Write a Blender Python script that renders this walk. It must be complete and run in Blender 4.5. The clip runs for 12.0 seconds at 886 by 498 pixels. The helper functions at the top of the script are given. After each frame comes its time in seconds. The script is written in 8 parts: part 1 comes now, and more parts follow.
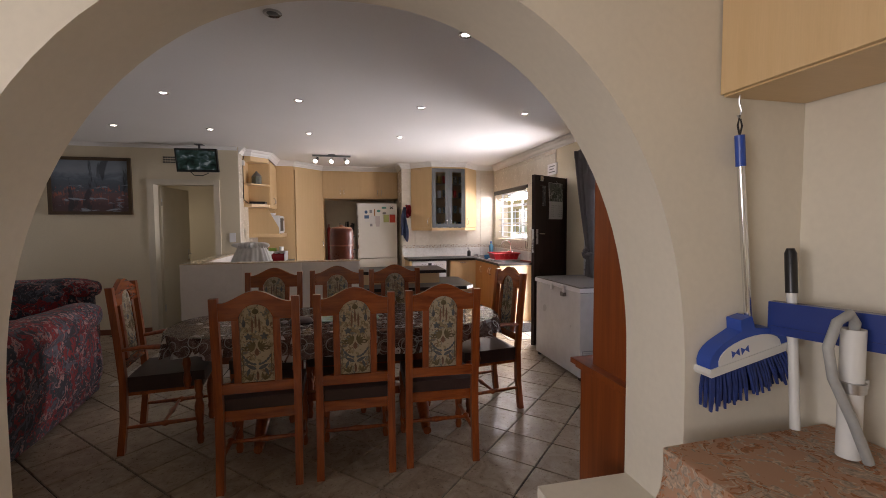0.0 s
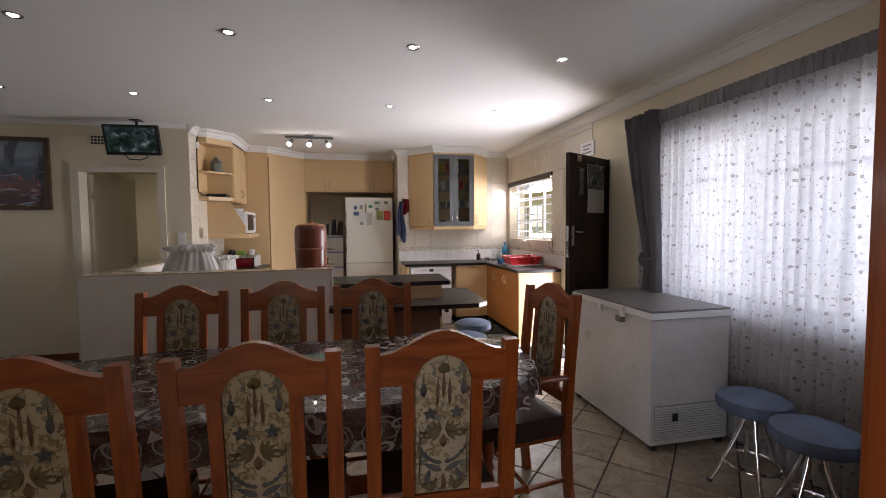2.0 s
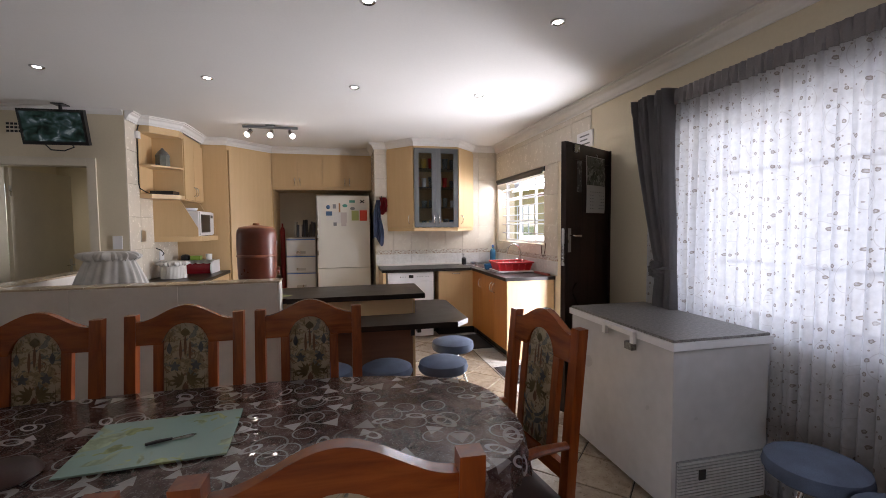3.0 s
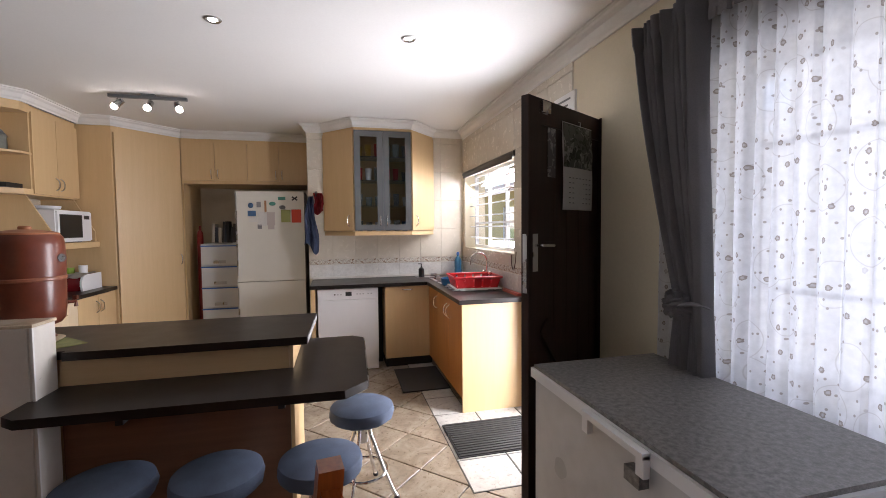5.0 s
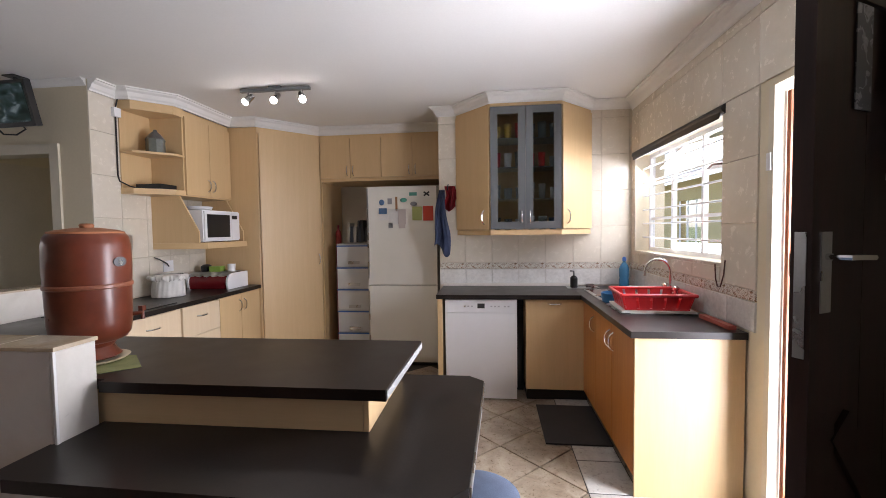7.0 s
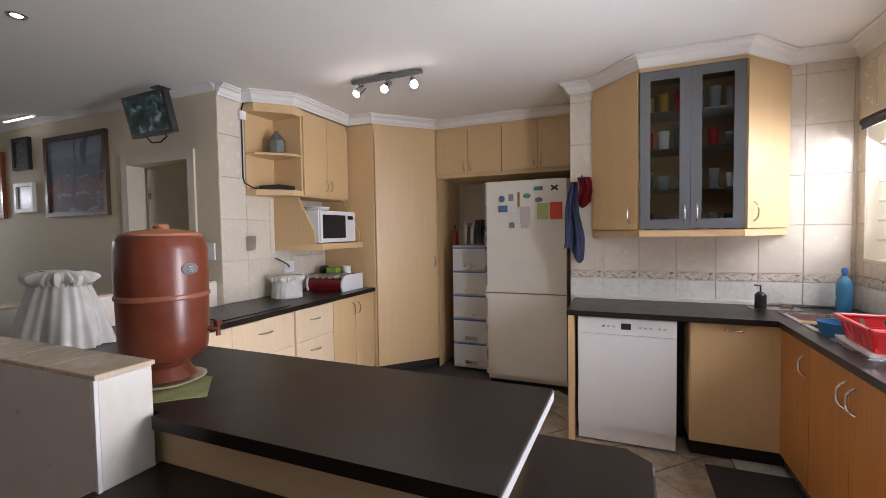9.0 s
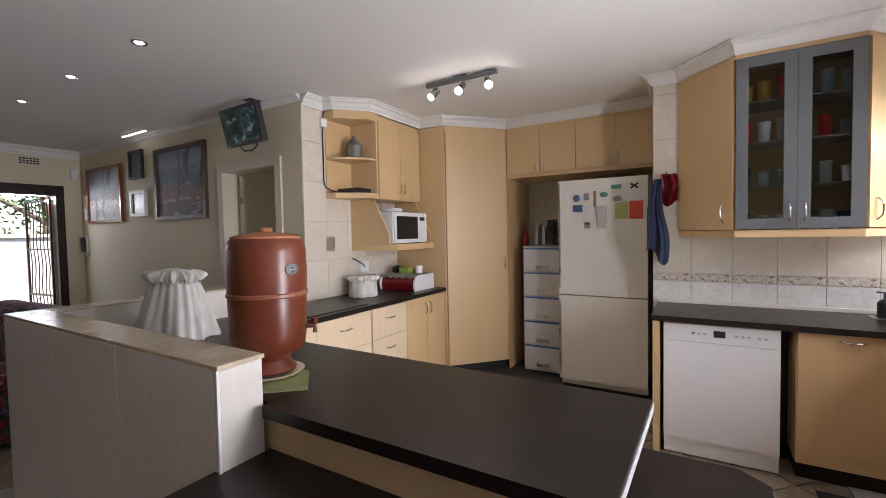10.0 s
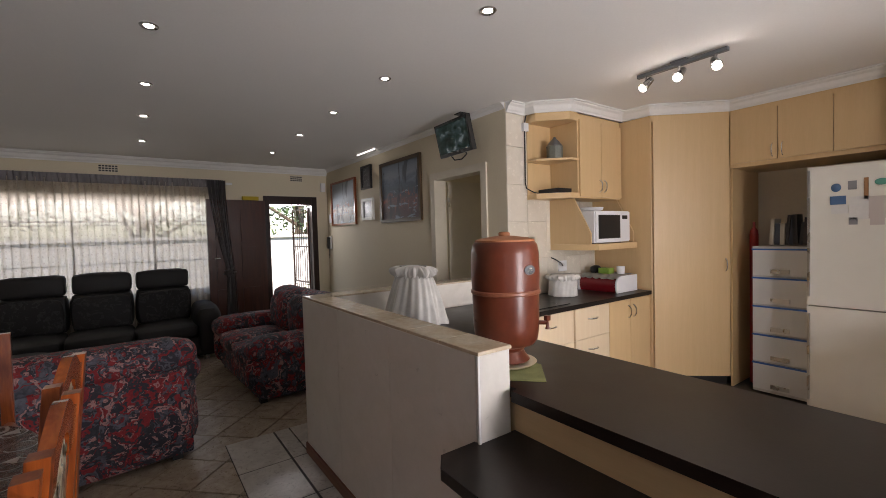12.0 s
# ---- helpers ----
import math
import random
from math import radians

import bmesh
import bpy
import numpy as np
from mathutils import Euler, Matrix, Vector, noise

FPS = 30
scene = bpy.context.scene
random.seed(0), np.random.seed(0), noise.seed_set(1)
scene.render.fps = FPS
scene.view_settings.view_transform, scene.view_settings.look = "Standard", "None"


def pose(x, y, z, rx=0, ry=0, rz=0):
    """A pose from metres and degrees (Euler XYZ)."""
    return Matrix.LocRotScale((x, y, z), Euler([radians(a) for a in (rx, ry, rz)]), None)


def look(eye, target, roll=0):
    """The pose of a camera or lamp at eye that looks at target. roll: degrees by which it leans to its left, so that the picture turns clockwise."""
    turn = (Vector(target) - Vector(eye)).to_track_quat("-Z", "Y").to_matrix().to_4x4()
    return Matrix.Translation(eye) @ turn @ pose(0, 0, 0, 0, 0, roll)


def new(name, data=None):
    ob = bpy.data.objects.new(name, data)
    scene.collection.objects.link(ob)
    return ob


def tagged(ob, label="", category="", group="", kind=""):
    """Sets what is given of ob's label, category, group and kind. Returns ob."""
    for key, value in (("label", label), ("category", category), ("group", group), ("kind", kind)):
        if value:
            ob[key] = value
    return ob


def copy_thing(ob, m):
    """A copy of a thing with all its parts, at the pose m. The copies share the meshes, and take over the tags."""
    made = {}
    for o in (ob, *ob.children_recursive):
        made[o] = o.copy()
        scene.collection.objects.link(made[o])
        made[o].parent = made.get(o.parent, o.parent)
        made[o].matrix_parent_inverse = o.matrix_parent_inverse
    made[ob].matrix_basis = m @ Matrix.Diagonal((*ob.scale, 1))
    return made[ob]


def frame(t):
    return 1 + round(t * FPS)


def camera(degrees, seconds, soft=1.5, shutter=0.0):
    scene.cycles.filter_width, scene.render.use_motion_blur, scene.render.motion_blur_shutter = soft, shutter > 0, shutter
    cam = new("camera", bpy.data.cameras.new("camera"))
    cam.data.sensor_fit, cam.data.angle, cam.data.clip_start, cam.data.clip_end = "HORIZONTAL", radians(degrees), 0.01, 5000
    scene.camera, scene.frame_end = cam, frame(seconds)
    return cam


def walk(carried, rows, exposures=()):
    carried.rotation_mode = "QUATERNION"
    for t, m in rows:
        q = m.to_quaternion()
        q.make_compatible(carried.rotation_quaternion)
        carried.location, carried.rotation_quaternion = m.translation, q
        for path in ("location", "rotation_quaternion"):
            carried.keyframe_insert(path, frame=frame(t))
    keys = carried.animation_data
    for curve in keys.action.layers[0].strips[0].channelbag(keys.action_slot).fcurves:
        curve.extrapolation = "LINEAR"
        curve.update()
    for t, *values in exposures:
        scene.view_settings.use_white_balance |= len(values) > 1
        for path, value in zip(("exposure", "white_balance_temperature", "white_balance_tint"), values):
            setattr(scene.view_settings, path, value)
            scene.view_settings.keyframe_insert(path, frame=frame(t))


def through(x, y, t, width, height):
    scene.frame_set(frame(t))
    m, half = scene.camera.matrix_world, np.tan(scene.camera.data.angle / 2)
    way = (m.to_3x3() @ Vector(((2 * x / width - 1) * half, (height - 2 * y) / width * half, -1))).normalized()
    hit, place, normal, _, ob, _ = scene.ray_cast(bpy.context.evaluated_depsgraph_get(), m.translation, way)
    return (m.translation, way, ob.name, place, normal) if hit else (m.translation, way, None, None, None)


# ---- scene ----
cam = camera(92.3, 12.0, soft=0.9)
PATH = [
    (0, (1.515, 0.889, 1.455), (1.962, 2.835, 1.347), -0.3),
    (0.5, (1.581, 1.211, 1.438), (2.022, 3.159, 1.332), -0.2),
    (1, (1.658, 1.527, 1.432), (2.095, 3.476, 1.322), -0.4),
    (1.5, (1.722, 1.851, 1.428), (2.155, 3.801, 1.32), -0.5),
    (2, (1.82, 2.139, 1.413), (2.242, 4.091, 1.309), -0.5),
    (2.5, (1.945, 2.42, 1.431), (2.371, 4.371, 1.327), -0.6),
    (3, (2.092, 2.699, 1.435), (2.549, 4.643, 1.329), -0.5),
    (3.5, (2.246, 2.973, 1.426), (2.753, 4.905, 1.325), -0.5),
    (3.7, (2.314, 3.08, 1.428), (2.834, 5.008, 1.325), -0.7),
    (5.3, (2.942, 3.874, 1.446), (3.383, 5.822, 1.354), -0.4),
    (5.5, (2.994, 3.956, 1.448), (3.382, 5.915, 1.357), -0.6),
    (6, (3.071, 4.171, 1.437), (3.235, 6.162, 1.345), -0.7),
    (6.5, (3.058, 4.398, 1.434), (3.02, 6.396, 1.343), -0.8),
    (7, (3.021, 4.578, 1.428), (2.797, 6.563, 1.338), -0.8),
    (7.2, (3.003, 4.657, 1.417), (2.706, 6.633, 1.329), -0.8),
    (8.8, (2.918, 5.095, 1.429), (2.188, 6.955, 1.345), -1.0),
    (9, (2.902, 5.097, 1.431), (2.132, 6.941, 1.35), -0.9),
    (9.5, (2.853, 5.091, 1.432), (1.971, 6.884, 1.353), -1.0),
    (10, (2.819, 5.058, 1.441), (1.793, 6.773, 1.364), -1.1),
    (10.5, (2.781, 5.012, 1.446), (1.599, 6.623, 1.37), -1.3),
    (11, (2.75, 4.961, 1.449), (1.41, 6.444, 1.375), -1.3),
    (11.5, (2.736, 4.904, 1.456), (1.245, 6.235, 1.385), -1.4),
    (12, (2.726, 4.848, 1.47), (1.104, 6.016, 1.399), -1.6),
]
EXPOSURES = [
    (0.0, 1.82, 6900, 22), (1.5, 1.73, 6700, 20), (2.5, 1.84, 6500, 18), (3.5, 1.84, 6500, 18), (5.5, 1.72, 6450, 18),
    (7.0, 1.82, 6300, 18), (9.5, 1.86, 6350, 18), (10.5, 1.88, 6500, 18), (12.0, 1.81, 6800, 18),
]
walk(cam, [(t, look(eye, target, roll)) for t, eye, target, roll in PATH], EXPOSURES)

# ---------------------------------------------------------------- world and light
SUN_FROM = Vector((0.46, -0.46, 0.76)).normalized()
world = bpy.data.worlds.new("sky")
scene.world = world
world.use_nodes = True
wn, wl = world.node_tree.nodes, world.node_tree.links
sky = wn.new("ShaderNodeTexSky")
sky.sky_type, sky.sun_disc = "NISHITA", False
sky.sun_elevation = math.asin(SUN_FROM.z)
sky.sun_rotation = math.atan2(SUN_FROM.x, SUN_FROM.y)
wl.new(sky.outputs["Color"], wn["Background"].inputs["Color"])
wn["Background"].inputs["Strength"].default_value = 0.15

sun = new("sun", bpy.data.lights.new("sun", "SUN"))
sun.data.energy, sun.data.angle, sun.data.color = 4.5, radians(0.6), (1.0, 0.95, 0.88)
sun.matrix_world = look(SUN_FROM * 20, (0, 0, 0))


def window_light(name, place, towards, width, height, watts, colour=(0.93, 0.96, 1.0)):
    """An area lamp in an opening, seen or assumed, standing in for the sky."""
    lamp = new(name, bpy.data.lights.new(name, "AREA"))
    lamp.data.shape, lamp.data.size, lamp.data.size_y = "RECTANGLE", width, height
    lamp.data.energy, lamp.data.color = watts, colour
    lamp.matrix_world = look(place, towards)
    return lamp


window_light("daylight_dining", (4.56, 3.95, 1.47), (0, 3.95, 1.47), 2.39, 1.175, 8.0, (0.84, 0.91, 1.0))
window_light("daylight_kitchen", (4.52, 7.835, 1.965), (3.3, 7.5, 0.5), 1.40, 0.16, 6.5)
window_light("daylight_kitchen_sill", (4.52, 7.835, 1.27), (3.1, 7.3, 2.5), 1.38, 0.09, 1.8)
window_light("daylight_back_door", (4.60, 6.335, 1.03), (0, 6.7, 1.10), 0.68, 1.98, 41)
# Assumed source: its window is unseen, added to light the arch wall.
window_light("assumed_light_near_room", (-1.14, 0.0, 1.5), (2.5, 1.0, 1.2), 1.3, 1.1, 16)
window_light("daylight_lounge", (-4.29, 4.12, 2.00), (-3.6, 4.12, 0.9), 3.0, 0.14, 2.2, (1.0, 0.97, 0.93))
# Added lamp at an unseen opening, to brighten the passage and its door.
window_light("added_light_passage", (-1.83, 9.0, 1.5), (0, 9.0, 1.2), 0.7, 0.9, 0.8, (1.0, 0.9, 0.75))
window_light("daylight_front_door", (-4.36, 6.87, 1.96), (-2.6, 7.3, 1.1), 0.6, 0.07, 2.0)

# ---------------------------------------------------------------- tools
IN_WORLD = {}


def thing(name, label, category, x=0.0, y=0.0, z=0.0, rz=0.0, group="", world_parts=False, kind=""):
    """An Empty at the thing's base. world_parts: its meshes are given in the world's own metres."""
    ob = new(name)
    ob.empty_display_size = 0.1
    ob.matrix_basis = pose(x, y, z, 0, 0, rz)
    if world_parts:
        IN_WORLD[ob.name] = Vector((x, y, z))
    return tagged(ob, label, category, group, kind)


def finish(bm, smooth):
    bmesh.ops.recalc_face_normals(bm, faces=bm.faces)
    if smooth:
        for f in bm.faces:
            f.smooth = True
        for e in bm.edges:
            if len(e.link_faces) == 2 and e.calc_face_angle(0) > radians(38):
                e.smooth = False


def part(name, bm, material, parent=None, label="", smooth=True):
    """Links a bmesh as one mesh object, under a thing or a part, and frees it."""
    finish(bm, smooth)
    mesh = bpy.data.meshes.new(name)
    root = parent
    while root is not None and root.parent is not None:
        root = root.parent
    if root is not None and root.name in IN_WORLD:
        bmesh.ops.translate(bm, vec=-IN_WORLD[root.name], verts=bm.verts)
    bm.to_mesh(mesh)
    bm.free()
    for m in (material if isinstance(material, (list, tuple)) else [material]):
        mesh.materials.append(m)
    ob = new(name, mesh)
    if parent is not None:
        ob.parent = parent
    return tagged(ob, label)


def structure(name, bm, material, label, category="", smooth=False):
    return tagged(part(name, bm, material, None, label, smooth), category=category or name.split("_")[0], kind="structure")


def solo(name, bm, material, label, category, group="", smooth=True):
    """A thing that is one mesh."""
    return tagged(part(name, bm, material, None, label, smooth), category=category, group=group)


def newbm():
    return bmesh.new()


def bevel(bm, r, faces=None, segments=2):
    edges = [e for e in bm.edges if len(e.link_faces) == 2 and e.calc_face_angle(0) > radians(30)]
    bmesh.ops.bevel(bm, geom=edges, offset=r, segments=segments, affect="EDGES", profile=0.7, clamp_overlap=True)
    return bm


def box(bm, x0, x1, y0, y1, z0, z1, m=None):
    vs = [bm.verts.new((x, y, z)) for x in (x0, x1) for y in (y0, y1) for z in (z0, z1)]
    for ids in ((0, 1, 3, 2), (4, 6, 7, 5), (0, 4, 5, 1), (2, 3, 7, 6), (0, 2, 6, 4), (1, 5, 7, 3)):
        bm.faces.new([vs[i] for i in ids])
    if m is not None:
        bmesh.ops.transform(bm, matrix=m, verts=vs)
    return bm


def rbox(x0, x1, y0, y1, z0, z1, r=0.004, segments=2):
    """A box with rounded edges, in a bmesh of its own."""
    return bevel(box(newbm(), x0, x1, y0, y1, z0, z1), r, None, segments)


def prism(bm, points, z0, z1):
    """A flat outline (x, y) raised from z0 to z1."""
    low = [bm.verts.new((x, y, z0)) for x, y in points]
    high = [bm.verts.new((x, y, z1)) for x, y in points]
    bm.faces.new(low[::-1])
    bm.faces.new(high)
    n = len(points)
    for i in range(n):
        bm.faces.new((low[i], low[(i + 1) % n], high[(i + 1) % n], high[i]))
    return bm


def prism_m(points, z0, z1, m, r=0.0, segments=2):
    bm = prism(newbm(), points, z0, z1)
    if r:
        bevel(bm, r, None, segments)
    bmesh.ops.transform(bm, matrix=m, verts=bm.verts)
    return bm


def lathe(bm, profile, n=32, cx=0.0, cy=0.0, sx=1.0, sy=1.0):
    """Turns a profile of (radius, height) round the upright axis."""
    rings = []
    for r, z in profile:
        if r <= 1e-5:
            rings.append([bm.verts.new((cx, cy, z))])
        else:
            rings.append([bm.verts.new((cx + sx * r * math.cos(2 * math.pi * i / n), cy + sy * r * math.sin(2 * math.pi * i / n), z)) for i in range(n)])
    for a, b in zip(rings, rings[1:]):
        for i in range(n):
            j = (i + 1) % n
            if len(a) == 1 and len(b) == 1:
                continue
            if len(a) == 1:
                bm.faces.new((a[0], b[i], b[j]))
            elif len(b) == 1:
                bm.faces.new((a[i], a[j], b[0]))
            else:
                bm.faces.new((a[i], a[j], b[j], b[i]))
    for ring, flip in ((rings[0], True), (rings[-1], False)):
        if len(ring) > 1:
            bm.faces.new(ring[::-1] if flip else ring)
    return bm


def sweep(bm, points, radius, n=8, squash=1.0, closed=False):
    """A round bar along points; radius is one number or one for each point."""
    pts = [Vector(p) for p in points]
    radii = radius if isinstance(radius, (list, tuple)) else [radius] * len(pts)
    rings, side = [], None
    for i, p in enumerate(pts):
        a, b = pts[max(i - 1, 0)], pts[min(i + 1, len(pts) - 1)]
        if closed:
            a, b = pts[i - 1], pts[(i + 1) % len(pts)]
        d = (b - a).normalized()
        if side is None:
            side = d.cross(Vector((0, 0, 1)))
            side = d.cross(Vector((0, 1, 0))) if side.length < 0.2 else side
        side = (side - d * side.dot(d)).normalized()
        up = d.cross(side)
        rings.append([bm.verts.new(p + radii[i] * (math.cos(2 * math.pi * k / n) * side + squash * math.sin(2 * math.pi * k / n) * up)) for k in range(n)])
    pairs = list(zip(rings, rings[1:])) + ([(rings[-1], rings[0])] if closed else [])
    for a, b in pairs:
        for k in range(n):
            bm.faces.new((a[k], a[(k + 1) % n], b[(k + 1) % n], b[k]))
    if not closed:
        bm.faces.new(rings[0][::-1])
        bm.faces.new(rings[-1])
    return bm


def ball(bm, c, r, sx=1.0, sy=1.0, sz=1.0, u=16, v=10):
    m = Matrix.Translation(c) @ Matrix.Diagonal((r * sx, r * sy, r * sz, 1))
    bmesh.ops.create_uvsphere(bm, u_segments=u, v_segments=v, radius=1.0, matrix=m)
    return bm


def grid(bm, nu, nv, place):
    """A sheet of nu by nv cells; place(u, v) gives its points for u, v in 0..1."""
    vs = [[bm.verts.new(place(i / nu, j / nv)) for j in range(nv + 1)] for i in range(nu + 1)]
    for i in range(nu):
        for j in range(nv):
            bm.faces.new((vs[i][j], vs[i + 1][j], vs[i + 1][j + 1], vs[i][j + 1]))
    return bm


def cells(bm, axis, a0, a1, u0, u1, v0, v1, holes=()):
    """A wall between a0 and a1 along the axis ('x' or 'y'), u along the other, v upright, with holes (u0, u1, v0, v1)."""
    us = sorted({u0, u1, *[h[0] for h in holes], *[h[1] for h in holes]})
    vs = sorted({v0, v1, *[h[2] for h in holes], *[h[3] for h in holes]})
    for ua, ub in zip(us, us[1:]):
        runs = []
        for va, vb in zip(vs, vs[1:]):
            mu, mv = (ua + ub) / 2, (va + vb) / 2
            if any(h[0] < mu < h[1] and h[2] < mv < h[3] for h in holes):
                continue
            if runs and abs(runs[-1][1] - va) < 1e-6:
                runs[-1][1] = vb
            else:
                runs.append([va, vb])
        for va, vb in runs:
            if axis == "x":
                box(bm, a0, a1, ua, ub, va, vb)
            else:
                box(bm, ua, ub, a0, a1, va, vb)
    return bm


def tile_field(name, parent, material, tiles, thick, joint, mat_of=None):
    """Small slabs that share meshes by size. tiles: (matrix, width, height), laid in the matrix's x-y plane."""
    kept = {}
    for m, w, h in tiles:
        key = (round(w, 3), round(h, 3))
        if key not in kept:
            bm = newbm()
            a, b, c = (w - joint) / 2, (h - joint) / 2, min(0.0025, thick / 2)
            low = [bm.verts.new((sx * a, sy * b, 0)) for sx, sy in ((-1, -1), (1, -1), (1, 1), (-1, 1))]
            mid = [bm.verts.new((sx * a, sy * b, thick - c)) for sx, sy in ((-1, -1), (1, -1), (1, 1), (-1, 1))]
            top = [bm.verts.new((sx * (a - c), sy * (b - c), thick)) for sx, sy in ((-1, -1), (1, -1), (1, 1), (-1, 1))]
            for p, q in ((low, mid), (mid, top)):
                for i in range(4):
                    bm.faces.new((p[i], p[(i + 1) % 4], q[(i + 1) % 4], q[i]))
            bm.faces.new(top)
            mesh = bpy.data.meshes.new(name)
            bm.to_mesh(mesh)
            bm.free()
            mesh.materials.append(material)
            kept[key] = mesh
        ob = new(name, kept[key])
        ob.parent = parent
        ob.matrix_basis = m

# ---------------------------------------------------------------- materials
def nodes_of(name, rough=0.5, metal=0.0):
    m = bpy.data.materials.new(name)
    m.use_nodes = True
    b = m.node_tree.nodes["Principled BSDF"]
    b.inputs["Roughness"].default_value, b.inputs["Metallic"].default_value = rough, metal
    return m, m.node_tree.nodes, m.node_tree.links, b


def coords(n, l, scale=(1, 1, 1), kind="Object", turn=(0, 0, 0)):
    tc, mp = n.new("ShaderNodeTexCoord"), n.new("ShaderNodeMapping")
    mp.inputs["Scale"].default_value = scale
    mp.inputs["Rotation"].default_value = turn
    l.new(tc.outputs[kind], mp.inputs["Vector"])
    return mp.outputs["Vector"]


def noise_at(n, l, vec, scale, detail=4.0, rough=0.55, distort=0.0):
    t = n.new("ShaderNodeTexNoise")
    t.inputs["Scale"].default_value, t.inputs["Detail"].default_value = scale, detail
    t.inputs["Roughness"].default_value, t.inputs["Distortion"].default_value = rough, distort
    l.new(vec, t.inputs["Vector"])
    return t.outputs["Fac"]


def ramp(n, l, fac, stops):
    r = n.new("ShaderNodeValToRGB")
    e = r.color_ramp.elements
    while len(e) < len(stops):
        e.new(0.5)
    for k, (p, c) in zip(e, stops):
        k.position, k.color = p, (*c, 1) if len(c) == 3 else c
    l.new(fac, r.inputs["Fac"])
    return r.outputs["Color"]


def mixed(n, l, fac, a, b, blend="MIX"):
    m = n.new("ShaderNodeMix")
    m.data_type, m.blend_type = "RGBA", blend
    for sock, v in ((m.inputs[0], fac), (m.inputs[6], a), (m.inputs[7], b)):
        if hasattr(v, "is_linked"):
            l.new(v, sock)
        elif isinstance(v, (int, float)):
            sock.default_value = v
        else:
            sock.default_value = (*v, 1)
    return m.outputs[2]


def math_node(n, l, op, a, b=0.0):
    m = n.new("ShaderNodeMath")
    m.operation = op
    for sock, v in ((m.inputs[0], a), (m.inputs[1], b)):
        if hasattr(v, "is_linked"):
            l.new(v, sock)
        else:
            sock.default_value = v
    return m.outputs[0]


def bump(n, l, b, height, strength=0.2, dist=0.002):
    k = n.new("ShaderNodeBump")
    k.inputs["Strength"].default_value, k.inputs["Distance"].default_value = strength, dist
    l.new(height, k.inputs["Height"])
    l.new(k.outputs["Normal"], b.inputs["Normal"])


def shade(c, f):
    return tuple(min(1.0, v * f) for v in c)


def mottled(name, colour, rough=0.5, spread=0.12, big=1.5, small=40.0, relief=0.1, metal=0.0, dist=0.001, kind="Object"):
    """A plain surface with two scales of unevenness."""
    m, n, l, b = nodes_of(name, rough, metal)
    v = coords(n, l, kind=kind)
    f1, f2 = noise_at(n, l, v, big, 3), noise_at(n, l, v, small, 4)
    c1 = ramp(n, l, f1, [(0.3, shade(colour, 1 - spread)), (0.7, shade(colour, 1 + spread * 0.5))])
    c2 = ramp(n, l, f2, [(0.3, (1 - spread * 0.7,) * 3), (0.7, (1, 1, 1))])
    l.new(mixed(n, l, 1.0, c1, c2, "MULTIPLY"), b.inputs["Base Color"])
    r = math_node(n, l, "MULTIPLY_ADD", f1, 0.16)
    r.node.inputs[2].default_value = rough - 0.08
    l.new(r, b.inputs["Roughness"])
    if relief:
        bump(n, l, b, f2, relief, dist)
    return m


def wood(name, light, dark, rough=0.35, along="z", stretch=18.0, size=2.0, coat=0.0, relief=0.05, bands=6.0):
    """Grain that runs along one axis of the piece."""
    m, n, l, b = nodes_of(name, rough)
    s = {"x": (size / stretch * 3, size * 3, size * 3), "y": (size * 3, size / stretch * 3, size * 3), "z": (size * 3, size * 3, size / stretch * 3)}[along]
    v = coords(n, l, s)
    info = n.new("ShaderNodeObjectInfo")
    add = n.new("ShaderNodeVectorMath")
    mul = math_node(n, l, "MULTIPLY", info.outputs["Random"], 37.0)
    add.operation = "ADD"
    l.new(v, add.inputs[0])
    l.new(mul, add.inputs[1])
    v = add.outputs[0]
    w = noise_at(n, l, v, bands, 6, 0.6, 0.4)
    fine = noise_at(n, l, v, bands * 9, 3, 0.6)
    base = ramp(n, l, w, [(0.30, dark), (0.5, tuple((a + c) / 2 for a, c in zip(light, dark))), (0.68, light)])
    col = mixed(n, l, 1.0, base, ramp(n, l, fine, [(0.3, (0.95,) * 3), (0.65, (1, 1, 1))]), "MULTIPLY")
    l.new(col, b.inputs["Base Color"])
    if coat:
        b.inputs["Coat Weight"].default_value, b.inputs["Coat Roughness"].default_value = coat, 0.15
    if relief:
        bump(n, l, b, fine, relief, 0.0006)
    return m


def glossy(name, colour, rough=0.2, metal=0.0, coat=0.0):
    m, n, l, b = nodes_of(name, rough, metal)
    v = coords(n, l)
    f = noise_at(n, l, v, 9.0, 4)
    l.new(ramp(n, l, f, [(0.3, shade(colour, 0.975)), (0.7, colour)]), b.inputs["Base Color"])
    r = math_node(n, l, "MULTIPLY_ADD", f, 0.03)
    r.node.inputs[2].default_value = max(0.02, rough - 0.015)
    l.new(r, b.inputs["Roughness"])
    b.inputs["Coat Weight"].default_value = coat
    return m


def glowing(name, colour, strength):
    m, n, l, b = nodes_of(name)
    b.inputs["Base Color"].default_value = (0.9, 0.9, 0.9, 1)
    b.inputs["Emission Color"].default_value = (*colour, 1)
    b.inputs["Emission Strength"].default_value = strength
    return m


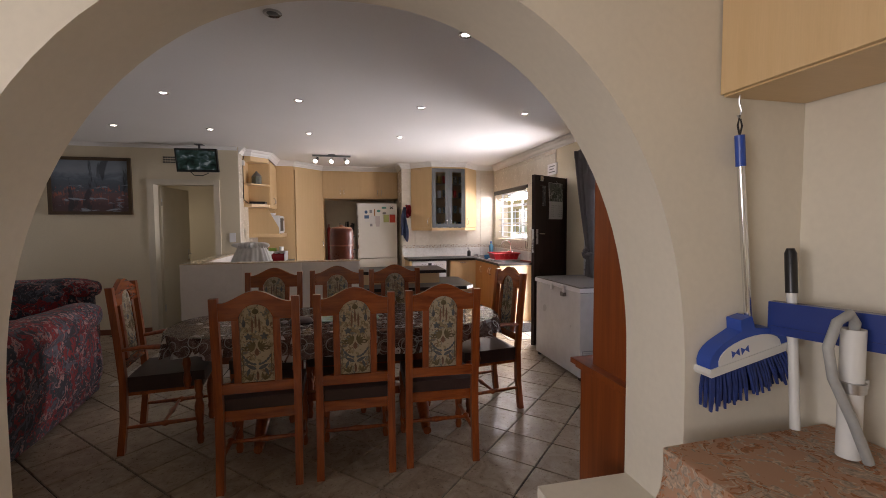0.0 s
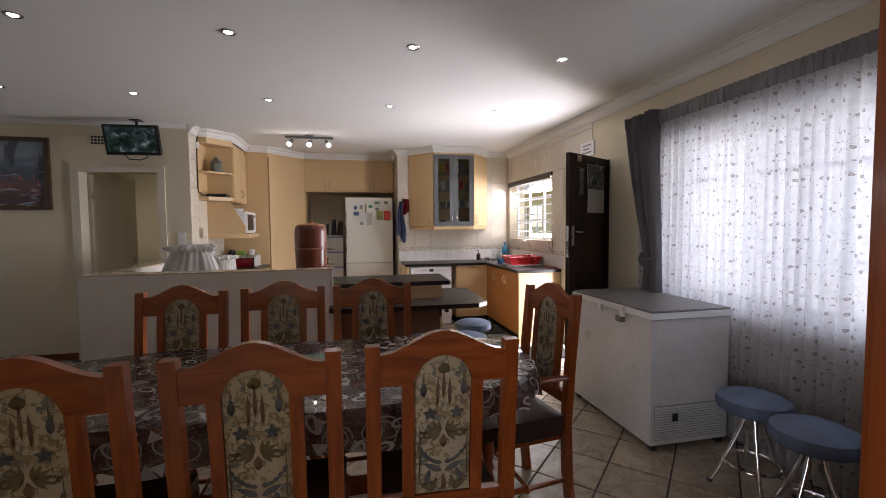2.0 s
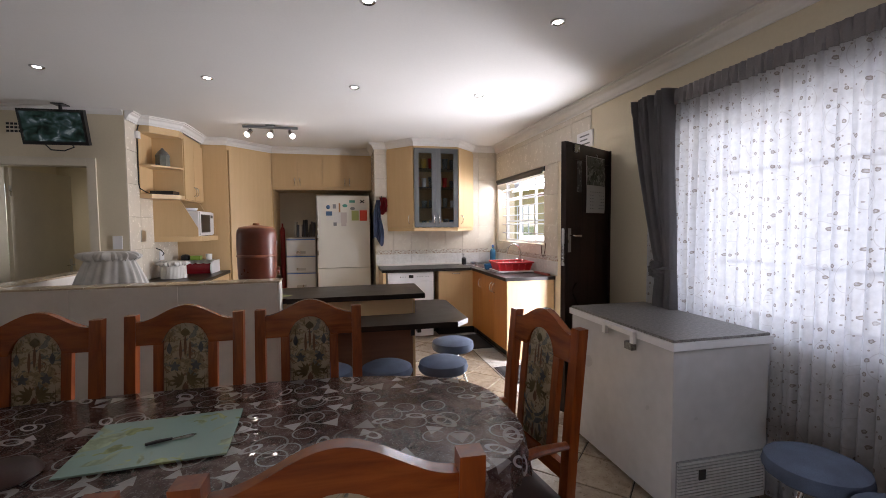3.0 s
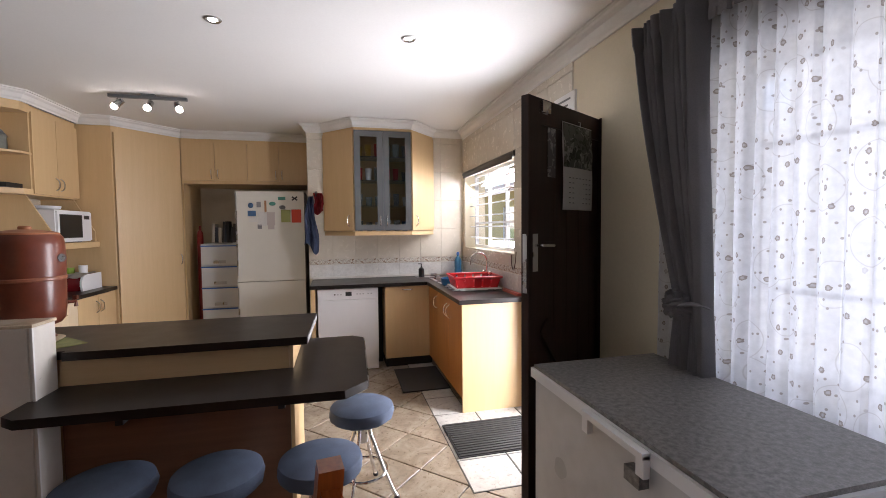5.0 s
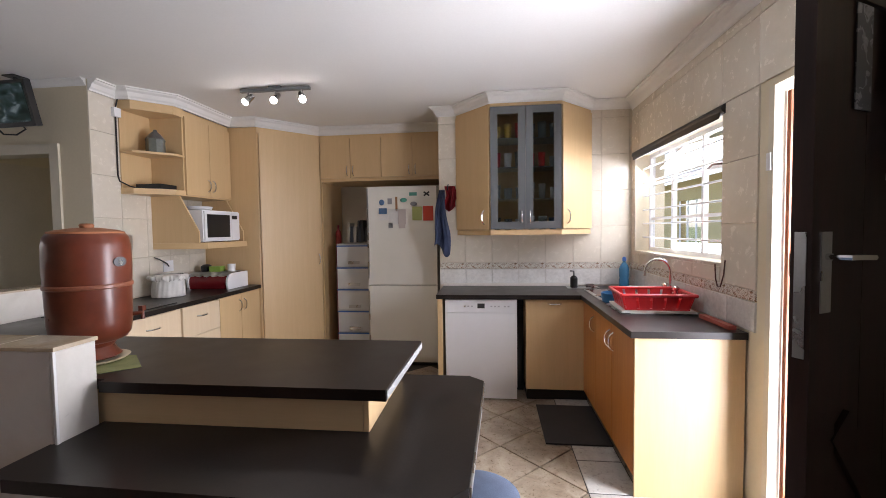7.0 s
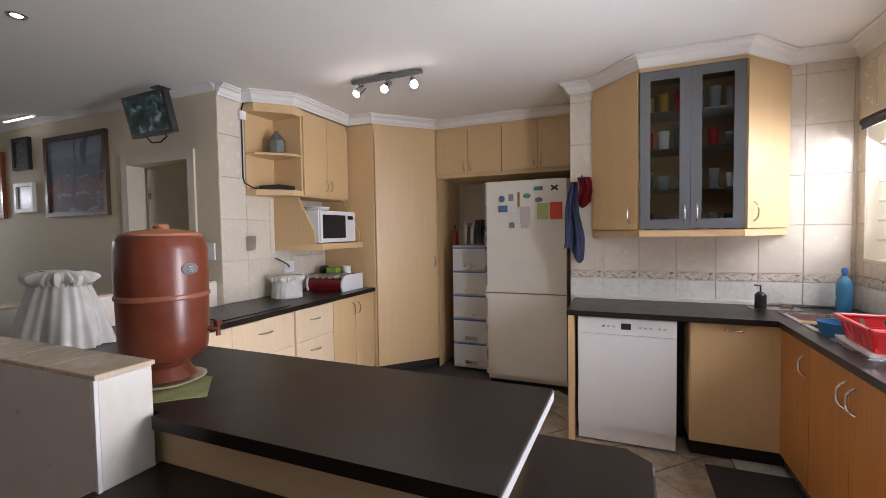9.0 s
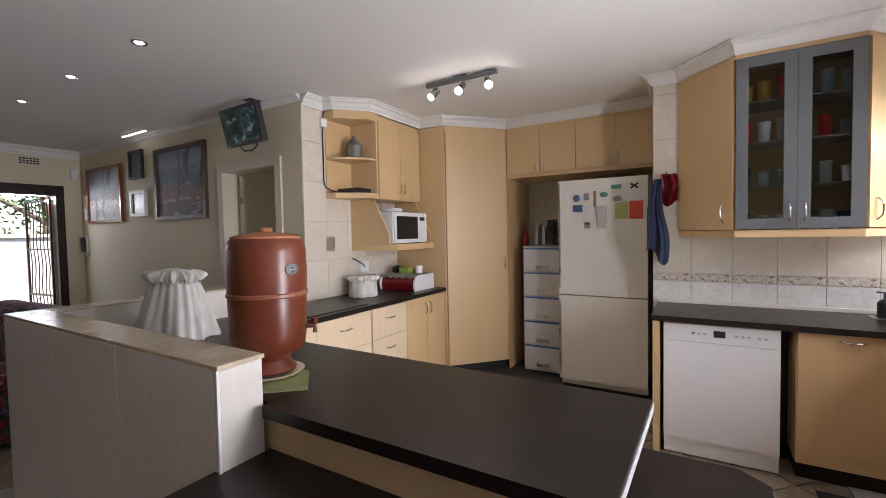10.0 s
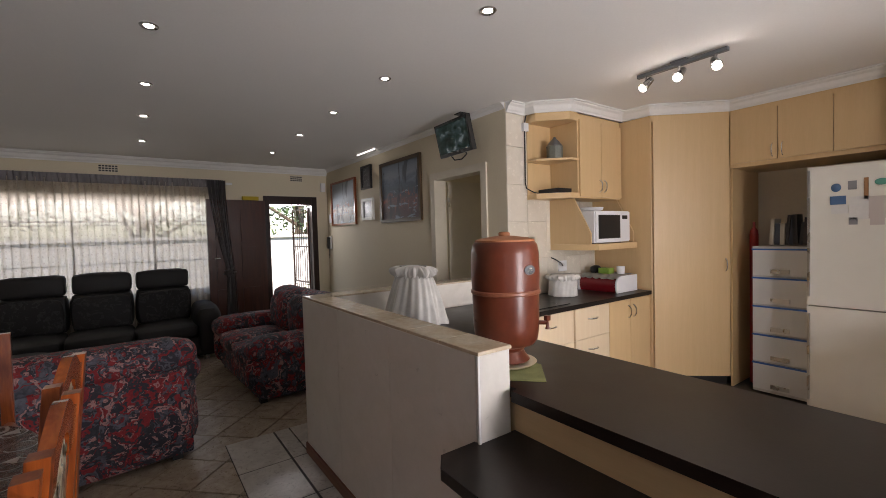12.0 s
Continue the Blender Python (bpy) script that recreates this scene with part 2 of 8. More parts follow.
def tile_material(name, colours, joint_rough=0.25, scale=6.0, relief=0.15, vary=0.1, dist=0.002, fine=0.86):
    """Glazed stone-look tile; each piece differs a little."""
    m, n, l, b = nodes_of(name, joint_rough)
    info = n.new("ShaderNodeObjectInfo")
    v0 = coords(n, l)
    add = n.new("ShaderNodeVectorMath")
    add.operation = "ADD"
    l.new(v0, add.inputs[0])
    l.new(math_node(n, l, "MULTIPLY", info.outputs["Random"], 53.0), add.inputs[1])
    v = add.outputs[0]
    f1, f2 = noise_at(n, l, v, scale, 6, 0.62, 1.2), noise_at(n, l, v, scale * 7, 4, 0.6, 0.6)
    c = ramp(n, l, f1, [(0.28, colours[0]), (0.5, colours[1]), (0.72, colours[2])])
    c = mixed(n, l, 1.0, c, ramp(n, l, f2, [(0.3, (fine,) * 3), (0.62, (1, 1, 1))]), "MULTIPLY")
    c = mixed(n, l, 1.0, c, ramp(n, l, info.outputs["Random"], [(0, (1 - vary,) * 3), (1, (1, 1, 1))]), "MULTIPLY")
    l.new(c, b.inputs["Base Color"])
    r = math_node(n, l, "MULTIPLY_ADD", f2, 0.25)
    r.node.inputs[2].default_value = joint_rough - 0.1
    l.new(r, b.inputs["Roughness"])
    bump(n, l, b, f2, relief, dist)
    return m


def petals(name, ground, blots, scale=9.0, rough=0.8, relief=0.3, warp=0.6):
    """Cloth with flower-like blots of several colours over a ground colour."""
    m, n, l, b = nodes_of(name, rough)
    v = coords(n, l)
    warpn = n.new("ShaderNodeTexNoise")
    warpn.inputs["Scale"].default_value, warpn.inputs["Detail"].default_value = scale * 1.3, 3
    l.new(v, warpn.inputs["Vector"])
    vm = n.new("ShaderNodeMix")
    vm.data_type, vm.blend_type = "RGBA", "LINEAR_LIGHT"
    vm.inputs[0].default_value = warp * 0.12
    l.new(v, vm.inputs[6])
    l.new(warpn.outputs["Color"], vm.inputs[7])
    vv = vm.outputs[2]
    col = ground
    for i, (c, s, cut) in enumerate(blots):
        mp = n.new("ShaderNodeMapping")
        mp.inputs["Location"].default_value = (i * 3.7, i * 1.9, i * 5.3)
        mp.inputs["Rotation"].default_value = (0.4 * i, 0.7 * i, 1.1 * i)
        l.new(vv, mp.inputs["Vector"])
        t = noise_at(n, l, mp.outputs["Vector"], scale * s, 2.0, 0.5, 1.5)
        mask = ramp(n, l, t, [(cut, (0, 0, 0)), (cut + 0.03, (1, 1, 1))])
        tone = noise_at(n, l, mp.outputs["Vector"], scale * s * 5, 3)
        cc = ramp(n, l, tone, [(0.3, shade(c, 0.55)), (0.7, shade(c, 1.25))])
        col = mixed(n, l, mask, col, cc)
    l.new(col, b.inputs["Base Color"])
    weave = noise_at(n, l, v, 420.0, 2)
    bump(n, l, b, weave, relief, 0.0008)
    b.inputs["Sheen Weight"].default_value = 0.03
    return m


M = {}
M["wall"] = mottled("cream_wall_paint", (0.70, 0.62, 0.46), 0.75, 0.06, 0.8, 60, 0.12)
M["wall_near"] = mottled("cream_plaster", (0.72, 0.66, 0.54), 0.75, 0.06, 0.9, 45, 0.2, dist=0.002)
M["ceiling"] = mottled("white_ceiling_paint", (0.82, 0.815, 0.79), 0.85, 0.04, 0.5, 90, 0.1)
M["cornice"] = mottled("white_plaster_cornice", (0.80, 0.79, 0.76), 0.7, 0.05, 2, 50, 0.08)
M["trim"] = mottled("cream_gloss_paint", (0.66, 0.60, 0.48), 0.45, 0.07, 3, 60, 0.05)
M["grout"] = mottled("dark_grout", (0.07, 0.065, 0.06), 0.9, 0.2, 4, 80, 0.2)
M["grout_light"] = mottled("pale_grout", (0.55, 0.52, 0.47), 0.9, 0.1, 4, 80, 0.15)
M["floor_tile"] = tile_material("floor_tile", [(0.235, 0.17, 0.115), (0.365, 0.29, 0.21), (0.48, 0.405, 0.31)], 0.28, 7.0, 0.35, 0.15)
M["floor_tile_pale"] = tile_material("pale_floor_tile", [(0.44, 0.41, 0.37), (0.55, 0.52, 0.47), (0.62, 0.59, 0.54)], 0.28, 6.0, 0.25, 0.1)
M["wall_tile"] = tile_material("beige_wall_tile", [(0.655, 0.59, 0.48), (0.69, 0.63, 0.525), (0.715, 0.66, 0.56)], 0.22, 3.0, 0.04, 0.06, fine=0.96)
M["splash_tile"] = tile_material("pale_splash_tile", [(0.68, 0.66, 0.62), (0.75, 0.73, 0.69), (0.80, 0.79, 0.76)], 0.2, 5.0, 0.04, 0.05)
M["lowwall"] = tile_material("low_wall_tile", [(0.68, 0.64, 0.57), (0.73, 0.69, 0.62), (0.77, 0.73, 0.67)], 0.3, 3.0, 0.05, 0.05, fine=0.96)
M["ledge_tile"] = tile_material("ledge_tile", [(0.55, 0.42, 0.28), (0.64, 0.53, 0.38), (0.70, 0.61, 0.48)], 0.12, 5.0, 0.03, 0.08)
M["maple"] = wood("maple_veneer", (0.67, 0.470, 0.25), (0.64, 0.442, 0.228), 0.38, "z", 22, 1.6, 0.0, 0.03)
M["maple_x"] = wood("maple_veneer_across", (0.67, 0.470, 0.25), (0.64, 0.442, 0.228), 0.38, "x", 22, 1.6, 0.0, 0.03)
# Paler maple: light reflected off the left base cabinets, put into the colour.
M["maple_sheen"] = wood("maple_veneer_with_sheen", (0.74, 0.60, 0.42), (0.70, 0.55, 0.37), 0.36, "z", 22, 1.6, 0.0, 0.03)
# More orange than the other maple; for the sink cabinet's body and doors.
M["maple_orange"] = wood("orange_maple_veneer", (0.54, 0.225, 0.052), (0.45, 0.165, 0.036), 0.36, "z", 22, 1.6, 0.0, 0.03)
M["pine"] = wood("stained_pine", (0.37, 0.088, 0.015), (0.19, 0.036, 0.007), 0.28, "z", 14, 3.0, 0.35, 0.05)
M["pine_x"] = wood("stained_pine_across", (0.39, 0.095, 0.017), (0.19, 0.036, 0.007), 0.26, "x", 7, 2.2, 0.4, 0.05, 5.0)
M["dresser"] = wood("dresser_wood", (0.30, 0.075, 0.016), (0.19, 0.042, 0.010), 0.33, "z", 20, 1.6, 0.25, 0.03)
M["dark_door"] = wood("dark_stained_door", (0.032, 0.012, 0.008), (0.014, 0.006, 0.004), 0.42, "z", 16, 2.0, 0.0, 0.08)
M["dark_door"].node_tree.nodes["Principled BSDF"].inputs["Specular IOR Level"].default_value = 0.3
M["gate"] = mottled("brown_painted_steel", (0.09, 0.025, 0.015), 0.35, 0.2, 5, 60, 0.1)
M["laminate"] = mottled("black_brown_laminate", (0.019, 0.014, 0.012), 0.35, 0.42, 7, 120, 0.10)
M["freezer_top"] = mottled("speckled_grey_laminate", (0.24, 0.225, 0.215), 0.4, 0.5, 60, 260, 0.1)
M["enamel"] = glossy("white_enamel", (0.80, 0.80, 0.81), 0.28)
# Greyer than the white enamel of the freezer's lid.
M["freezer"] = mottled("grey_white_enamel", (0.60, 0.595, 0.59), 0.3, 0.1, 2.2, 18, 0.02)
M["fridge"] = glossy("cream_white_enamel", (0.72, 0.70, 0.63), 0.24)
M["steel"] = mottled("brushed_steel", (0.55, 0.55, 0.55), 0.28, 0.1, 8, 200, 0.05, 1.0)
M["chrome"] = glossy("chrome", (0.75, 0.75, 0.76), 0.12, 1.0)
M["black"] = glossy("black_plastic", (0.015, 0.015, 0.016), 0.35)
M["kick"] = mottled("black_plinth", (0.012, 0.011, 0.011), 0.6, 0.3, 5, 60, 0.1)
M["grey_frame"] = glossy("grey_lacquer", (0.125, 0.133, 0.138), 0.32)
M["red"] = glossy("red_plastic", (0.62, 0.03, 0.035), 0.3)
M["blue_cloth"] = mottled("blue_grey_velvet", (0.115, 0.150, 0.225), 0.9, 0.3, 6, 260, 0.4, dist=0.002)
M["leather"] = mottled("brown_leatherette", (0.050, 0.022, 0.018), 0.42, 0.3, 6, 140, 0.3)
M["black_leather"] = mottled("black_leather", (0.012, 0.0115, 0.012), 0.62, 0.3, 5, 120, 0.35)
M["floral"] = petals("floral_cover", (0.022, 0.022, 0.032), [((0.085, 0.09, 0.115), 0.9, 0.50), ((0.23, 0.016, 0.020), 0.9, 0.51), ((0.36, 0.20, 0.19), 1.35, 0.58), ((0.03, 0.035, 0.045), 1.3, 0.58)], 7.0, 0.85, 0.3, 1.6)
M["tapestry"] = petals("tapestry_cloth", (0.47, 0.39, 0.27), [((0.34, 0.27, 0.16), 1.5, 0.55), ((0.22, 0.22, 0.19), 1.4, 0.58), ((0.27, 0.17, 0.10), 1.9, 0.62)], 12.0, 0.9, 0.4, 0.6)
def printed_vinyl(name):
    """Brown vinyl printed with white triangles, ovals and rings on a taupe clutter."""
    m, n, l, b = nodes_of(name, 0.2)
    tc, sep, com = n.new("ShaderNodeTexCoord"), n.new("ShaderNodeSeparateXYZ"), n.new("ShaderNodeCombineXYZ")
    l.new(tc.outputs["Object"], sep.inputs[0])
    l.new(sep.outputs["X"], com.inputs[0])
    l.new(math_node(n, l, "ADD", sep.outputs["Y"], sep.outputs["Z"]), com.inputs[1])
    v = com.outputs[0]
    col = ramp(n, l, noise_at(n, l, v, 9.0, 5, 0.65, 1.0), [(0.32, (0.065, 0.034, 0.031)), (0.5, (0.19, 0.108, 0.095)), (0.68, (0.38, 0.27, 0.245))])
    # Fine pale streaks: print clutter, with the gloss's highlights painted in.
    glint_streak = ramp(n, l, noise_at(n, l, v, 70.0, 2, 0.5, 2.0), [(0.58, (0, 0, 0)), (0.64, (0.65,) * 3)])
    col = mixed(n, l, glint_streak, col, (0.52, 0.46, 0.43))

    def local(scale, shift):
        mp, vor, dif, rot = n.new("ShaderNodeMapping"), n.new("ShaderNodeTexVoronoi"), n.new("ShaderNodeVectorMath"), n.new("ShaderNodeVectorRotate")
        mp.inputs["Location"].default_value, mp.inputs["Scale"].default_value = (shift, shift * 0.6, 0), (scale, scale, 1)
        l.new(v, mp.inputs["Vector"])
        vor.voronoi_dimensions = "2D"
        vor.inputs["Scale"].default_value = 1.0
        l.new(mp.outputs[0], vor.inputs["Vector"])
        dif.operation = "SUBTRACT"
        l.new(mp.outputs[0], dif.inputs[0])
        l.new(vor.outputs["Position"], dif.inputs[1])
        rnd = n.new("ShaderNodeSeparateColor")
        l.new(vor.outputs["Color"], rnd.inputs[0])
        rot.rotation_type = "Z_AXIS"
        l.new(dif.outputs[0], rot.inputs["Vector"])
        l.new(math_node(n, l, "MULTIPLY", rnd.outputs[0], 6.28), rot.inputs["Angle"])
        return rot.outputs[0], rnd.outputs[1], rnd.outputs[2]

    def dot(vec, a, c):
        k = n.new("ShaderNodeVectorMath")
        k.operation = "DOT_PRODUCT"
        k.inputs[1].default_value = (a, c, 0)
        l.new(vec, k.inputs[0])
        return k.outputs["Value"]

    def put(col, dist, stops, pick, limits, colour):
        shape = ramp(n, l, dist, stops)
        shape.node.color_ramp.interpolation = "CONSTANT"
        chosen = ramp(n, l, pick, [(0.0, (0, 0, 0)), (limits[0], (1, 1, 1)), (limits[1], (0, 0, 0))])
        chosen.node.color_ramp.interpolation = "CONSTANT"
        return mixed(n, l, mixed(n, l, 1.0, shape, chosen, "MULTIPLY"), col, colour)

    off, on = (0, 0, 0), (1, 1, 1)
    for scale, shift, tone in ((6.2, 0.0, (0.66, 0.61, 0.59)), (7.6, 4.3, (0.86, 0.84, 0.83)), (9.0, 9.1, (0.82, 0.79, 0.78))):
        p, pick, other = local(scale, shift)
        tri = math_node(n, l, "MAXIMUM", math_node(n, l, "MAXIMUM", dot(p, 0, -1.5), dot(p, 0.87, 0.5)), dot(p, -0.87, 0.5))
        oval = n.new("ShaderNodeVectorMath")
        oval.operation = "MULTIPLY"
        oval.inputs[1].default_value = (1.0, 1.9, 0)
        l.new(p, oval.inputs[0])
        size = n.new("ShaderNodeVectorMath")
        size.operation = "LENGTH"
        l.new(oval.outputs[0], size.inputs[0])
        ring = n.new("ShaderNodeVectorMath")
        ring.operation = "LENGTH"
        l.new(p, ring.inputs[0])
        col = put(col, ring.outputs["Value"], [(0.0, off), (0.30, on), (0.34, off)], pick, (0.05, 0.35), shade(tone, 0.75))
        col = put(col, size.outputs["Value"], [(0.0, off), (0.20, on), (0.33, off)], pick, (0.38, 0.62), tone)
        col = put(col, math_node(n, l, "ADD", tri, 0.5), [(0.0, on), (0.65, off)], pick, (0.64, 0.86), tone)
    l.new(col, b.inputs["Base Color"])
    return m


M["vinyl"] = printed_vinyl("printed_vinyl_cloth")
vn = M["vinyl"].node_tree
vb = vn.nodes["Principled BSDF"]
crinkle = noise_at(vn.nodes, vn.links, coords(vn.nodes, vn.links), 34.0, 3, 0.6, 1.0)
bump(vn.nodes, vn.links, vb, crinkle, 0.75, 0.004)
vb.inputs["Coat Weight"].default_value, vb.inputs["Coat Roughness"].default_value = 1.0, 0.035
M["peach"] = petals("peach_printed_cloth", (0.76, 0.46, 0.29), [((0.80, 0.62, 0.46), 1.6, 0.5), ((0.68, 0.30, 0.14), 2.4, 0.60)], 9.0, 0.85, 0.3, 0.7)
M["urn"] = mottled("brown_glazed_clay", (0.165, 0.038, 0.017), 0.30, 0.25, 5, 30, 0.03)
M["terracotta"] = mottled("terracotta", (0.42, 0.16, 0.065), 0.6, 0.15, 6, 60, 0.1)
M["drape"] = mottled("grey_taffeta", (0.25, 0.235, 0.245), 0.55, 0.2, 3, 200, 0.2)
M["mat"] = mottled("dark_rubber_mat", (0.035, 0.032, 0.032), 0.75, 0.3, 5, 220, 0.4)
M["paper"] = mottled("paper", (0.66, 0.65, 0.62), 0.8, 0.08, 6, 60, 0.05)
M["photo_dark"] = petals("dark_print", (0.05, 0.05, 0.055), [((0.22, 0.22, 0.22), 2.0, 0.55)], 9.0, 0.35, 0.0, 0.5)
M["gilt"] = mottled("dark_gilt_frame", (0.085, 0.05, 0.022), 0.4, 0.3, 8, 60, 0.15)
M["bulb"] = glowing("lit_bulb", (1.0, 0.96, 0.90), 5.0)
M["spot_bulb"] = glowing("lit_spot_bulb", (1.0, 0.93, 0.84), 14.0)
M["print_black"] = petals("dark_cushion_cloth", (0.014, 0.014, 0.015), [((0.035, 0.035, 0.037), 1.2, 0.56)], 9.0, 0.8, 0.3, 0.6)
M["vent_grey"] = glossy("grey_vent_plastic", (0.30, 0.30, 0.30), 0.5)
M["white_plastic"] = glossy("white_plastic", (0.68, 0.67, 0.63), 0.4)
M["tumbler"] = nodes_of("tinted_glass", 0.06)[0]
tb = M["tumbler"].node_tree.nodes["Principled BSDF"]
tb.inputs["Transmission Weight"].default_value, tb.inputs["Base Color"].default_value = 0.75, (0.75, 0.85, 0.86, 1)
M["laminate"].node_tree.nodes["Principled BSDF"].inputs["Specular IOR Level"].default_value = 0.38

# ---------------------------------------------------------------- large structure
CEIL = 2.585
XE, XW = 4.31, -4.20            # window wall, front-door wall
YA, YB = 1.98, 2.26             # arch wall
YP, YK, YR = 7.47, 8.655, 9.86  # picture wall, sink-side wall, fridge recess
XL, XC = 0.05, 2.53             # kitchen's left wall, column

bm = box(newbm(), -6.0, 6.2, -3.2, 11.0, -0.30, -0.012)
floor = structure("floor", bm, M["grout"], "tiled floor with dark joints")

bm = newbm()
box(bm, XW - 0.1, XE + 0.1, YB, YP, CEIL, CEIL + 0.1)
box(bm, XL - 0.1, XE + 0.1, YP, YR + 0.1, CEIL, CEIL + 0.1)
ceiling = structure("ceiling", bm, M["ceiling"], "flat white painted ceiling")
ceiling_near = structure("ceiling_near_room", box(newbm(), -1.2, 3.1, -1.7, YA, CEIL, CEIL + 0.1), M["ceiling"], "flat white painted ceiling", "ceiling")
ceiling_hall = structure("ceiling_hall", box(newbm(), -1.9, XL - 0.1, YP + 0.12, 9.9, 2.5, 2.6), M["ceiling"], "white passage ceiling", "ceiling")

DOOR_E = (5.90, 6.72, -0.01, 2.06)
WIN_D = (2.75, 5.15, 0.88, 2.06)
WIN_K = (7.12, 8.55, 1.22, 2.06)
wall_east = structure("wall_east", cells(newbm(), "x", XE, XE + 0.24, 2.0, YR + 0.1, -0.01, CEIL, [DOOR_E, WIN_D, WIN_K]), M["wall"], "cream painted outer wall with window and door openings", "wall")
DOOR_W = (6.50, 7.25, -0.01, 2.04)
WIN_W = (2.55, 5.85, 0.75, 2.06)
wall_west = structure("wall_west", cells(newbm(), "x", XW - 0.24, XW, 2.0, YP + 0.2, -0.01, CEIL, [DOOR_W, WIN_W]), M["wall"], "cream painted wall with wide window and front door", "wall")
DOOR_H = (-1.03, -0.26, -0.01, 2.05)
wall_north = structure("wall_north", cells(newbm(), "y", YP, YP + 0.12, XW, XL, -0.01, CEIL, [DOOR_H]), M["wall"], "cream painted wall with a passage doorway", "wall")
wall_kitchen_left = structure("wall_kitchen_left", box(newbm(), XL - 0.1, XL, YP + 0.12, YR, -0.01, CEIL), M["wall"], "kitchen side wall", "wall")
wall_kitchen_back = structure("wall_kitchen_back", box(newbm(), XL - 0.1, XC, YR, YR + 0.1, -0.01, CEIL), M["wall"], "wall at the back of the fridge recess", "wall")
wall_sink = structure("wall_sink", box(newbm(), XC, XE, YK, YR + 0.1, -0.01, CEIL), M["wall_tile"], "beige tiled kitchen wall", "wall")

# passage behind the doorway
bm = newbm()
# The opening in this wall is unseen, cut for the added passage lamp.
cells(bm, "x", -1.9, -1.8, YP + 0.12, 9.9, -0.01, 2.5, [(8.6, 9.4, 1.0, 2.0)])
box(bm, -1.9, XL - 0.1, 9.8, 9.9, -0.01, 2.5)
wall_hall = structure("wall_hall", bm, M["wall"], "dim passage walls", "wall")

# wall with the round arch
ARCH_X, ARCH_Z, ARCH_A, ARCH_B = 1.570, 0.95, 0.96, 1.193    # a slightly squared half ellipse
def arch_point(i):
    c, s = math.cos(math.pi * i / 48), math.sin(math.pi * i / 48)
    return (ARCH_X - ARCH_A * math.copysign(abs(c) ** 0.93, c), ARCH_Z + ARCH_B * max(0.0, s) ** 0.93)
pts_in = [(ARCH_X - ARCH_A, -0.01)] + [arch_point(i) for i in range(49)] + [(ARCH_X + ARCH_A, -0.01)]
bm = newbm()
rings = []
for y in (YA, YB):
    inner = [bm.verts.new((x, y, z)) for x, z in pts_in]
    outer = [bm.verts.new((x, y, z)) for x, z in [(XW, -0.01)] + [(XW if i < 12 else (3.4 if i > 36 else XW + (3.4 - XW) * (i - 12) / 24), -0.01 + (CEIL + 0.01) * (i / 12 if i < 12 else ((48 - i) / 12 if i > 36 else 1))) for i in range(49)] + [(3.4, -0.01)]]
    rings.append((inner, outer))
(i0, o0), (i1, o1) = rings
for k in range(len(i0) - 1):
    bm.faces.new((i0[k], i0[k + 1], o0[k + 1], o0[k])) if (o0[k].co - o0[k + 1].co).length > 1e-6 else bm.faces.new((i0[k], i0[k + 1], o0[k]))
    bm.faces.new((i1[k], o1[k], o1[k + 1], i1[k + 1])) if (o0[k].co - o0[k + 1].co).length > 1e-6 else bm.faces.new((i1[k], o1[k], i1[k + 1]))
    bm.faces.new((i0[k], i1[k], i1[k + 1], i0[k + 1]))
soft = [e for e in bm.edges if len(e.link_faces) == 2 and e.calc_face_angle(0) > 1.2]
bmesh.ops.bevel(bm, geom=soft, offset=0.022, segments=3, affect="EDGES")
for f in bm.faces:
    f.smooth = True
wall_arch = structure("wall_arch", bm, M["wall_near"], "thick cream plastered wall with a round arch", "wall", True)
structure("wall_arch_side", box(newbm(), 3.4, XE + 0.24, YA, YB, -0.01, CEIL), M["wall_near"], "cream plastered wall", "wall")
tagged(solo("arch_ledge", rbox(2.17, 2.55, 1.99, 2.25, -0.01, 0.525, 0.02, 3), M["wall_near"], "low cream plastered ledge inside the arch", "ledge"), kind="structure")

# room in front of the arch
structure("wall_near_east", box(newbm(), 2.96, 3.08, -1.6, YA, -0.01, CEIL), M["wall_near"], "plain cream plaster wall", "wall")
structure("wall_near_south", box(newbm(), -1.1, 3.08, -1.7, -1.6, -0.01, CEIL), M["wall_near"], "plain cream plaster wall", "wall")
# The window opening is unseen, added for the near room's lamp.
structure("wall_near_west", cells(newbm(), "x", -1.2, -1.0, -1.6, YA, -0.01, CEIL, [(-0.7, 0.7, 0.9, 2.1)]), M["wall_near"], "plain cream plaster wall with an assumed window opening", "wall")

# low tiled wall round the kitchen
LW = 1.078
bm = newbm()
box(bm, -0.15, 1.66, 5.745, 5.885, -0.01, LW - 0.012)
box(bm, -0.15, -0.01, 5.885, YP, -0.01, LW - 0.012)
low_wall = structure("wall_low", bm, M["lowwall"], "low wall clad in pale tiles", "wall")


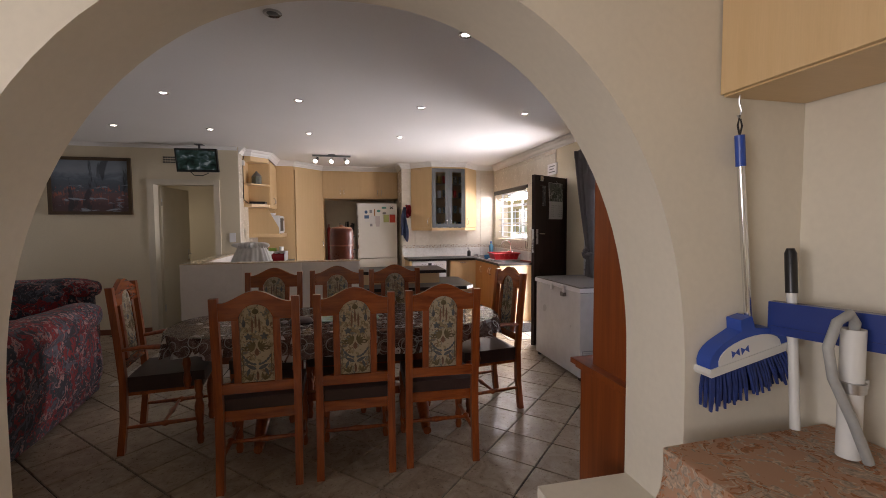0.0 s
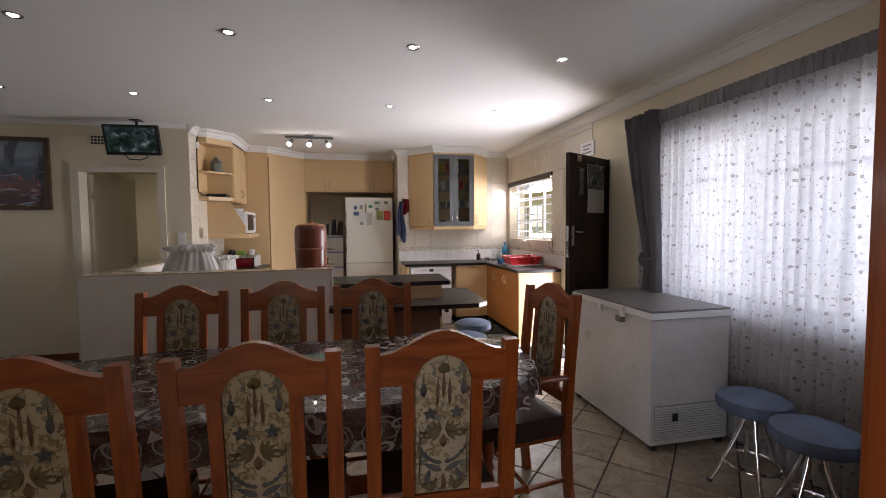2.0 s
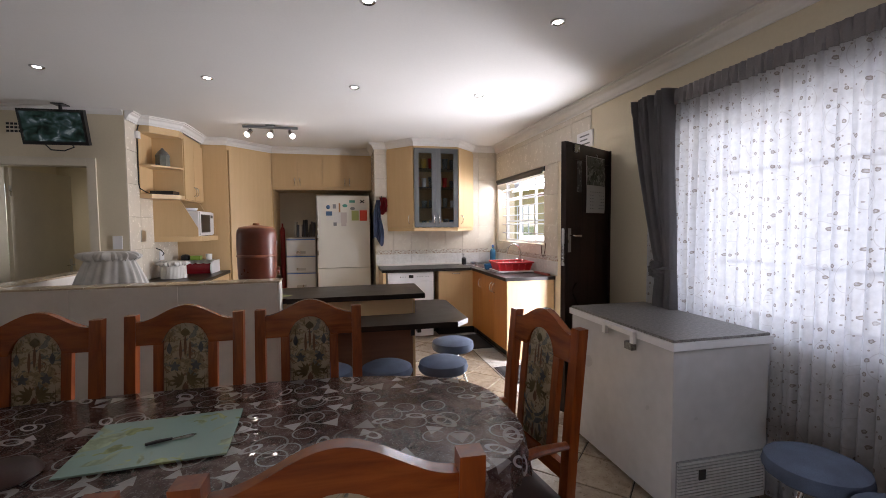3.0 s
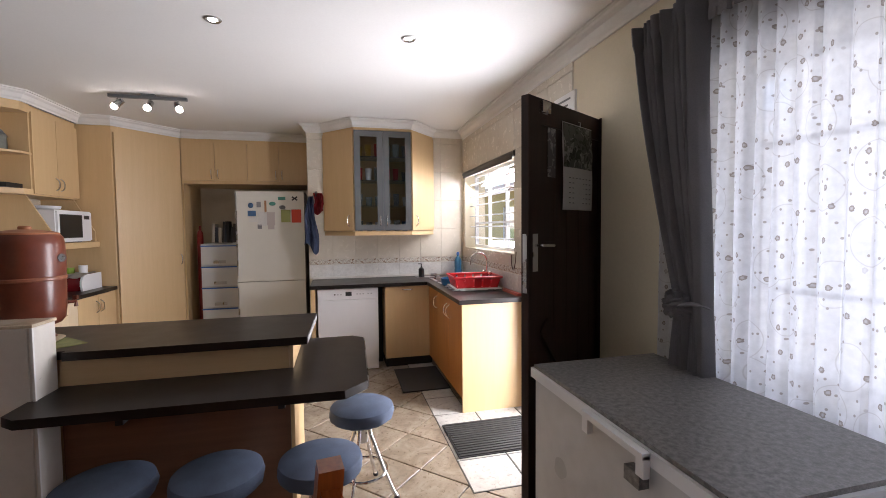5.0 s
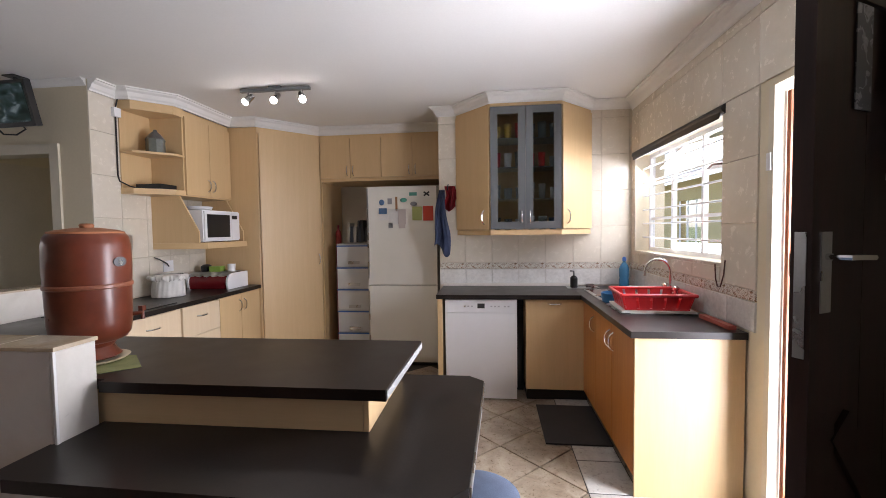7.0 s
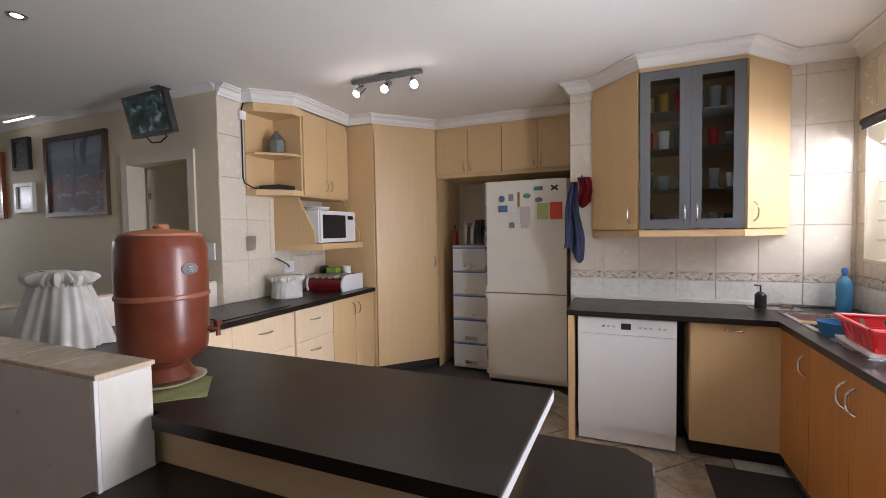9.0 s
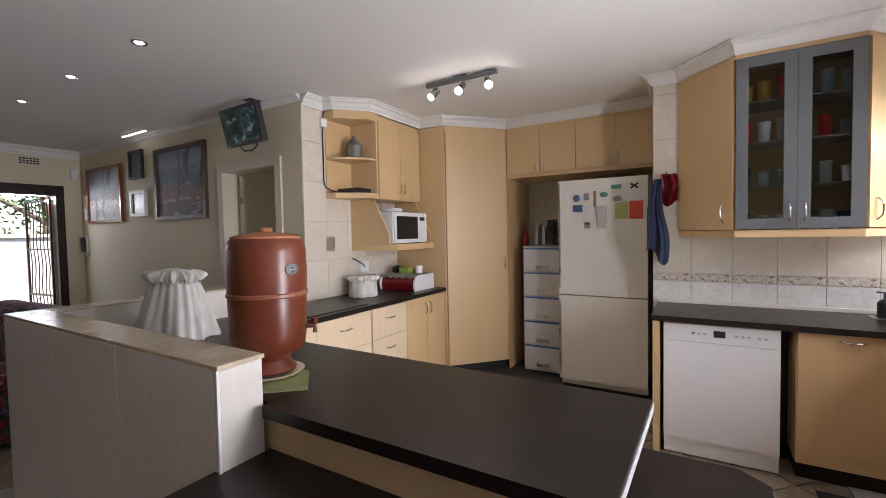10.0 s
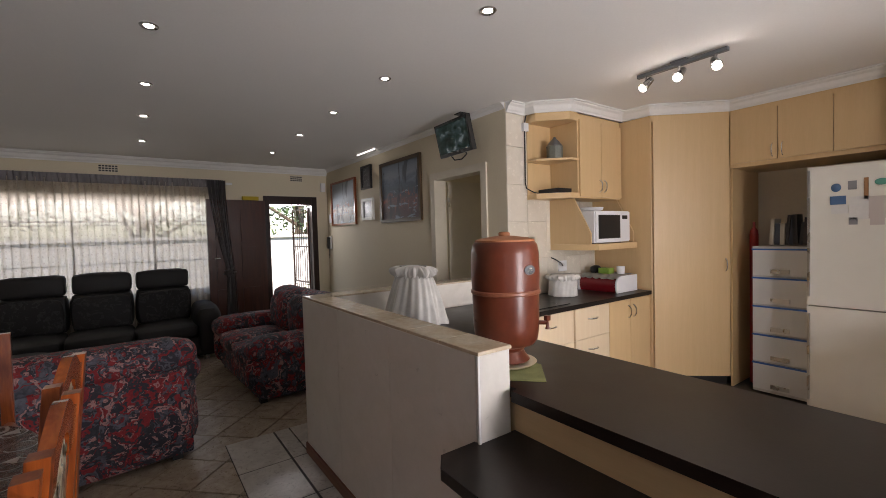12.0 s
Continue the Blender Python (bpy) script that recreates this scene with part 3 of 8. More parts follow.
# ---------------------------------------------------------------- cornices
def cornice(name, path, m, size=0.085, inward=1):
    """A stepped moulding under the ceiling along a path of (x, y); inward: the side of the path on which it stands out."""
    prof = [(0, 0), (0, -1.0), (0.12, -1.0), (0.16, -0.86), (0.30, -0.72), (0.46, -0.40), (0.70, -0.26), (0.76, -0.14), (0.92, -0.12), (0.92, 0)]
    prof = [(a * size, b * size) for a, b in prof]
    bm = newbm()
    P = [Vector((x, y)) for x, y in path]
    rings = []
    for i, p in enumerate(P):
        d0 = (p - P[i - 1]).normalized() if i else (P[1] - p).normalized()
        d1 = (P[i + 1] - p).normalized() if i + 1 < len(P) else d0
        n0, n1 = Vector((-d0.y, d0.x)) * inward, Vector((-d1.y, d1.x)) * inward
        n = (n0 + n1).normalized()
        n = n / max(0.3, n.dot(n0))
        rings.append([bm.verts.new((p.x + n.x * a, p.y + n.y * a, CEIL - 0.001 + b)) for a, b in prof])
    for a, b in zip(rings, rings[1:]):
        for k in range(len(prof) - 1):
            bm.faces.new((a[k], a[k + 1], b[k + 1], b[k]))
    bm.faces.new(rings[0])
    bm.faces.new(rings[-1][::-1])
    return structure(name, bm, m, "white moulded ceiling cornice", "cornice")


cornice("cornice_east", [(XE, YB), (XE, YK)], M["cornice"], 0.10)
cornice("cornice_west", [(XW, YP), (XW, YB)], M["cornice"], 0.10)
cornice("cornice_north", [(XL - 0.002, YP), (XW, YP)], M["cornice"], 0.05)

# ---------------------------------------------------------------- kitchen: helpers
def slab(face, plane, u0, u1, v0, v1, th=0.018, r=0.003):
    """A front slab on a face looking along '-y', '+x' or '-x', standing th proud of the plane."""
    if face == "-y":
        return rbox(u0, u1, plane - th, plane, v0, v1, r)
    if face == "+x":
        return rbox(plane, plane + th, u0, u1, v0, v1, r)
    return rbox(plane - th, plane, u0, u1, v0, v1, r)


def bow(face, plane, u, v, length=0.11, upright=True, r=0.0055, out=0.03):
    """A bowed bar handle, centred at u, v on the face."""
    pts = []
    for i in range(11):
        t = i / 10 - 0.5
        d = out * max(0.0, 1 - (2 * abs(t)) ** 3.5)
        a, b = (u, v + t * length) if upright else (u + t * length, v)
        pts.append({"-y": (a, plane - d, b), "+x": (plane + d, a, b), "-x": (plane - d, a, b)}[face])
    return sweep(newbm(), pts, r, 8)


def door_front(parent, face, plane, u0, u1, v0, v1, handle=None, material=None, label=""):
    d = part("door", slab(face, plane, u0 + 0.0025, u1 - 0.0025, v0 + 0.0025, v1 - 0.0025), material or M["maple"], parent, label)
    if handle:
        u, v, upright = handle
        off = {"-y": -0.018, "+x": 0.018, "-x": -0.018}[face]
        part("handle", bow(face, plane + off, u, v, 0.11, upright), M["chrome"], d, "bowed chrome handle")
    return d


# ---------------------------------------------------------------- kitchen: left run
base = thing("base_cabinet", "maple kitchen base cabinet with drawers under the hob, paled by painted sheen", "cabinet", 0.3, 7.0, 0, world_parts=True, group="left base cabinets")
part("body", rbox(XL + 0.002, 0.62, 6.47, 7.60, 0.10, 0.853, 0.002), M["maple_sheen"], base)
part("plinth", rbox(XL + 0.002, 0.57, 6.47, 7.60, 0.0, 0.098, 0.002), M["kick"], base)
for k, (a, b) in enumerate([(0.60, 0.85), (0.36, 0.60), (0.11, 0.36)]):
    for u0, u1 in ((6.50, 7.04), (7.04, 7.59)):
        d = part("drawer_front", slab("+x", 0.62, u0, u1 - 0.003, a, b - 0.003), M["maple_sheen"], base)
        part("handle", bow("+x", 0.638, (u0 + u1) / 2, (a + b) / 2 + 0.03, 0.12, False), M["chrome"], d, "bowed chrome handle")
base = thing("base_cabinet", "maple kitchen base cabinet with two doors, paled by painted sheen", "cabinet", 0.3, 8.1, 0, world_parts=True, group="left base cabinets")
part("body", rbox(XL + 0.002, 0.62, 7.603, 8.715, 0.10, 0.853, 0.002), M["maple_sheen"], base)
part("plinth", rbox(XL + 0.002, 0.57, 7.603, 8.715, 0.0, 0.098, 0.002), M["kick"], base)
for k, (a, b) in enumerate([(0.60, 0.85), (0.36, 0.60), (0.11, 0.36)]):
    d = part("drawer_front", slab("+x", 0.62, 7.61, 8.06, a, b - 0.003), M["maple_sheen"], base)
    part("handle", bow("+x", 0.638, 7.83, (a + b) / 2 + 0.03, 0.12, False), M["chrome"], d, "bowed chrome handle")
door_front(base, "+x", 0.62, 8.063, 8.39, 0.11, 0.85, (8.35, 0.74, True))
door_front(base, "+x", 0.62, 8.39, 8.712, 0.11, 0.85, (8.43, 0.74, True))

worktop = prism(newbm(), [(XL + 0.002, 6.452), (0.655, 6.452), (0.655, 8.717), (XL + 0.002, 8.717)], 0.855, 0.89)
solo("worktop", bevel(worktop, 0.008), M["laminate"], "black laminate worktop on maple cabinets", "worktop")
hob = thing("hob", "black glass hob set in the worktop", "hob", 0.34, 7.30, 0.89, world_parts=True)
part("glass", rbox(0.10, 0.60, 7.02, 7.60, 0.890, 0.896, 0.002), M["black"], hob)
for cx, cy, r in ((0.22, 7.16, 0.09), (0.22, 7.45, 0.07), (0.47, 7.16, 0.07), (0.47, 7.45, 0.09)):
    part("ring", sweep(newbm(), [(cx + r * math.cos(2 * math.pi * i / 40), cy + r * math.sin(2 * math.pi * i / 40), 0.8958) for i in range(40)], 0.0016, 6, closed=True), M["vent_grey"], hob)

# open corner shelf, wall cupboard and microwave shelf
shelf = thing("corner_shelf", "open maple corner shelf fixed to the tiled wall", "shelf", 0.2, 7.9, 1.8, world_parts=True)
outline = [(XL + 0.003, 7.72), (0.17, 7.72), (0.375, 7.93), (0.375, 8.045), (XL + 0.003, 8.045)]
for z0, z1 in ((2.43, 2.50), (2.085, 2.103), (1.755, 1.80)):
    part("shelf_board", bevel(prism(newbm(), outline, z0, z1), 0.002), M["maple_x"], shelf)
part("back_panel", rbox(XL + 0.003, XL + 0.018, 7.722, 8.04, 1.80, 2.43, 0.001), M["maple"], shelf)
part("side_panel", rbox(XL + 0.02, 0.37, 8.028, 8.044, 1.801, 2.429, 0.001), M["maple"], shelf)
cup = thing("wall_cabinet", "maple wall cabinet with two doors beside the open shelf", "cabinet", 0.2, 8.37, 1.75, world_parts=True, group="wall cabinets")
part("body", rbox(XL + 0.003, 0.36, 8.047, 8.70, 1.755, 2.50, 0.002), M["maple"], cup)
door_front(cup, "+x", 0.36, 8.055, 8.375, 1.765, 2.45, (8.34, 1.87, True))
door_front(cup, "+x", 0.36, 8.375, 8.698, 1.765, 2.45, (8.41, 1.87, True))
mw = thing("microwave_shelf", "maple microwave shelf with a sloping side below the wall cabinet", "shelf", 0.25, 8.36, 1.29, world_parts=True)
side = [(XL + 0.003, 1.345), (XL + 0.003, 1.753), (0.33, 1.753), (0.50, 1.44), (0.50, 1.345)]
for y in (8.02, 8.684):
    m = Matrix(((1, 0, 0, 0), (0, 0, 1, 0), (0, 1, 0, 0), (0, 0, 0, 1)))
    part("side_panel", prism_m(side, y, y + 0.016, m, 0.0015), M["maple"], mw)
part("shelf_board", bevel(prism(newbm(), [(XL + 0.003, 8.02), (0.40, 8.02), (0.53, 8.09), (0.53, 8.70), (XL + 0.003, 8.70)], 1.29, 1.344), 0.002), M["maple_x"], mw)

oven = thing("microwave_oven", "white microwave oven with a black glass door", "microwave", 0.3, 8.37, 1.345, world_parts=True)
part("casing", rbox(0.11, 0.49, 8.085, 8.625, 1.352, 1.635, 0.012, 3), M["enamel"], oven)
part("door", rbox(0.491, 0.506, 8.095, 8.485, 1.362, 1.625, 0.004), M["enamel"], oven)
part("window", rbox(0.5065, 0.509, 8.125, 8.455, 1.388, 1.598, 0.002), M["black"], oven, "black glass window")
part("control_panel", rbox(0.491, 0.504, 8.49, 8.617, 1.362, 1.625, 0.003), M["enamel"], oven)
part("dial", lathe(newbm(), [(0.018, 0), (0.018, 0.008), (0.012, 0.014), (0, 0.014)], 20), M["steel"], oven).matrix_basis = Matrix.Translation(Vector((0.504, 8.535, 1.42)) - IN_WORLD[oven.name]) @ pose(0, 0, 0, 0, 90, 0)
part("display", rbox(0.5045, 0.506, 8.495, 8.578, 1.56, 1.595, 0.0005), M["black"], oven)
for y in (8.15, 8.55):
    part("foot", rbox(0.15, 0.45, y - 0.01, y + 0.01, 1.3445, 1.352, 0.001), M["black"], oven)
solo("plate_stack", lathe(newbm(), [(0.04, 1.6255), (0.11, 1.65), (0.12, 1.672), (0.115, 1.676), (0.03, 1.66), (0, 1.66)], 28, 0.30, 8.30), M["enamel"], "white bowl on top of the microwave", "bowl")

box_small = newbm()
bevel(box(box_small, 0.12, 0.34, 7.80, 7.98, 1.8005, 1.838), 0.004)
solo("tv_decoder", box_small, M["black"], "flat black set-top box on the open shelf", "decoder")
jar = thing("ceramic_house_jar", "grey green ceramic jar with a pointed lid on the shelf", "jar", 0.21, 7.92, 2.1035)
part("body", lathe(newbm(), [(0.066, 0), (0.072, 0.01), (0.070, 0.10), (0.074, 0.115), (0.070, 0.12), (0, 0.12)], 8), mottled("grey_green_glaze", (0.16, 0.17, 0.14), 0.45, 0.25, 12, 90, 0.1), jar)
part("lid", lathe(newbm(), [(0.072, 0.121), (0.045, 0.16), (0.018, 0.185), (0.012, 0.20), (0, 0.204)], 8), M["grey_frame"], jar, "pointed grey lid")

# tall larder cupboard across the corner
larder = thing("larder_cupboard", "tall maple larder cupboard set across the kitchen corner", "cupboard", 0.5, 9.2, 0, world_parts=True)
part("body", prism(newbm(), [(XL + 0.003, 8.722), (0.655, 8.722), (1.112, 9.225), (1.112, YR - 0.003), (XL + 0.003, YR - 0.003)], 0.09, 2.50), M["maple"], larder, smooth=False)
part("plinth", prism(newbm(), [(XL + 0.003, 8.77), (0.62, 8.77), (1.07, 9.26), (1.07, 9.8), (XL + 0.003, 9.8)], 0.0, 0.089), M["kick"], larder, smooth=False)
dm = Matrix.Translation((0.6615, 8.7155, 0)) @ Matrix.Rotation(math.atan2(0.503, 0.457), 4, "Z")
ld = box(newbm(), 0.014, 0.660, -0.018, 0.002, 0.10, 2.44)
bevel(ld, 0.003)
bmesh.ops.transform(ld, matrix=dm, verts=ld.verts)
ldoor = part("door", ld, M["maple"], larder)
hb = bow("-y", -0.016, 0.63, 1.12, 0.12, True)
bmesh.ops.transform(hb, matrix=dm, verts=hb.verts)
part("handle", hb, M["chrome"], ldoor, "bowed chrome handle")

# cupboards over the fridge
top_cab = thing("over_fridge_cabinet", "maple cupboard with four doors above the fridge recess", "cabinet", 1.8, 9.5, 1.98, world_parts=True)
part("body", rbox(1.116, XC - 0.003, 9.228, YR - 0.004, 1.985, 2.50, 0.002), M["maple"], top_cab)
for i in range(4):
    a, b = 1.12 + i * 0.351, 1.12 + (i + 1) * 0.351
    door_front(top_cab, "-y", 9.228, a, b, 2.02, 2.46, ((b - 0.035) if i % 2 == 0 else (a + 0.035), 2.10, True))
part("side_panel", rbox(1.116, 1.134, 9.23, YR - 0.004, 0.0, 1.984, 0.001), M["maple"], top_cab)
part("back_panel", rbox(1.136, XC - 0.003, YR - 0.02, YR - 0.004, 0.0, 1.984, 0.001), M["trim"], top_cab)

# fridge freezer
fr = thing("fridge_freezer", "cream white fridge freezer covered with magnets and notes", "fridge", 2.1, 9.2, 0, world_parts=True)
part("cabinet", rbox(1.742, 2.468, 8.975, 9.58, 0.03, 1.885, 0.012, 3), M["fridge"], fr)
fd = part("door", rbox(1.740, 2.470, 8.910, 8.970, 0.865, 1.880, 0.014, 3), M["fridge"], fr)
fz = part("freezer_door", rbox(1.740, 2.470, 8.910, 8.970, 0.095, 0.855, 0.014, 3), M["fridge"], fr)
part("grip", rbox(1.742, 1.757, 8.895, 8.909, 0.93, 1.86, 0.004), M["steel"], fd)
part("grip", rbox(1.742, 1.757, 8.895, 8.909, 0.15, 0.80, 0.004), M["steel"], fz)
part("plinth_grille", rbox(1.76, 2.45, 8.98, 9.55, 0.0, 0.029, 0.002), M["black"], fr)
random.seed(4)
SWATCH = [glossy("magnet_%s" % k, c, 0.4) for k, c in (("blue", (0.06, 0.13, 0.25)), ("grey", (0.25, 0.25, 0.26)), ("wood", (0.35, 0.18, 0.08)), ("green", (0.40, 0.44, 0.16)), ("red", (0.60, 0.06, 0.03)), ("black", (0.02, 0.02, 0.02)), ("teal", (0.08, 0.28, 0.22)), ("pale", (0.50, 0.44, 0.41)))]
pinned = [(1.90, 1.72, 0.055, 0.06, 0, 1), (1.985, 1.73, 0.045, 0.06, 1, 0), (2.055, 1.70, 0.022, 0.15, 2, 0), (2.13, 1.74, 0.07, 0.045, 6, 1), (2.23, 1.80, 0.08, 0.035, 6, 0), (2.235, 1.70, 0.07, 0.045, 1, 1), (2.37, 1.80, 0.07, 0.07, 5, 2), (1.91, 1.63, 0.085, 0.06, 0, 0), (1.92, 1.565, 0.09, 0.06, 1, 3), (2.02, 1.57, 0.10, 0.16, 7, 3), (2.11, 1.57, 0.085, 0.15, 7, 0), (1.99, 1.48, 0.045, 0.05, 1, 0), (2.11, 1.475, 0.07, 0.05, 7, 0), (2.27, 1.60, 0.10, 0.14, 3, 0), (2.385, 1.60, 0.105, 0.15, 4, 0)]
for x, z, w, h, c, round_it in pinned:
    if round_it == 1:
        bm = newbm()
        lathe(bm, [(w / 2, 0), (w / 2, 0.005), (w / 2 - 0.004, 0.008), (0, 0.008)], 20, 0, 0, 1, h / w)
        bmesh.ops.transform(bm, matrix=Matrix.Translation((x, 8.9095, z)) @ pose(0, 0, 0, 90, 0, 0), verts=bm.verts)
    elif round_it == 2:
        bm = newbm()
        for a in (35, -35):
            box(bm, -w / 2, w / 2, -0.004, 0, -0.008, 0.008, Matrix.Translation((x, 8.9095, z)) @ pose(0, 0, 0, 0, a, 0))
    else:
        bm = rbox(x - w / 2, x + w / 2, 8.9045, 8.9095, z - h / 2, z + h / 2, 0.001)
    solo("fridge_magnet", bm, M["paper"] if round_it == 3 else SWATCH[c], "small coloured magnet or note on the fridge door", "magnet", "magnets on the fridge")

# plastic drawer tower, books
tower = thing("drawer_tower", "clear plastic drawer tower with blue edges beside the fridge", "drawers", 1.48, 9.4, 0, world_parts=True)
M["frost"] = glossy("frosted_plastic", (0.70, 0.70, 0.69), 0.35)
M["frost"].node_tree.nodes["Principled BSDF"].inputs["Transmission Weight"].default_value = 0.25
M["blue_edge"] = glossy("blue_plastic", (0.04, 0.14, 0.45), 0.35)
part("frame", rbox(1.29, 1.70, 9.22, 9.60, 0.02, 1.285, 0.006), mottled("grey_white_plastic", (0.62, 0.62, 0.60), 0.4, 0.1, 5, 40, 0.05), tower)
for i in range(5):
    z = 0.05 + i * 0.247
    dr = part("drawer", rbox(1.30, 1.69, 9.195, 9.218, z, z + 0.215, 0.006), M["frost"], tower)
    part("handle", rbox(1.43, 1.56, 9.180, 9.194, z + 0.02, z + 0.055, 0.004), M["steel"], dr, "grey moulded grip")
    part("edge", rbox(1.292, 1.698, 9.192, 9.217, z + 0.217, z + 0.229, 0.002), M["blue_edge"], dr, "blue plastic edge")
random.seed(11)
x = 1.40
for i in range(9):
    w, h, d = random.uniform(0.018, 0.04), random.uniform(0.16, 0.27), 0.16
    c = random.choice([(0.02, 0.02, 0.022), (0.03, 0.02, 0.02), (0.20, 0.05, 0.03), (0.45, 0.43, 0.38), (0.03, 0.04, 0.06)])
    bm = newbm()
    bevel(box(bm, -w / 2, w / 2, 0, d, 0, h), 0.002)
    bmesh.ops.transform(bm, matrix=Matrix.Translation((x + w / 2, 9.26, 1.2865 + 0.012)) @ pose(0, 0, 0, 0, random.uniform(-3, 9), 0), verts=bm.verts)
    solo("book", bm, glossy("book_cover", c, 0.5), "cookery book standing on the drawer tower", "book", "books on the drawer tower")
    x += w + 0.004
solo("red_bottle", lathe(newbm(), [(0.035, 0.0), (0.035, 1.38), (0.03, 1.42), (0.012, 1.45), (0.012, 1.50), (0, 1.50)], 16, 1.21, 9.5), mottled("dark_red_paint", (0.32, 0.02, 0.02), 0.4, 0.2, 5, 40, 0.05), "tall dark red fabric roll in the recess", "roll")

# ---------------------------------------------------------------- kitchen: sink side
pan = solo("end_panel", rbox(2.575, 2.615, 8.06, YK - 0.002, 0.0, 0.853, 0.002), M["maple"], "maple end panel beside the dishwasher", "panel")
dw = thing("dishwasher", "white dishwasher with a control strip under the worktop", "dishwasher", 2.93, 8.3, 0, world_parts=True)
part("body", rbox(2.637, 3.227, 8.115, 8.62, 0.01, 0.845, 0.002), M["enamel"], dw)
part("door", rbox(2.636, 3.228, 8.090, 8.114, 0.115, 0.735, 0.006), M["enamel"], dw)
cp = part("control_strip", rbox(2.636, 3.228, 8.087, 8.114, 0.738, 0.845, 0.006), M["enamel"], dw)
part("display", rbox(2.905, 2.965, 8.0845, 8.0868, 0.775, 0.815, 0.0008), M["black"], cp, "small black display")
for x in (2.80, 2.83, 2.86, 3.02, 3.05, 3.08, 3.13, 3.16):
    part("button", rbox(x - 0.008, x + 0.008, 8.0845, 8.0868, 0.785, 0.797, 0.0008), M["steel"], cp)
part("grip", lathe(newbm(), [(0.055, 0), (0.05, 0.004), (0, 0.006)], 24, 0, 0, 1, 0.25), M["steel"], dw).matrix_basis = Matrix.Translation(Vector((2.93, 8.090, 0.728)) - IN_WORLD[dw.name]) @ pose(0, 0, 0, 90, 0, 0)
part("kickplate", rbox(2.638, 3.226, 8.105, 8.13, 0.012, 0.112, 0.003), M["enamel"], dw)

cc = thing("base_cabinet", "maple corner base cabinet with a black plinth", "cabinet", 3.5, 8.3, 0, world_parts=True)
part("body", rbox(3.300, 3.775, 8.108, YK - 0.003, 0.10, 0.853, 0.002), M["maple"], cc)
door_front(cc, "-y", 8.108, 3.302, 3.765, 0.105, 0.85, (3.53, 0.815, False), M["maple"])
part("plinth", rbox(3.31, 3.80, 8.15, YK - 0.01, 0.0, 0.099, 0.002), M["kick"], cc)
# Black strip set back in the open gap to paint its shade.
solo("gap_shade", rbox(3.232, 3.298, 8.35, YK - 0.003, 0.0, 0.85, 0.001), M["kick"], "black strip standing for shade in the gap beside the dishwasher", "panel")
sc = thing("sink_cabinet", "orange toned maple sink cabinet with a pale end panel", "cabinet", 4.0, 7.4, 0, world_parts=True)
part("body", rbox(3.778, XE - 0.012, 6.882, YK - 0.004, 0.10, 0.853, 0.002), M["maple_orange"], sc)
part("end_panel", rbox(3.760, XE - 0.013, 6.862, 6.881, 0.0, 0.853, 0.0015), M["maple"], sc, "pale maple end panel")
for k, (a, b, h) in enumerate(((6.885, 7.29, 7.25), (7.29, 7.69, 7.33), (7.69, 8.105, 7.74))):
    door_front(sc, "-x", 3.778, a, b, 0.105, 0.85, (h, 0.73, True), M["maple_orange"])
part("plinth", rbox(3.83, XE - 0.02, 6.89, 8.14, 0.0, 0.099, 0.002), M["kick"], sc)

# L-shaped worktop with the sink's hole left open
SX0, SX1, SY0, SY1 = 3.83, 4.20, 7.32, 8.36
lt = thing("worktop", "black laminate worktop in an L round the sink", "worktop", 3.4, 8.3, 0.855, world_parts=True)
part("wall_length", rbox(2.565, 3.7335, 8.055, YK - 0.002, 0.855, 0.89, 0.005), M["laminate"], lt)
bm = newbm()
for x0, x1, y0, y1 in ((3.735, XE - 0.011, 6.845, SY0), (3.735, SX0, SY0, SY1), (SX1, XE - 0.011, SY0, SY1), (3.735, XE - 0.011, SY1, YK - 0.002)):
    box(bm, x0, x1, y0, y1, 0.855, 0.89)
bmesh.ops.remove_doubles(bm, verts=bm.verts, dist=1e-4)
part("sink_length", bm, M["laminate"], lt, smooth=False)
solo("worktop_upstand", rbox(2.565, 3.80, YK - 0.030, YK - 0.010, 0.891, 0.915, 0.002), M["lowwall"], "pale tiled upstand behind the worktop", "trim")

sink = thing("kitchen_sink", "stainless steel double sink with a drainer", "sink", 4.0, 7.84, 0.86, world_parts=True)
bm = newbm()
for a, b in ((7.72, 8.00), (8.04, 8.34)):
    r0 = [bm.verts.new(p) for p in ((3.85, a, 0.893), (4.18, a, 0.893), (4.18, b, 0.893), (3.85, b, 0.893))]
    r1 = [bm.verts.new(p) for p in ((3.87, a + 0.02, 0.75), (4.16, a + 0.02, 0.75), (4.16, b - 0.02, 0.75), (3.87, b - 0.02, 0.75))]
    for i in range(4):
        bm.faces.new((r0[i], r0[(i + 1) % 4], r1[(i + 1) % 4], r1[i]))
    bm.faces.new(r1)
part("bowl", bm, M["steel"], sink)
bm = newbm()
for x0, x1, y0, y1 in ((3.82, 3.85, 7.31, 8.37), (4.18, 4.21, 7.31, 8.37), (3.85, 4.18, 7.31, 7.72), (3.85, 4.18, 8.00, 8.04), (3.85, 4.18, 8.34, 8.37)):
    box(bm, x0, x1, y0, y1, 0.8905, 0.895)
part("rim", bm, M["steel"], sink, smooth=False)
for i in range(7):
    part("drainer_ridge", rbox(3.87 + i * 0.045, 3.88 + i * 0.045, 7.34, 7.70, 0.8952, 0.899, 0.0015), M["steel"], sink)
tap = thing("mixer_tap", "chrome swan-neck mixer tap on the wall above the sink", "tap", 4.25, 7.62, 1.0, world_parts=True)
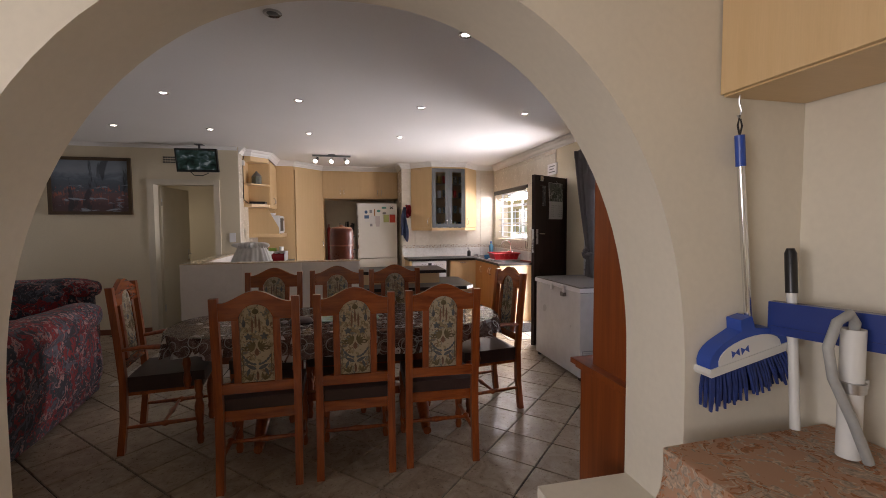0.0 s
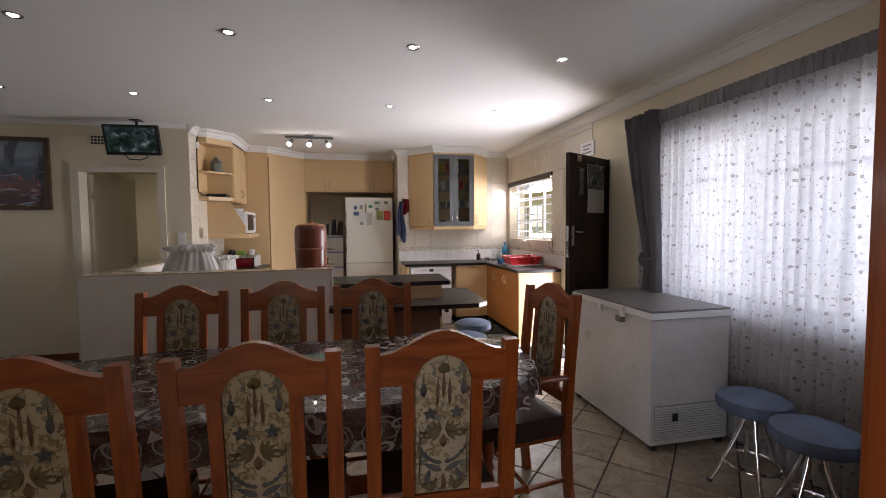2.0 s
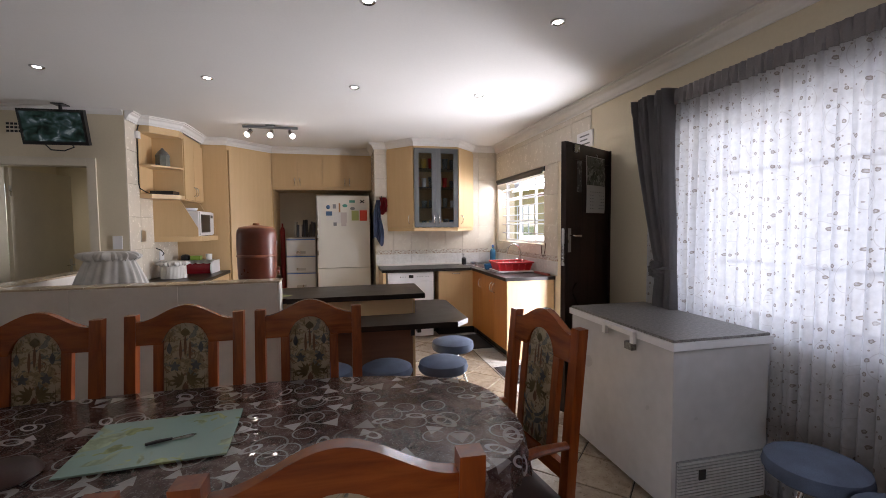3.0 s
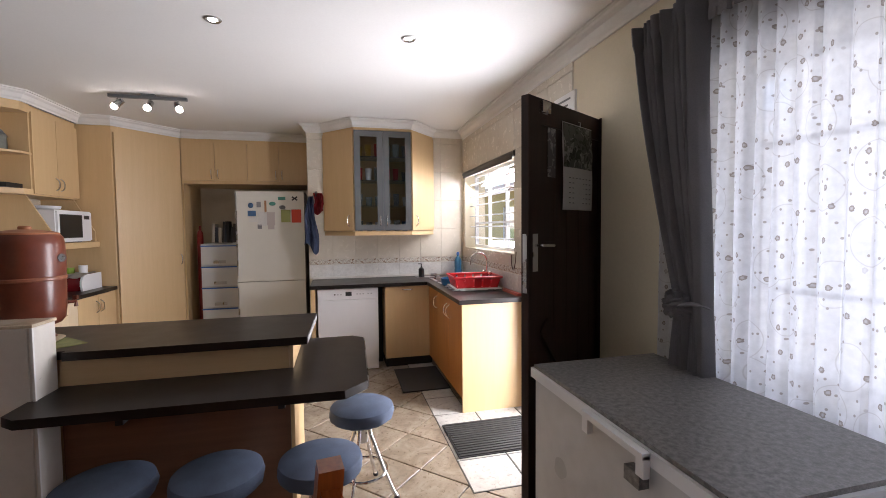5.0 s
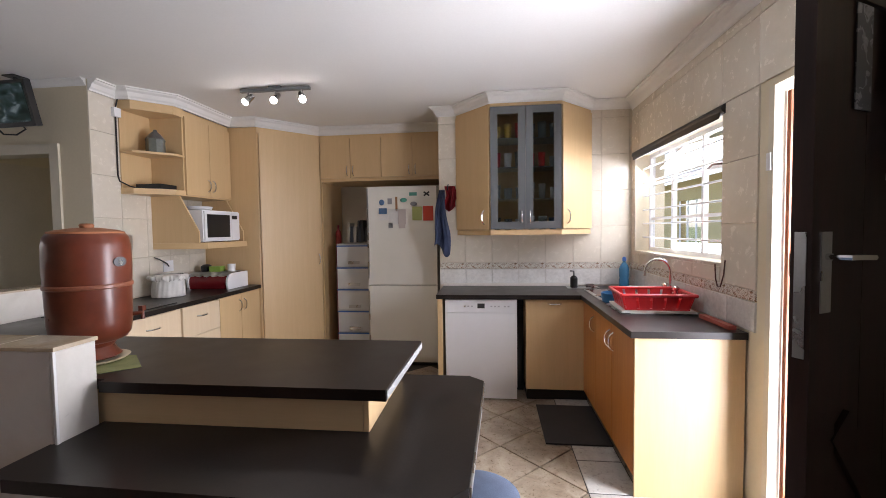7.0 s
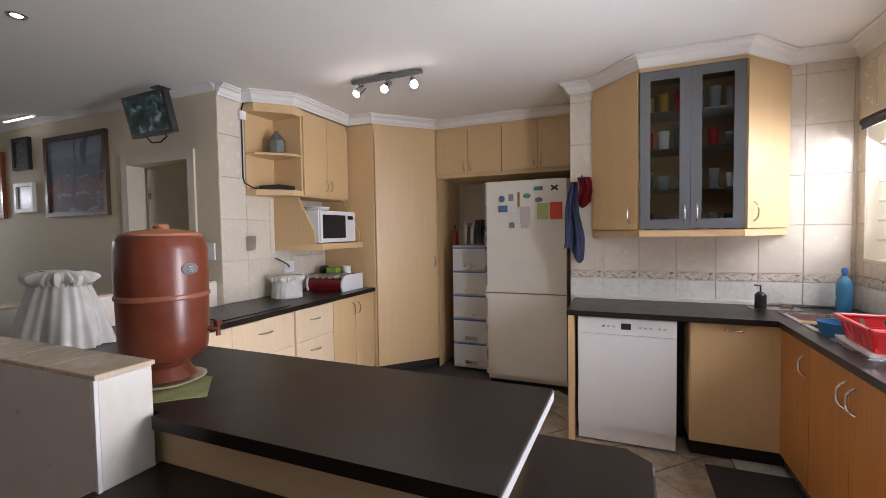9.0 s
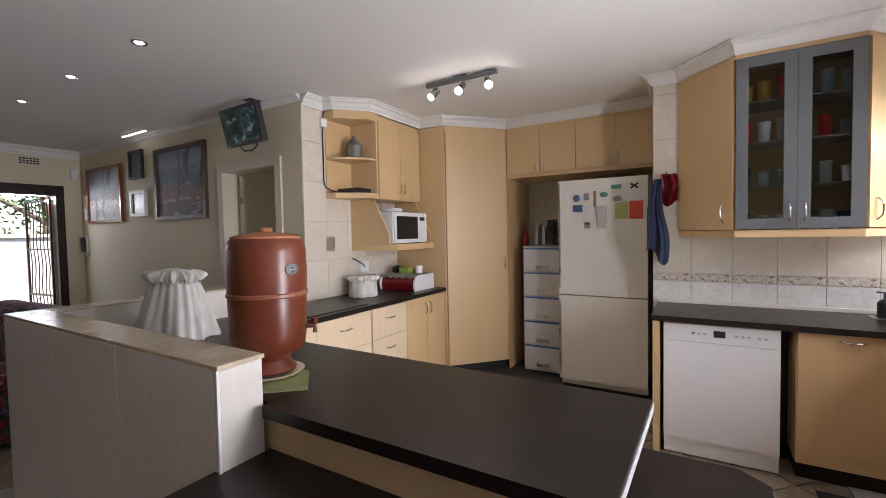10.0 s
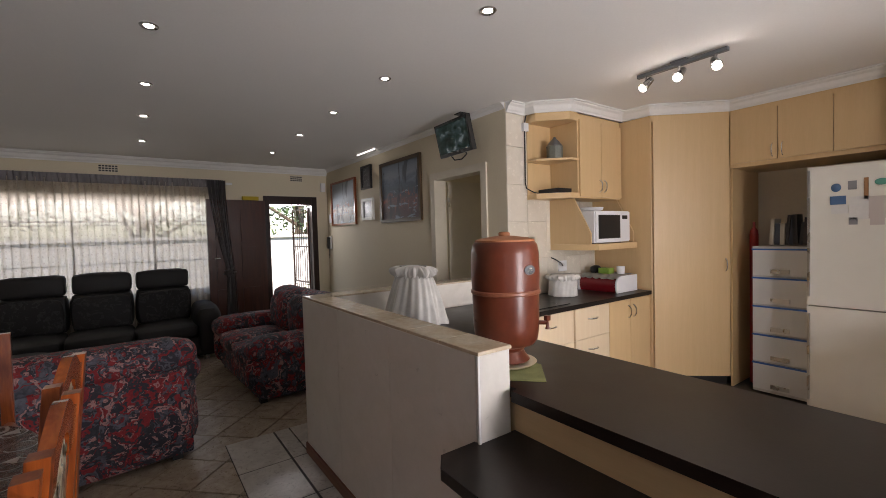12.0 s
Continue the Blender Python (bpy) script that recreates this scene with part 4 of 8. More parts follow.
part("spout", sweep(newbm(), [(4.25, 7.66, 0.985)] + [(4.25 - 0.085 + 0.085 * math.cos(a), 7.66 + 0.0 * a, 1.12 + 0.085 * math.sin(a)) for a in [math.pi * i / 10 for i in range(11)]] + [(4.08, 7.66, 1.09)], 0.010, 10), M["chrome"], tap)
part("body", sweep(newbm(), [(XE - 0.012, 7.58, 0.975), (4.25, 7.60, 0.98), (4.25, 7.72, 0.98), (XE - 0.012, 7.74, 0.975)], 0.015, 10), M["chrome"], tap)
for y in (7.575, 7.745):
    part("handle", lathe(newbm(), [(0.012, 0.98), (0.014, 1.0), (0.026, 1.005), (0.026, 1.02), (0.010, 1.03), (0, 1.03)], 12, 4.25, y), M["chrome"], tap)

rack = thing("dish_rack", "red plastic dish rack on a tray beside the sink", "dish rack", 4.05, 7.475, 0.899, -4)
def rack_wall(z0, z1, grow0, grow1, material, name, n):
    w, d = 0.185, 0.155
    for k in range(n):
        bm = newbm()
        side, t = divmod(k, n // 4)
        f = (t + 0.5) / (n // 4) * 2 - 1
        hw = 0.4 / (n // 4)
        def at(f, z, g, o):
            q = [(f * (w + g), -(d + g) - o), ((w + g) + o, f * (d + g)), (-f * (w + g), (d + g) + o), (-(w + g) - o, -f * (d + g))][side]
            return (q[0], q[1], z)
        v = [bm.verts.new(at(f + s * hw * 2, z, g, o)) for o in (0, 0.004) for z, g in ((z0, grow0), (z1, grow1)) for s in (-1, 1)]
        for ids in ((0, 1, 3, 2), (4, 6, 7, 5), (0, 2, 6, 4), (1, 5, 7, 3), (0, 4, 5, 1), (2, 3, 7, 6)):
            bm.faces.new([v[i] for i in ids])
        part(name, bm, material, rack, smooth=False)
rack_wall(0.022, 0.102, 0.0, 0.022, M["red"], "slat", 20)
part("tray", rbox(-0.215, 0.215, -0.19, 0.19, 0.0005, 0.012, 0.004), M["white_plastic"], rack, "white drip tray")
part("base", rbox(-0.187, 0.187, -0.157, 0.157, 0.012, 0.022, 0.003), M["red"], rack)
bm = newbm()
for s in ((-1, -1, 1, -1), (1, -1, 1, 1), (1, 1, -1, 1), (-1, 1, -1, -1)):
    a, b = Vector((s[0] * 0.214, s[1] * 0.184, 0.107)), Vector((s[2] * 0.214, s[3] * 0.184, 0.107))
    sweep(bm, [a, b], 0.011, 8)
part("rim", bm, M["red"], rack)
for i in range(6):
    part("divider", rbox(-0.165, 0.165, -0.135 + i * 0.05, -0.129 + i * 0.05, 0.022, 0.07, 0.001), M["red"], rack)
solo("blue_bowl", lathe(newbm(), [(0.05, 0.7505), (0.075, 0.90), (0.085, 0.955), (0.079, 0.955), (0.045, 0.76), (0, 0.76)], 24, 3.90, 7.775), glossy("blue_plastic_bowl", (0.03, 0.16, 0.35), 0.3), "blue plastic bowl at the sink", "bowl")

soap = thing("soap_dispenser", "black soap pump bottle behind the sink", "soap bottle", 3.76, 8.50, 0.8905)
part("bottle", lathe(newbm(), [(0.03, 0), (0.033, 0.005), (0.033, 0.09), (0.02, 0.105), (0.012, 0.11), (0, 0.11)], 20), M["black"], soap)
part("pump", sweep(newbm(), [(0, 0, 0.11), (0, 0, 0.15), (-0.035, 0, 0.152)], 0.006, 8), M["black"], soap)
solo("soap_tray", rbox(3.70, 3.98, 8.44, 8.50 + 0.07, 0.8905, 0.8935, 0.001), M["steel"], "small steel tray with a scourer", "tray")
solo("scourer", bevel(box(newbm(), 3.86, 3.93, 8.47, 8.53, 0.894, 0.93), 0.015, None, 3), M["chrome"], "round steel wool scourer", "scourer")
bt = thing("water_bottle", "blue clear plastic bottle in the corner behind the sink", "bottle", 4.20, 8.52, 0.8905)
M["blue_bottle"] = glossy("blue_clear_plastic", (0.12, 0.45, 0.75), 0.12)
M["blue_bottle"].node_tree.nodes["Principled BSDF"].inputs["Transmission Weight"].default_value = 0.6
part("bottle", lathe(newbm(), [(0.038, 0), (0.042, 0.01), (0.042, 0.07), (0.038, 0.085), (0.042, 0.10), (0.042, 0.17), (0.03, 0.205), (0.013, 0.225), (0.013, 0.245), (0, 0.245)], 20), M["blue_bottle"], bt)
part("cap", lathe(newbm(), [(0.017, 0.24), (0.017, 0.262), (0.010, 0.275), (0, 0.275)], 14), M["blue_edge"], bt)
solo("worktop_knife", rbox(4.235, 4.272, 6.90, 7.22, 0.8905, 0.912, 0.006), glossy("faded_red_plastic", (0.42, 0.10, 0.07), 0.5), "faded red brush on the worktop by the wall", "brush")

# glazed wall cupboard with slanted sides
wc = thing("wall_cabinet", "maple wall cabinet with grey framed glass doors and slanted sides", "cabinet", 3.32, 8.5, 1.38, world_parts=True)
X0, X1, XA, XB, YF = 2.705, 3.935, 3.02, 3.62, 8.295
def ringboard(z0, z1, grow=0.0):
    return bevel(prism(newbm(), [(X0, YK - 0.011), (X0, YK - 0.02), (XA - grow * 0.4, YF - grow), (XB + grow * 0.4, YF - grow), (X1, YK - 0.02), (X1, YK - 0.011)], z0, z1), 0.0015)
part("top_board", ringboard(2.475, 2.515, 0.004), M["maple_x"], wc)
part("bottom_board", ringboard(1.375, 1.42, 0.004), M["maple_x"], wc)
part("back_panel", rbox(X0 + 0.01, X1 - 0.01, YK - 0.026, YK - 0.012, 1.421, 2.474, 0.001), M["maple"], wc)
for z in (1.68, 1.95, 2.20):
    part("shelf", bevel(prism(newbm(), [(X0 + 0.05, YK - 0.03), (XA, YF + 0.04), (XB, YF + 0.04), (X1 - 0.05, YK - 0.03)], z + 0.004, z + 0.012), 0.001), M["tumbler"], wc, "green tinted glass shelf")
for (xa, ya, xb, yb, hx) in ((X0 + 0.004, YK - 0.02, XA - 0.003, YF + 0.003, 0.87), (X1 - 0.004, YK - 0.02, XB + 0.003, YF + 0.003, 0.13)):
    if hx < 0.5:
        xa, ya, xb, yb = xb, yb, xa, ya
    L = math.hypot(xb - xa, yb - ya)
    mm = Matrix.Translation((xa, ya, 0)) @ Matrix.Rotation(math.atan2(yb - ya, xb - xa), 4, "Z")
    bm = bevel(box(newbm(), 0.0, L, -0.016, 0.002, 1.425, 2.470), 0.002)
    bmesh.ops.transform(bm, matrix=mm, verts=bm.verts)
    d = part("door", bm, M["maple"], wc)
    hb = bow("-y", -0.016, L * hx, 1.53, 0.12, True)
    bmesh.ops.transform(hb, matrix=mm, verts=hb.verts)
    part("handle", hb, M["chrome"], d, "bowed chrome handle")
M["glass"] = nodes_of("shade_tinted_glass", 0.03)[0]
gb = M["glass"].node_tree.nodes["Principled BSDF"]
gb.inputs["Transmission Weight"].default_value, gb.inputs["IOR"].default_value = 1.0, 1.1
# Grey tint stands in for the shade inside the glazed cabinet.
gb.inputs["Base Color"].default_value = (0.62, 0.65, 0.65, 1)
for a, b, hx in ((XA + 0.002, 3.319, 3.285), (3.321, XB - 0.002, 3.355)):
    w = 0.062
    bm = newbm()
    for x0, x1, z0, z1 in ((a, a + w, 1.427, 2.468), (b - w, b, 1.427, 2.468), (a + w, b - w, 1.427, 1.427 + w), (a + w, b - w, 2.468 - w, 2.468)):
        box(bm, x0, x1, YF - 0.019, YF - 0.001, z0, z1)
    d = part("glass_door", bm, M["grey_frame"], wc, "grey lacquered frame", smooth=False)
    pane = part("pane", rbox(a + w + 0.001, b - w - 0.001, YF - 0.012, YF - 0.008, 1.427 + w + 0.001, 2.468 - w - 0.001, 0.0005), M["glass"], d, "clear glass pane")
    part("handle", bow("-y", YF - 0.019, hx, 1.53, 0.12, True), M["chrome"], d, "bowed chrome handle")
random.seed(7)
CUPS = [M["tumbler"], M["tumbler"], glossy("red_cup", (0.55, 0.03, 0.02), 0.3), glossy("yellow_cup", (0.55, 0.35, 0.05), 0.3), M["enamel"], glossy("blue_cup", (0.03, 0.10, 0.2), 0.3)]
for z, kinds in ((1.4205, (0, 1, 4, 0, 1, 5)), (1.6925, (0, 1, 0, 4, 1, 4)), (1.9625, (2, 4, 0, 2, 2, 0)), (2.2125, (3, 3, 2, 0, 1, 0))):
    for i, k in enumerate(kinds):
        x = 3.08 + i * 0.095 + (0.012 if i > 2 else 0)
        h, r = random.uniform(0.09, 0.15), random.uniform(0.030, 0.040)
        solo("glass_tumbler" if k < 2 else "mug", lathe(newbm(), [(r * 0.8, z), (r, z + h), (r - 0.004, z + h), (r * 0.75, z + 0.012), (0, z + 0.012)], 16, x, 8.40 + random.uniform(-0.02, 0.04)), CUPS[k], "clear drinking glass in the glazed cabinet" if k < 2 else "coloured mug in the glazed cabinet", "glass" if k < 2 else "mug", "crockery in the glazed cabinet")

# cloths on a hook beside the fridge
def cloth(name, x0, x1, y, z0, z1, material, label, seed, taper=0.35):
    rnd = random.Random(seed)
    ph = [rnd.uniform(0, 6.3) for _ in range(4)]
    def at(u, v):
        w = taper + (1 - taper) * min(1.0, v * 1.5)
        x = (x0 + x1) / 2 + (u - 0.5) * (x1 - x0) * w
        dy = 0.018 * math.sin(u * 11 + ph[0] + v * 2) * (0.4 + v) + 0.010 * math.sin(u * 23 + ph[1])
        return (x + 0.01 * math.sin(v * 7 + ph[2]), y + dy, z1 - v * (z1 - z0) * (0.90 + 0.10 * math.sin(u * 5 + ph[3])))
    bm = grid(newbm(), 26, 22, at)
    bmesh.ops.solidify(bm, geom=bm.faces[:], thickness=0.006)
    return solo(name, bm, material, label, "cloth")
cloth("tea_towel", 2.49, 2.635, 8.55, 1.17, 1.80, mottled("blue_terry_cloth", (0.10, 0.13, 0.24), 0.95, 0.3, 6, 250, 0.5), "blue tea towel hanging from a hook beside the fridge", 3)
cloth("oven_cloth", 2.595, 2.70, 8.61, 1.60, 1.84, mottled("red_cotton", (0.36, 0.02, 0.03), 0.9, 0.2, 6, 250, 0.4), "red oven cloth hanging behind the blue towel", 5, 0.92)
hook = solo("wall_hook", sweep(newbm(), [(2.62, YK - 0.012, 1.86), (2.62, 8.60, 1.84), (2.62, 8.57, 1.80), (2.62, 8.55, 1.82)], 0.005, 6), M["black"], "small black wall hook", "hook")

# spotlight bar
bar = thing("spotlight_bar", "dark steel ceiling bar with three lit spotlights", "ceiling light", 1.33, 7.84, CEIL, world_parts=True)
part("rail", rbox(1.04, 1.62, 7.825, 7.855, 2.545, 2.570, 0.003), M["grey_frame"], bar)
part("mount", rbox(1.28, 1.38, 7.82, 7.86, 2.5705, CEIL - 0.001, 0.002), M["grey_frame"], bar)
for x, dx, dy in ((1.10, -0.5, -0.55), (1.33, -0.15, -0.75), (1.55, 0.45, -0.6)):
    part("stem", sweep(newbm(), [(x, 7.84, 2.545), (x, 7.84, 2.50)], 0.008, 8), M["steel"], bar)
    d = Vector((dx, dy, -0.75)).normalized()
    rot = d.to_track_quat("Z", "Y").to_matrix().to_4x4()
    bm = lathe(newbm(), [(0.0, -0.055), (0.020, -0.055), (0.024, -0.03), (0.026, 0.0), (0.034, 0.02), (0.034, 0.030)], 20)
    bmesh.ops.transform(bm, matrix=Matrix.Translation((x, 7.84, 2.49)) @ rot, verts=bm.verts)
    head = part("spot_head", bm, M["steel"], bar, "brushed steel spot head")
    bm = lathe(newbm(), [(0.022, 0.0305), (0.026, 0.036), (0.022, 0.046), (0.0, 0.050)], 20)
    bmesh.ops.transform(bm, matrix=Matrix.Translation((x, 7.84, 2.49)) @ rot, verts=bm.verts)
    part("bulb", bm, M["spot_bulb"], head, "glowing reflector bulb")

# ---------------------------------------------------------------- breakfast bar
bw = thing("bar_worktop", "black laminate bar top behind the low tiled wall", "worktop", 1.4, 6.15, 0.893, world_parts=True)
part("top", bevel(prism(newbm(), [(-0.005, 5.888), (1.695, 5.888), (1.695, 5.858), (2.690, 5.858), (2.705, 6.45), (-0.005, 6.45)], 0.893, 0.93), 0.007), M["laminate"], bw)
part("end_strip", bevel(prism(newbm(), [(2.6915, 5.862), (2.6945, 5.862), (2.7095, 6.446), (2.7065, 6.446)], 0.898, 0.924), 0.001), M["vent_grey"], bw, "pale grey edging strip")
bar_body = thing("bar_cabinet", "maple bar cabinet under the raised black top", "cabinet", 2.1, 6.15, 0, world_parts=True)
part("front_panel", rbox(1.662, 2.60, 5.905, 5.923, 0.745, 0.892, 0.0015), M["maple_x"], bar_body)
# Below the counter the panel's shade is put into its darker brown.
part("lower_panel", rbox(1.662, 2.60, 5.905, 5.923, 0.0, 0.744, 0.0015), wood("shaded_bar_panel", (0.20, 0.085, 0.040), (0.155, 0.062, 0.028), 0.4, "x", 22, 1.6), bar_body, "wooden panel browned by painted shade")
part("end_panel", rbox(2.602, 2.62, 5.905, 6.42, 0.0, 0.892, 0.0015), M["maple"], bar_body)
part("body", rbox(0.66, 2.600, 5.925, 6.42, 0.0, 0.892, 0.002), M["maple"], bar_body)
lb = thing("breakfast_counter", "lower black laminate breakfast counter", "worktop", 2.3, 5.8, 0.735, world_parts=True)
part("top", bevel(prism(newbm(), [(1.64, 5.60), (1.70, 5.555), (2.86, 5.53), (2.96, 5.63), (2.985, 6.40), (2.92, 6.46), (2.622, 6.46), (2.622, 5.903), (1.664, 5.903), (1.664, 5.742), (1.64, 5.742)], 0.735, 0.772), 0.014, None, 3), M["laminate"], lb)
part("edge_strip", bevel(prism(newbm(), [(2.9615, 5.64), (2.9665, 5.64), (2.9905, 6.39), (2.9855, 6.39)], 0.740, 0.767), 0.001), M["steel"], lb, "grey edging strip")
for x in (2.01, 2.60):
    br = thing("bracket", "black steel bracket under the breakfast counter", "bracket", x, 5.75, 0.6, world_parts=True, group="counter brackets")
    part("arm", rbox(x - 0.015, x + 0.015, 5.66, 5.903, 0.718, 0.7345, 0.002), M["black"], br)
    part("plate", rbox(x - 0.015, x + 0.015, 5.895, 5.904, 0.60, 0.717, 0.002), M["black"], br)
    part("lip", rbox(x - 0.013, x + 0.013, 5.600, 5.662, 0.695, 0.7345, 0.003), M["black"], br)

# clay water urn
urn = thing("water_filter_urn", "brown glazed clay water filter urn on a saucer", "urn", 1.475, 6.055, 0.93)
urn.scale = (0.80, 0.80, 0.83)
part("mat", bevel(prism(newbm(), [(-0.16, -0.20), (0.10, -0.23), (0.30, -0.05), (0.12, 0.12), (-0.15, 0.10)], 0.0005, 0.004), 0.001), mottled("green_cotton", (0.28, 0.29, 0.12), 0.95, 0.25, 10, 200, 0.4), urn, "pale green cloth")
part("saucer", lathe(newbm(), [(0.09, 0.0045), (0.135, 0.014), (0.15, 0.024), (0.145, 0.026), (0.09, 0.012), (0, 0.012)], 40), mottled("cream_glaze", (0.62, 0.52, 0.36), 0.3, 0.1, 8, 40, 0.03), urn, "cream glazed saucer")
part("foot", lathe(newbm(), [(0.105, 0.0265), (0.115, 0.035), (0.095, 0.06), (0.085, 0.08), (0.10, 0.10)], 48), M["urn"], urn)
part("lower_vessel", lathe(newbm(), [(0.10, 0.10), (0.14, 0.115), (0.158, 0.14), (0.165, 0.20), (0.168, 0.33), (0.168, 0.355)], 56), M["urn"], urn)
part("band", lathe(newbm(), [(0.168, 0.355), (0.174, 0.360), (0.174, 0.372), (0.169, 0.377)], 56), mottled("worn_glaze", (0.30, 0.10, 0.05), 0.35, 0.3, 8, 50, 0.05), urn, "paler raised band")
part("upper_vessel", lathe(newbm(), [(0.169, 0.377), (0.172, 0.45), (0.170, 0.55), (0.162, 0.59), (0.150, 0.605)], 56), M["urn"], urn)
lid = part("lid", lathe(newbm(), [(0.150, 0.605), (0.148, 0.613), (0.12, 0.622), (0.05, 0.632), (0.0, 0.634)], 48), M["terracotta"], urn, "flat terracotta lid")
part("knob", lathe(newbm(), [(0.028, 0.630), (0.030, 0.645), (0.024, 0.652), (0, 0.653)], 20), M["terracotta"], lid)
bm = lathe(newbm(), [(0.034, 0), (0.034, 0.004), (0, 0.006)], 28, 0, 0, 1, 0.66)
bmesh.ops.transform(bm, matrix=pose(0.171 * math.cos(-0.03), 0.171 * math.sin(-0.03), 0.475) @ pose(0, 0, 0, 0, 0, math.degrees(-0.03) + 90) @ pose(0, 0, 0, 90, 0, 0), verts=bm.verts)
badge = part("badge", bm, M["grey_frame"], urn, "dark oval maker's badge with silver marks")
for dz, w in ((0.008, 0.018), (-0.002, 0.030), (-0.011, 0.016)):
    part("mark", rbox(0.1765, 0.1785, -0.005 - w / 2, -0.005 + w / 2, 0.4725 + dz, 0.4775 + dz, 0.0005), M["chrome"], badge)
a = 0.62
part("tap", sweep(newbm(), [(0.16 * math.cos(a), 0.16 * math.sin(a), 0.215), (0.205 * math.cos(a), 0.205 * math.sin(a), 0.215), (0.205 * math.cos(a), 0.205 * math.sin(a), 0.185)], 0.011, 10), M["urn"], urn, "small brown tap")
part("tap_lever", rbox(0.155, 0.178, 0.107, 0.130, 0.226, 0.25, 0.003), M["urn"], urn)

# covered pots
M["lace"] = mottled("white_lace_cotton", (0.66, 0.64, 0.60), 0.95, 0.12, 14, 260, 0.5)
def cosy(name, x, y, z, r, h, label, frill=0.075, seed=1, splay=0.14, waist=0.86):
    root = thing(name, label, "pot cover", x, y, z)
    def side(u, v):
        a = 2 * math.pi * u
        rr = r * (waist + splay * v ** 0.8) + (splay + 0.15) * (0.015 * v * math.sin(a * 9 + seed) + 0.014 * v * math.sin(a * 5 + 2 * seed) + (0.003 + 0.006 * v) * math.sin(a * 21 + 3 * v))
        return (rr * math.cos(a), rr * math.sin(a), 0.003 + h * (1 - v) * 0.93)
    bm = grid(newbm(), 160, 16, side)
    bmesh.ops.remove_doubles(bm, verts=bm.verts, dist=1e-4)
    lathe(bm, [(r * waist, h * 0.932), (r * waist * 0.87, h * 0.97), (r * waist * 0.35, h), (0, h * 1.005)], 48)
    part("cover", bm, M["lace"], root)
    if frill:
        def fr_(u, v):
            a = 2 * math.pi * u
            wob = frill * (0.34 * math.sin(a * 9 + seed + 2 * v) + 0.24 * math.sin(a * 17 + 2.0) + 0.12 * math.sin(a * 31))
            rr = r * (waist - 0.02) + frill * 0.55 * math.sin(v * 2.4) + wob * v
            return (rr * math.cos(a), rr * math.sin(a), h * 0.985 + frill * 0.12 * math.sin(v * 3.1) - v * frill + wob * v * 0.7)
        bm = grid(newbm(), 220, 9, fr_)
        bmesh.ops.remove_doubles(bm, verts=bm.verts, dist=1e-4)
        bmesh.ops.solidify(bm, geom=bm.faces[:], thickness=0.003)
        part("frill", bm, M["lace"], root, "gathered lace frill")
    return root
cosy("appliance_cover", 0.45, 6.25, 0.9305, 0.15, 0.34, "gathered white lace cover over an appliance on the bar", 0.065, 2, 0.64, 0.62).scale = (1.36, 0.85, 1.02)
cosy("pot_cover", 0.27, 7.93, 0.8905, 0.135, 0.19, "white lace cover over a kettle on the worktop", 0.045, 4, 0.06)

bin_ = thing("bread_bin", "white and red roll-top bread bin on the worktop", "bread bin", 0.335, 8.515, 0.8905, -90)
prof = [(-0.15, 0.0), (0.175, 0.0), (0.188, 0.05), (0.182, 0.10), (0.155, 0.14), (0.11, 0.15), (-0.15, 0.15)]
m = Matrix(((1, 0, 0, 0), (0, 0, 1, 0), (0, 1, 0, 0), (0, 0, 0, 1)))
for y in (-0.21, 0.192):
    part("end", prism_m(prof, y, y + 0.018, m, 0.003), M["enamel"], bin_)
part("roll_top", prism_m([(x * 0.94, z * 0.94 + 0.002) for x, z in prof], -0.19, 0.19, m, 0.004), glossy("dark_red_plastic", (0.17, 0.008, 0.012), 0.25), bin_, "dark red roll top")
def runner(u, v):
    y = (u - 0.5) * 0.40
    x, z = (-0.14 + 0.25 * v / 0.6, 0.1535) if v < 0.6 else (0.11 + 0.072 * (v - 0.6) / 0.4, 0.1535 - 0.036 * ((v - 0.6) / 0.4) * (0.65 + 0.35 * abs(math.sin(u * 16))))
    return (x + 0.006 * math.sin(u * 34) * v, y, z + 0.004 * abs(math.sin(u * 20 + 3 * v)))
bm = grid(newbm(), 48, 14, runner)
bmesh.ops.solidify(bm, geom=bm.faces[:], thickness=0.002)
part("cloth", bm, M["lace"], bin_, "white lace runner with a scalloped edge")
solo("green_box", bevel(prism(newbm(), [(0.27, 8.46), (0.38, 8.46), (0.38, 8.55), (0.27, 8.55)], 1.0475, 1.10), 0.01), glossy("green_packet", (0.25, 0.40, 0.06), 0.4), "green packet on the bread bin", "packet")
solo("white_mug", lathe(newbm(), [(0.034, 1.0475), (0.037, 1.12), (0.034, 1.12), (0.03, 1.055), (0, 1.055)], 20, 0.46, 8.53), M["enamel"], "white mug on the bread bin", "mug")
solo("dark_jar", lathe(newbm(), [(0.045, 1.0475), (0.05, 1.06), (0.05, 1.10), (0.03, 1.115), (0, 1.12)], 20, 0.20, 8.52), M["black"], "small dark jar on the bread bin", "jar")
solo("double_socket", rbox(XL + 0.011, XL + 0.018, 7.70, 7.80, 1.30, 1.42, 0.003), M["steel"], "steel wall socket on the tiled pier", "socket")
solo("socket_plate", rbox(XL + 0.011, XL + 0.02, 8.12, 8.24, 1.08, 1.18, 0.004), M["enamel"], "white wall socket above the worktop", "socket")
solo("kettle_lead", sweep(newbm(), [(XL + 0.03, 8.0, 1.22), (0.12, 8.02, 1.20), (0.12, 8.10, 1.16), (XL + 0.03, 8.17, 1.13)], 0.006, 6), M["black"], "black appliance lead at the wall socket", "cable")
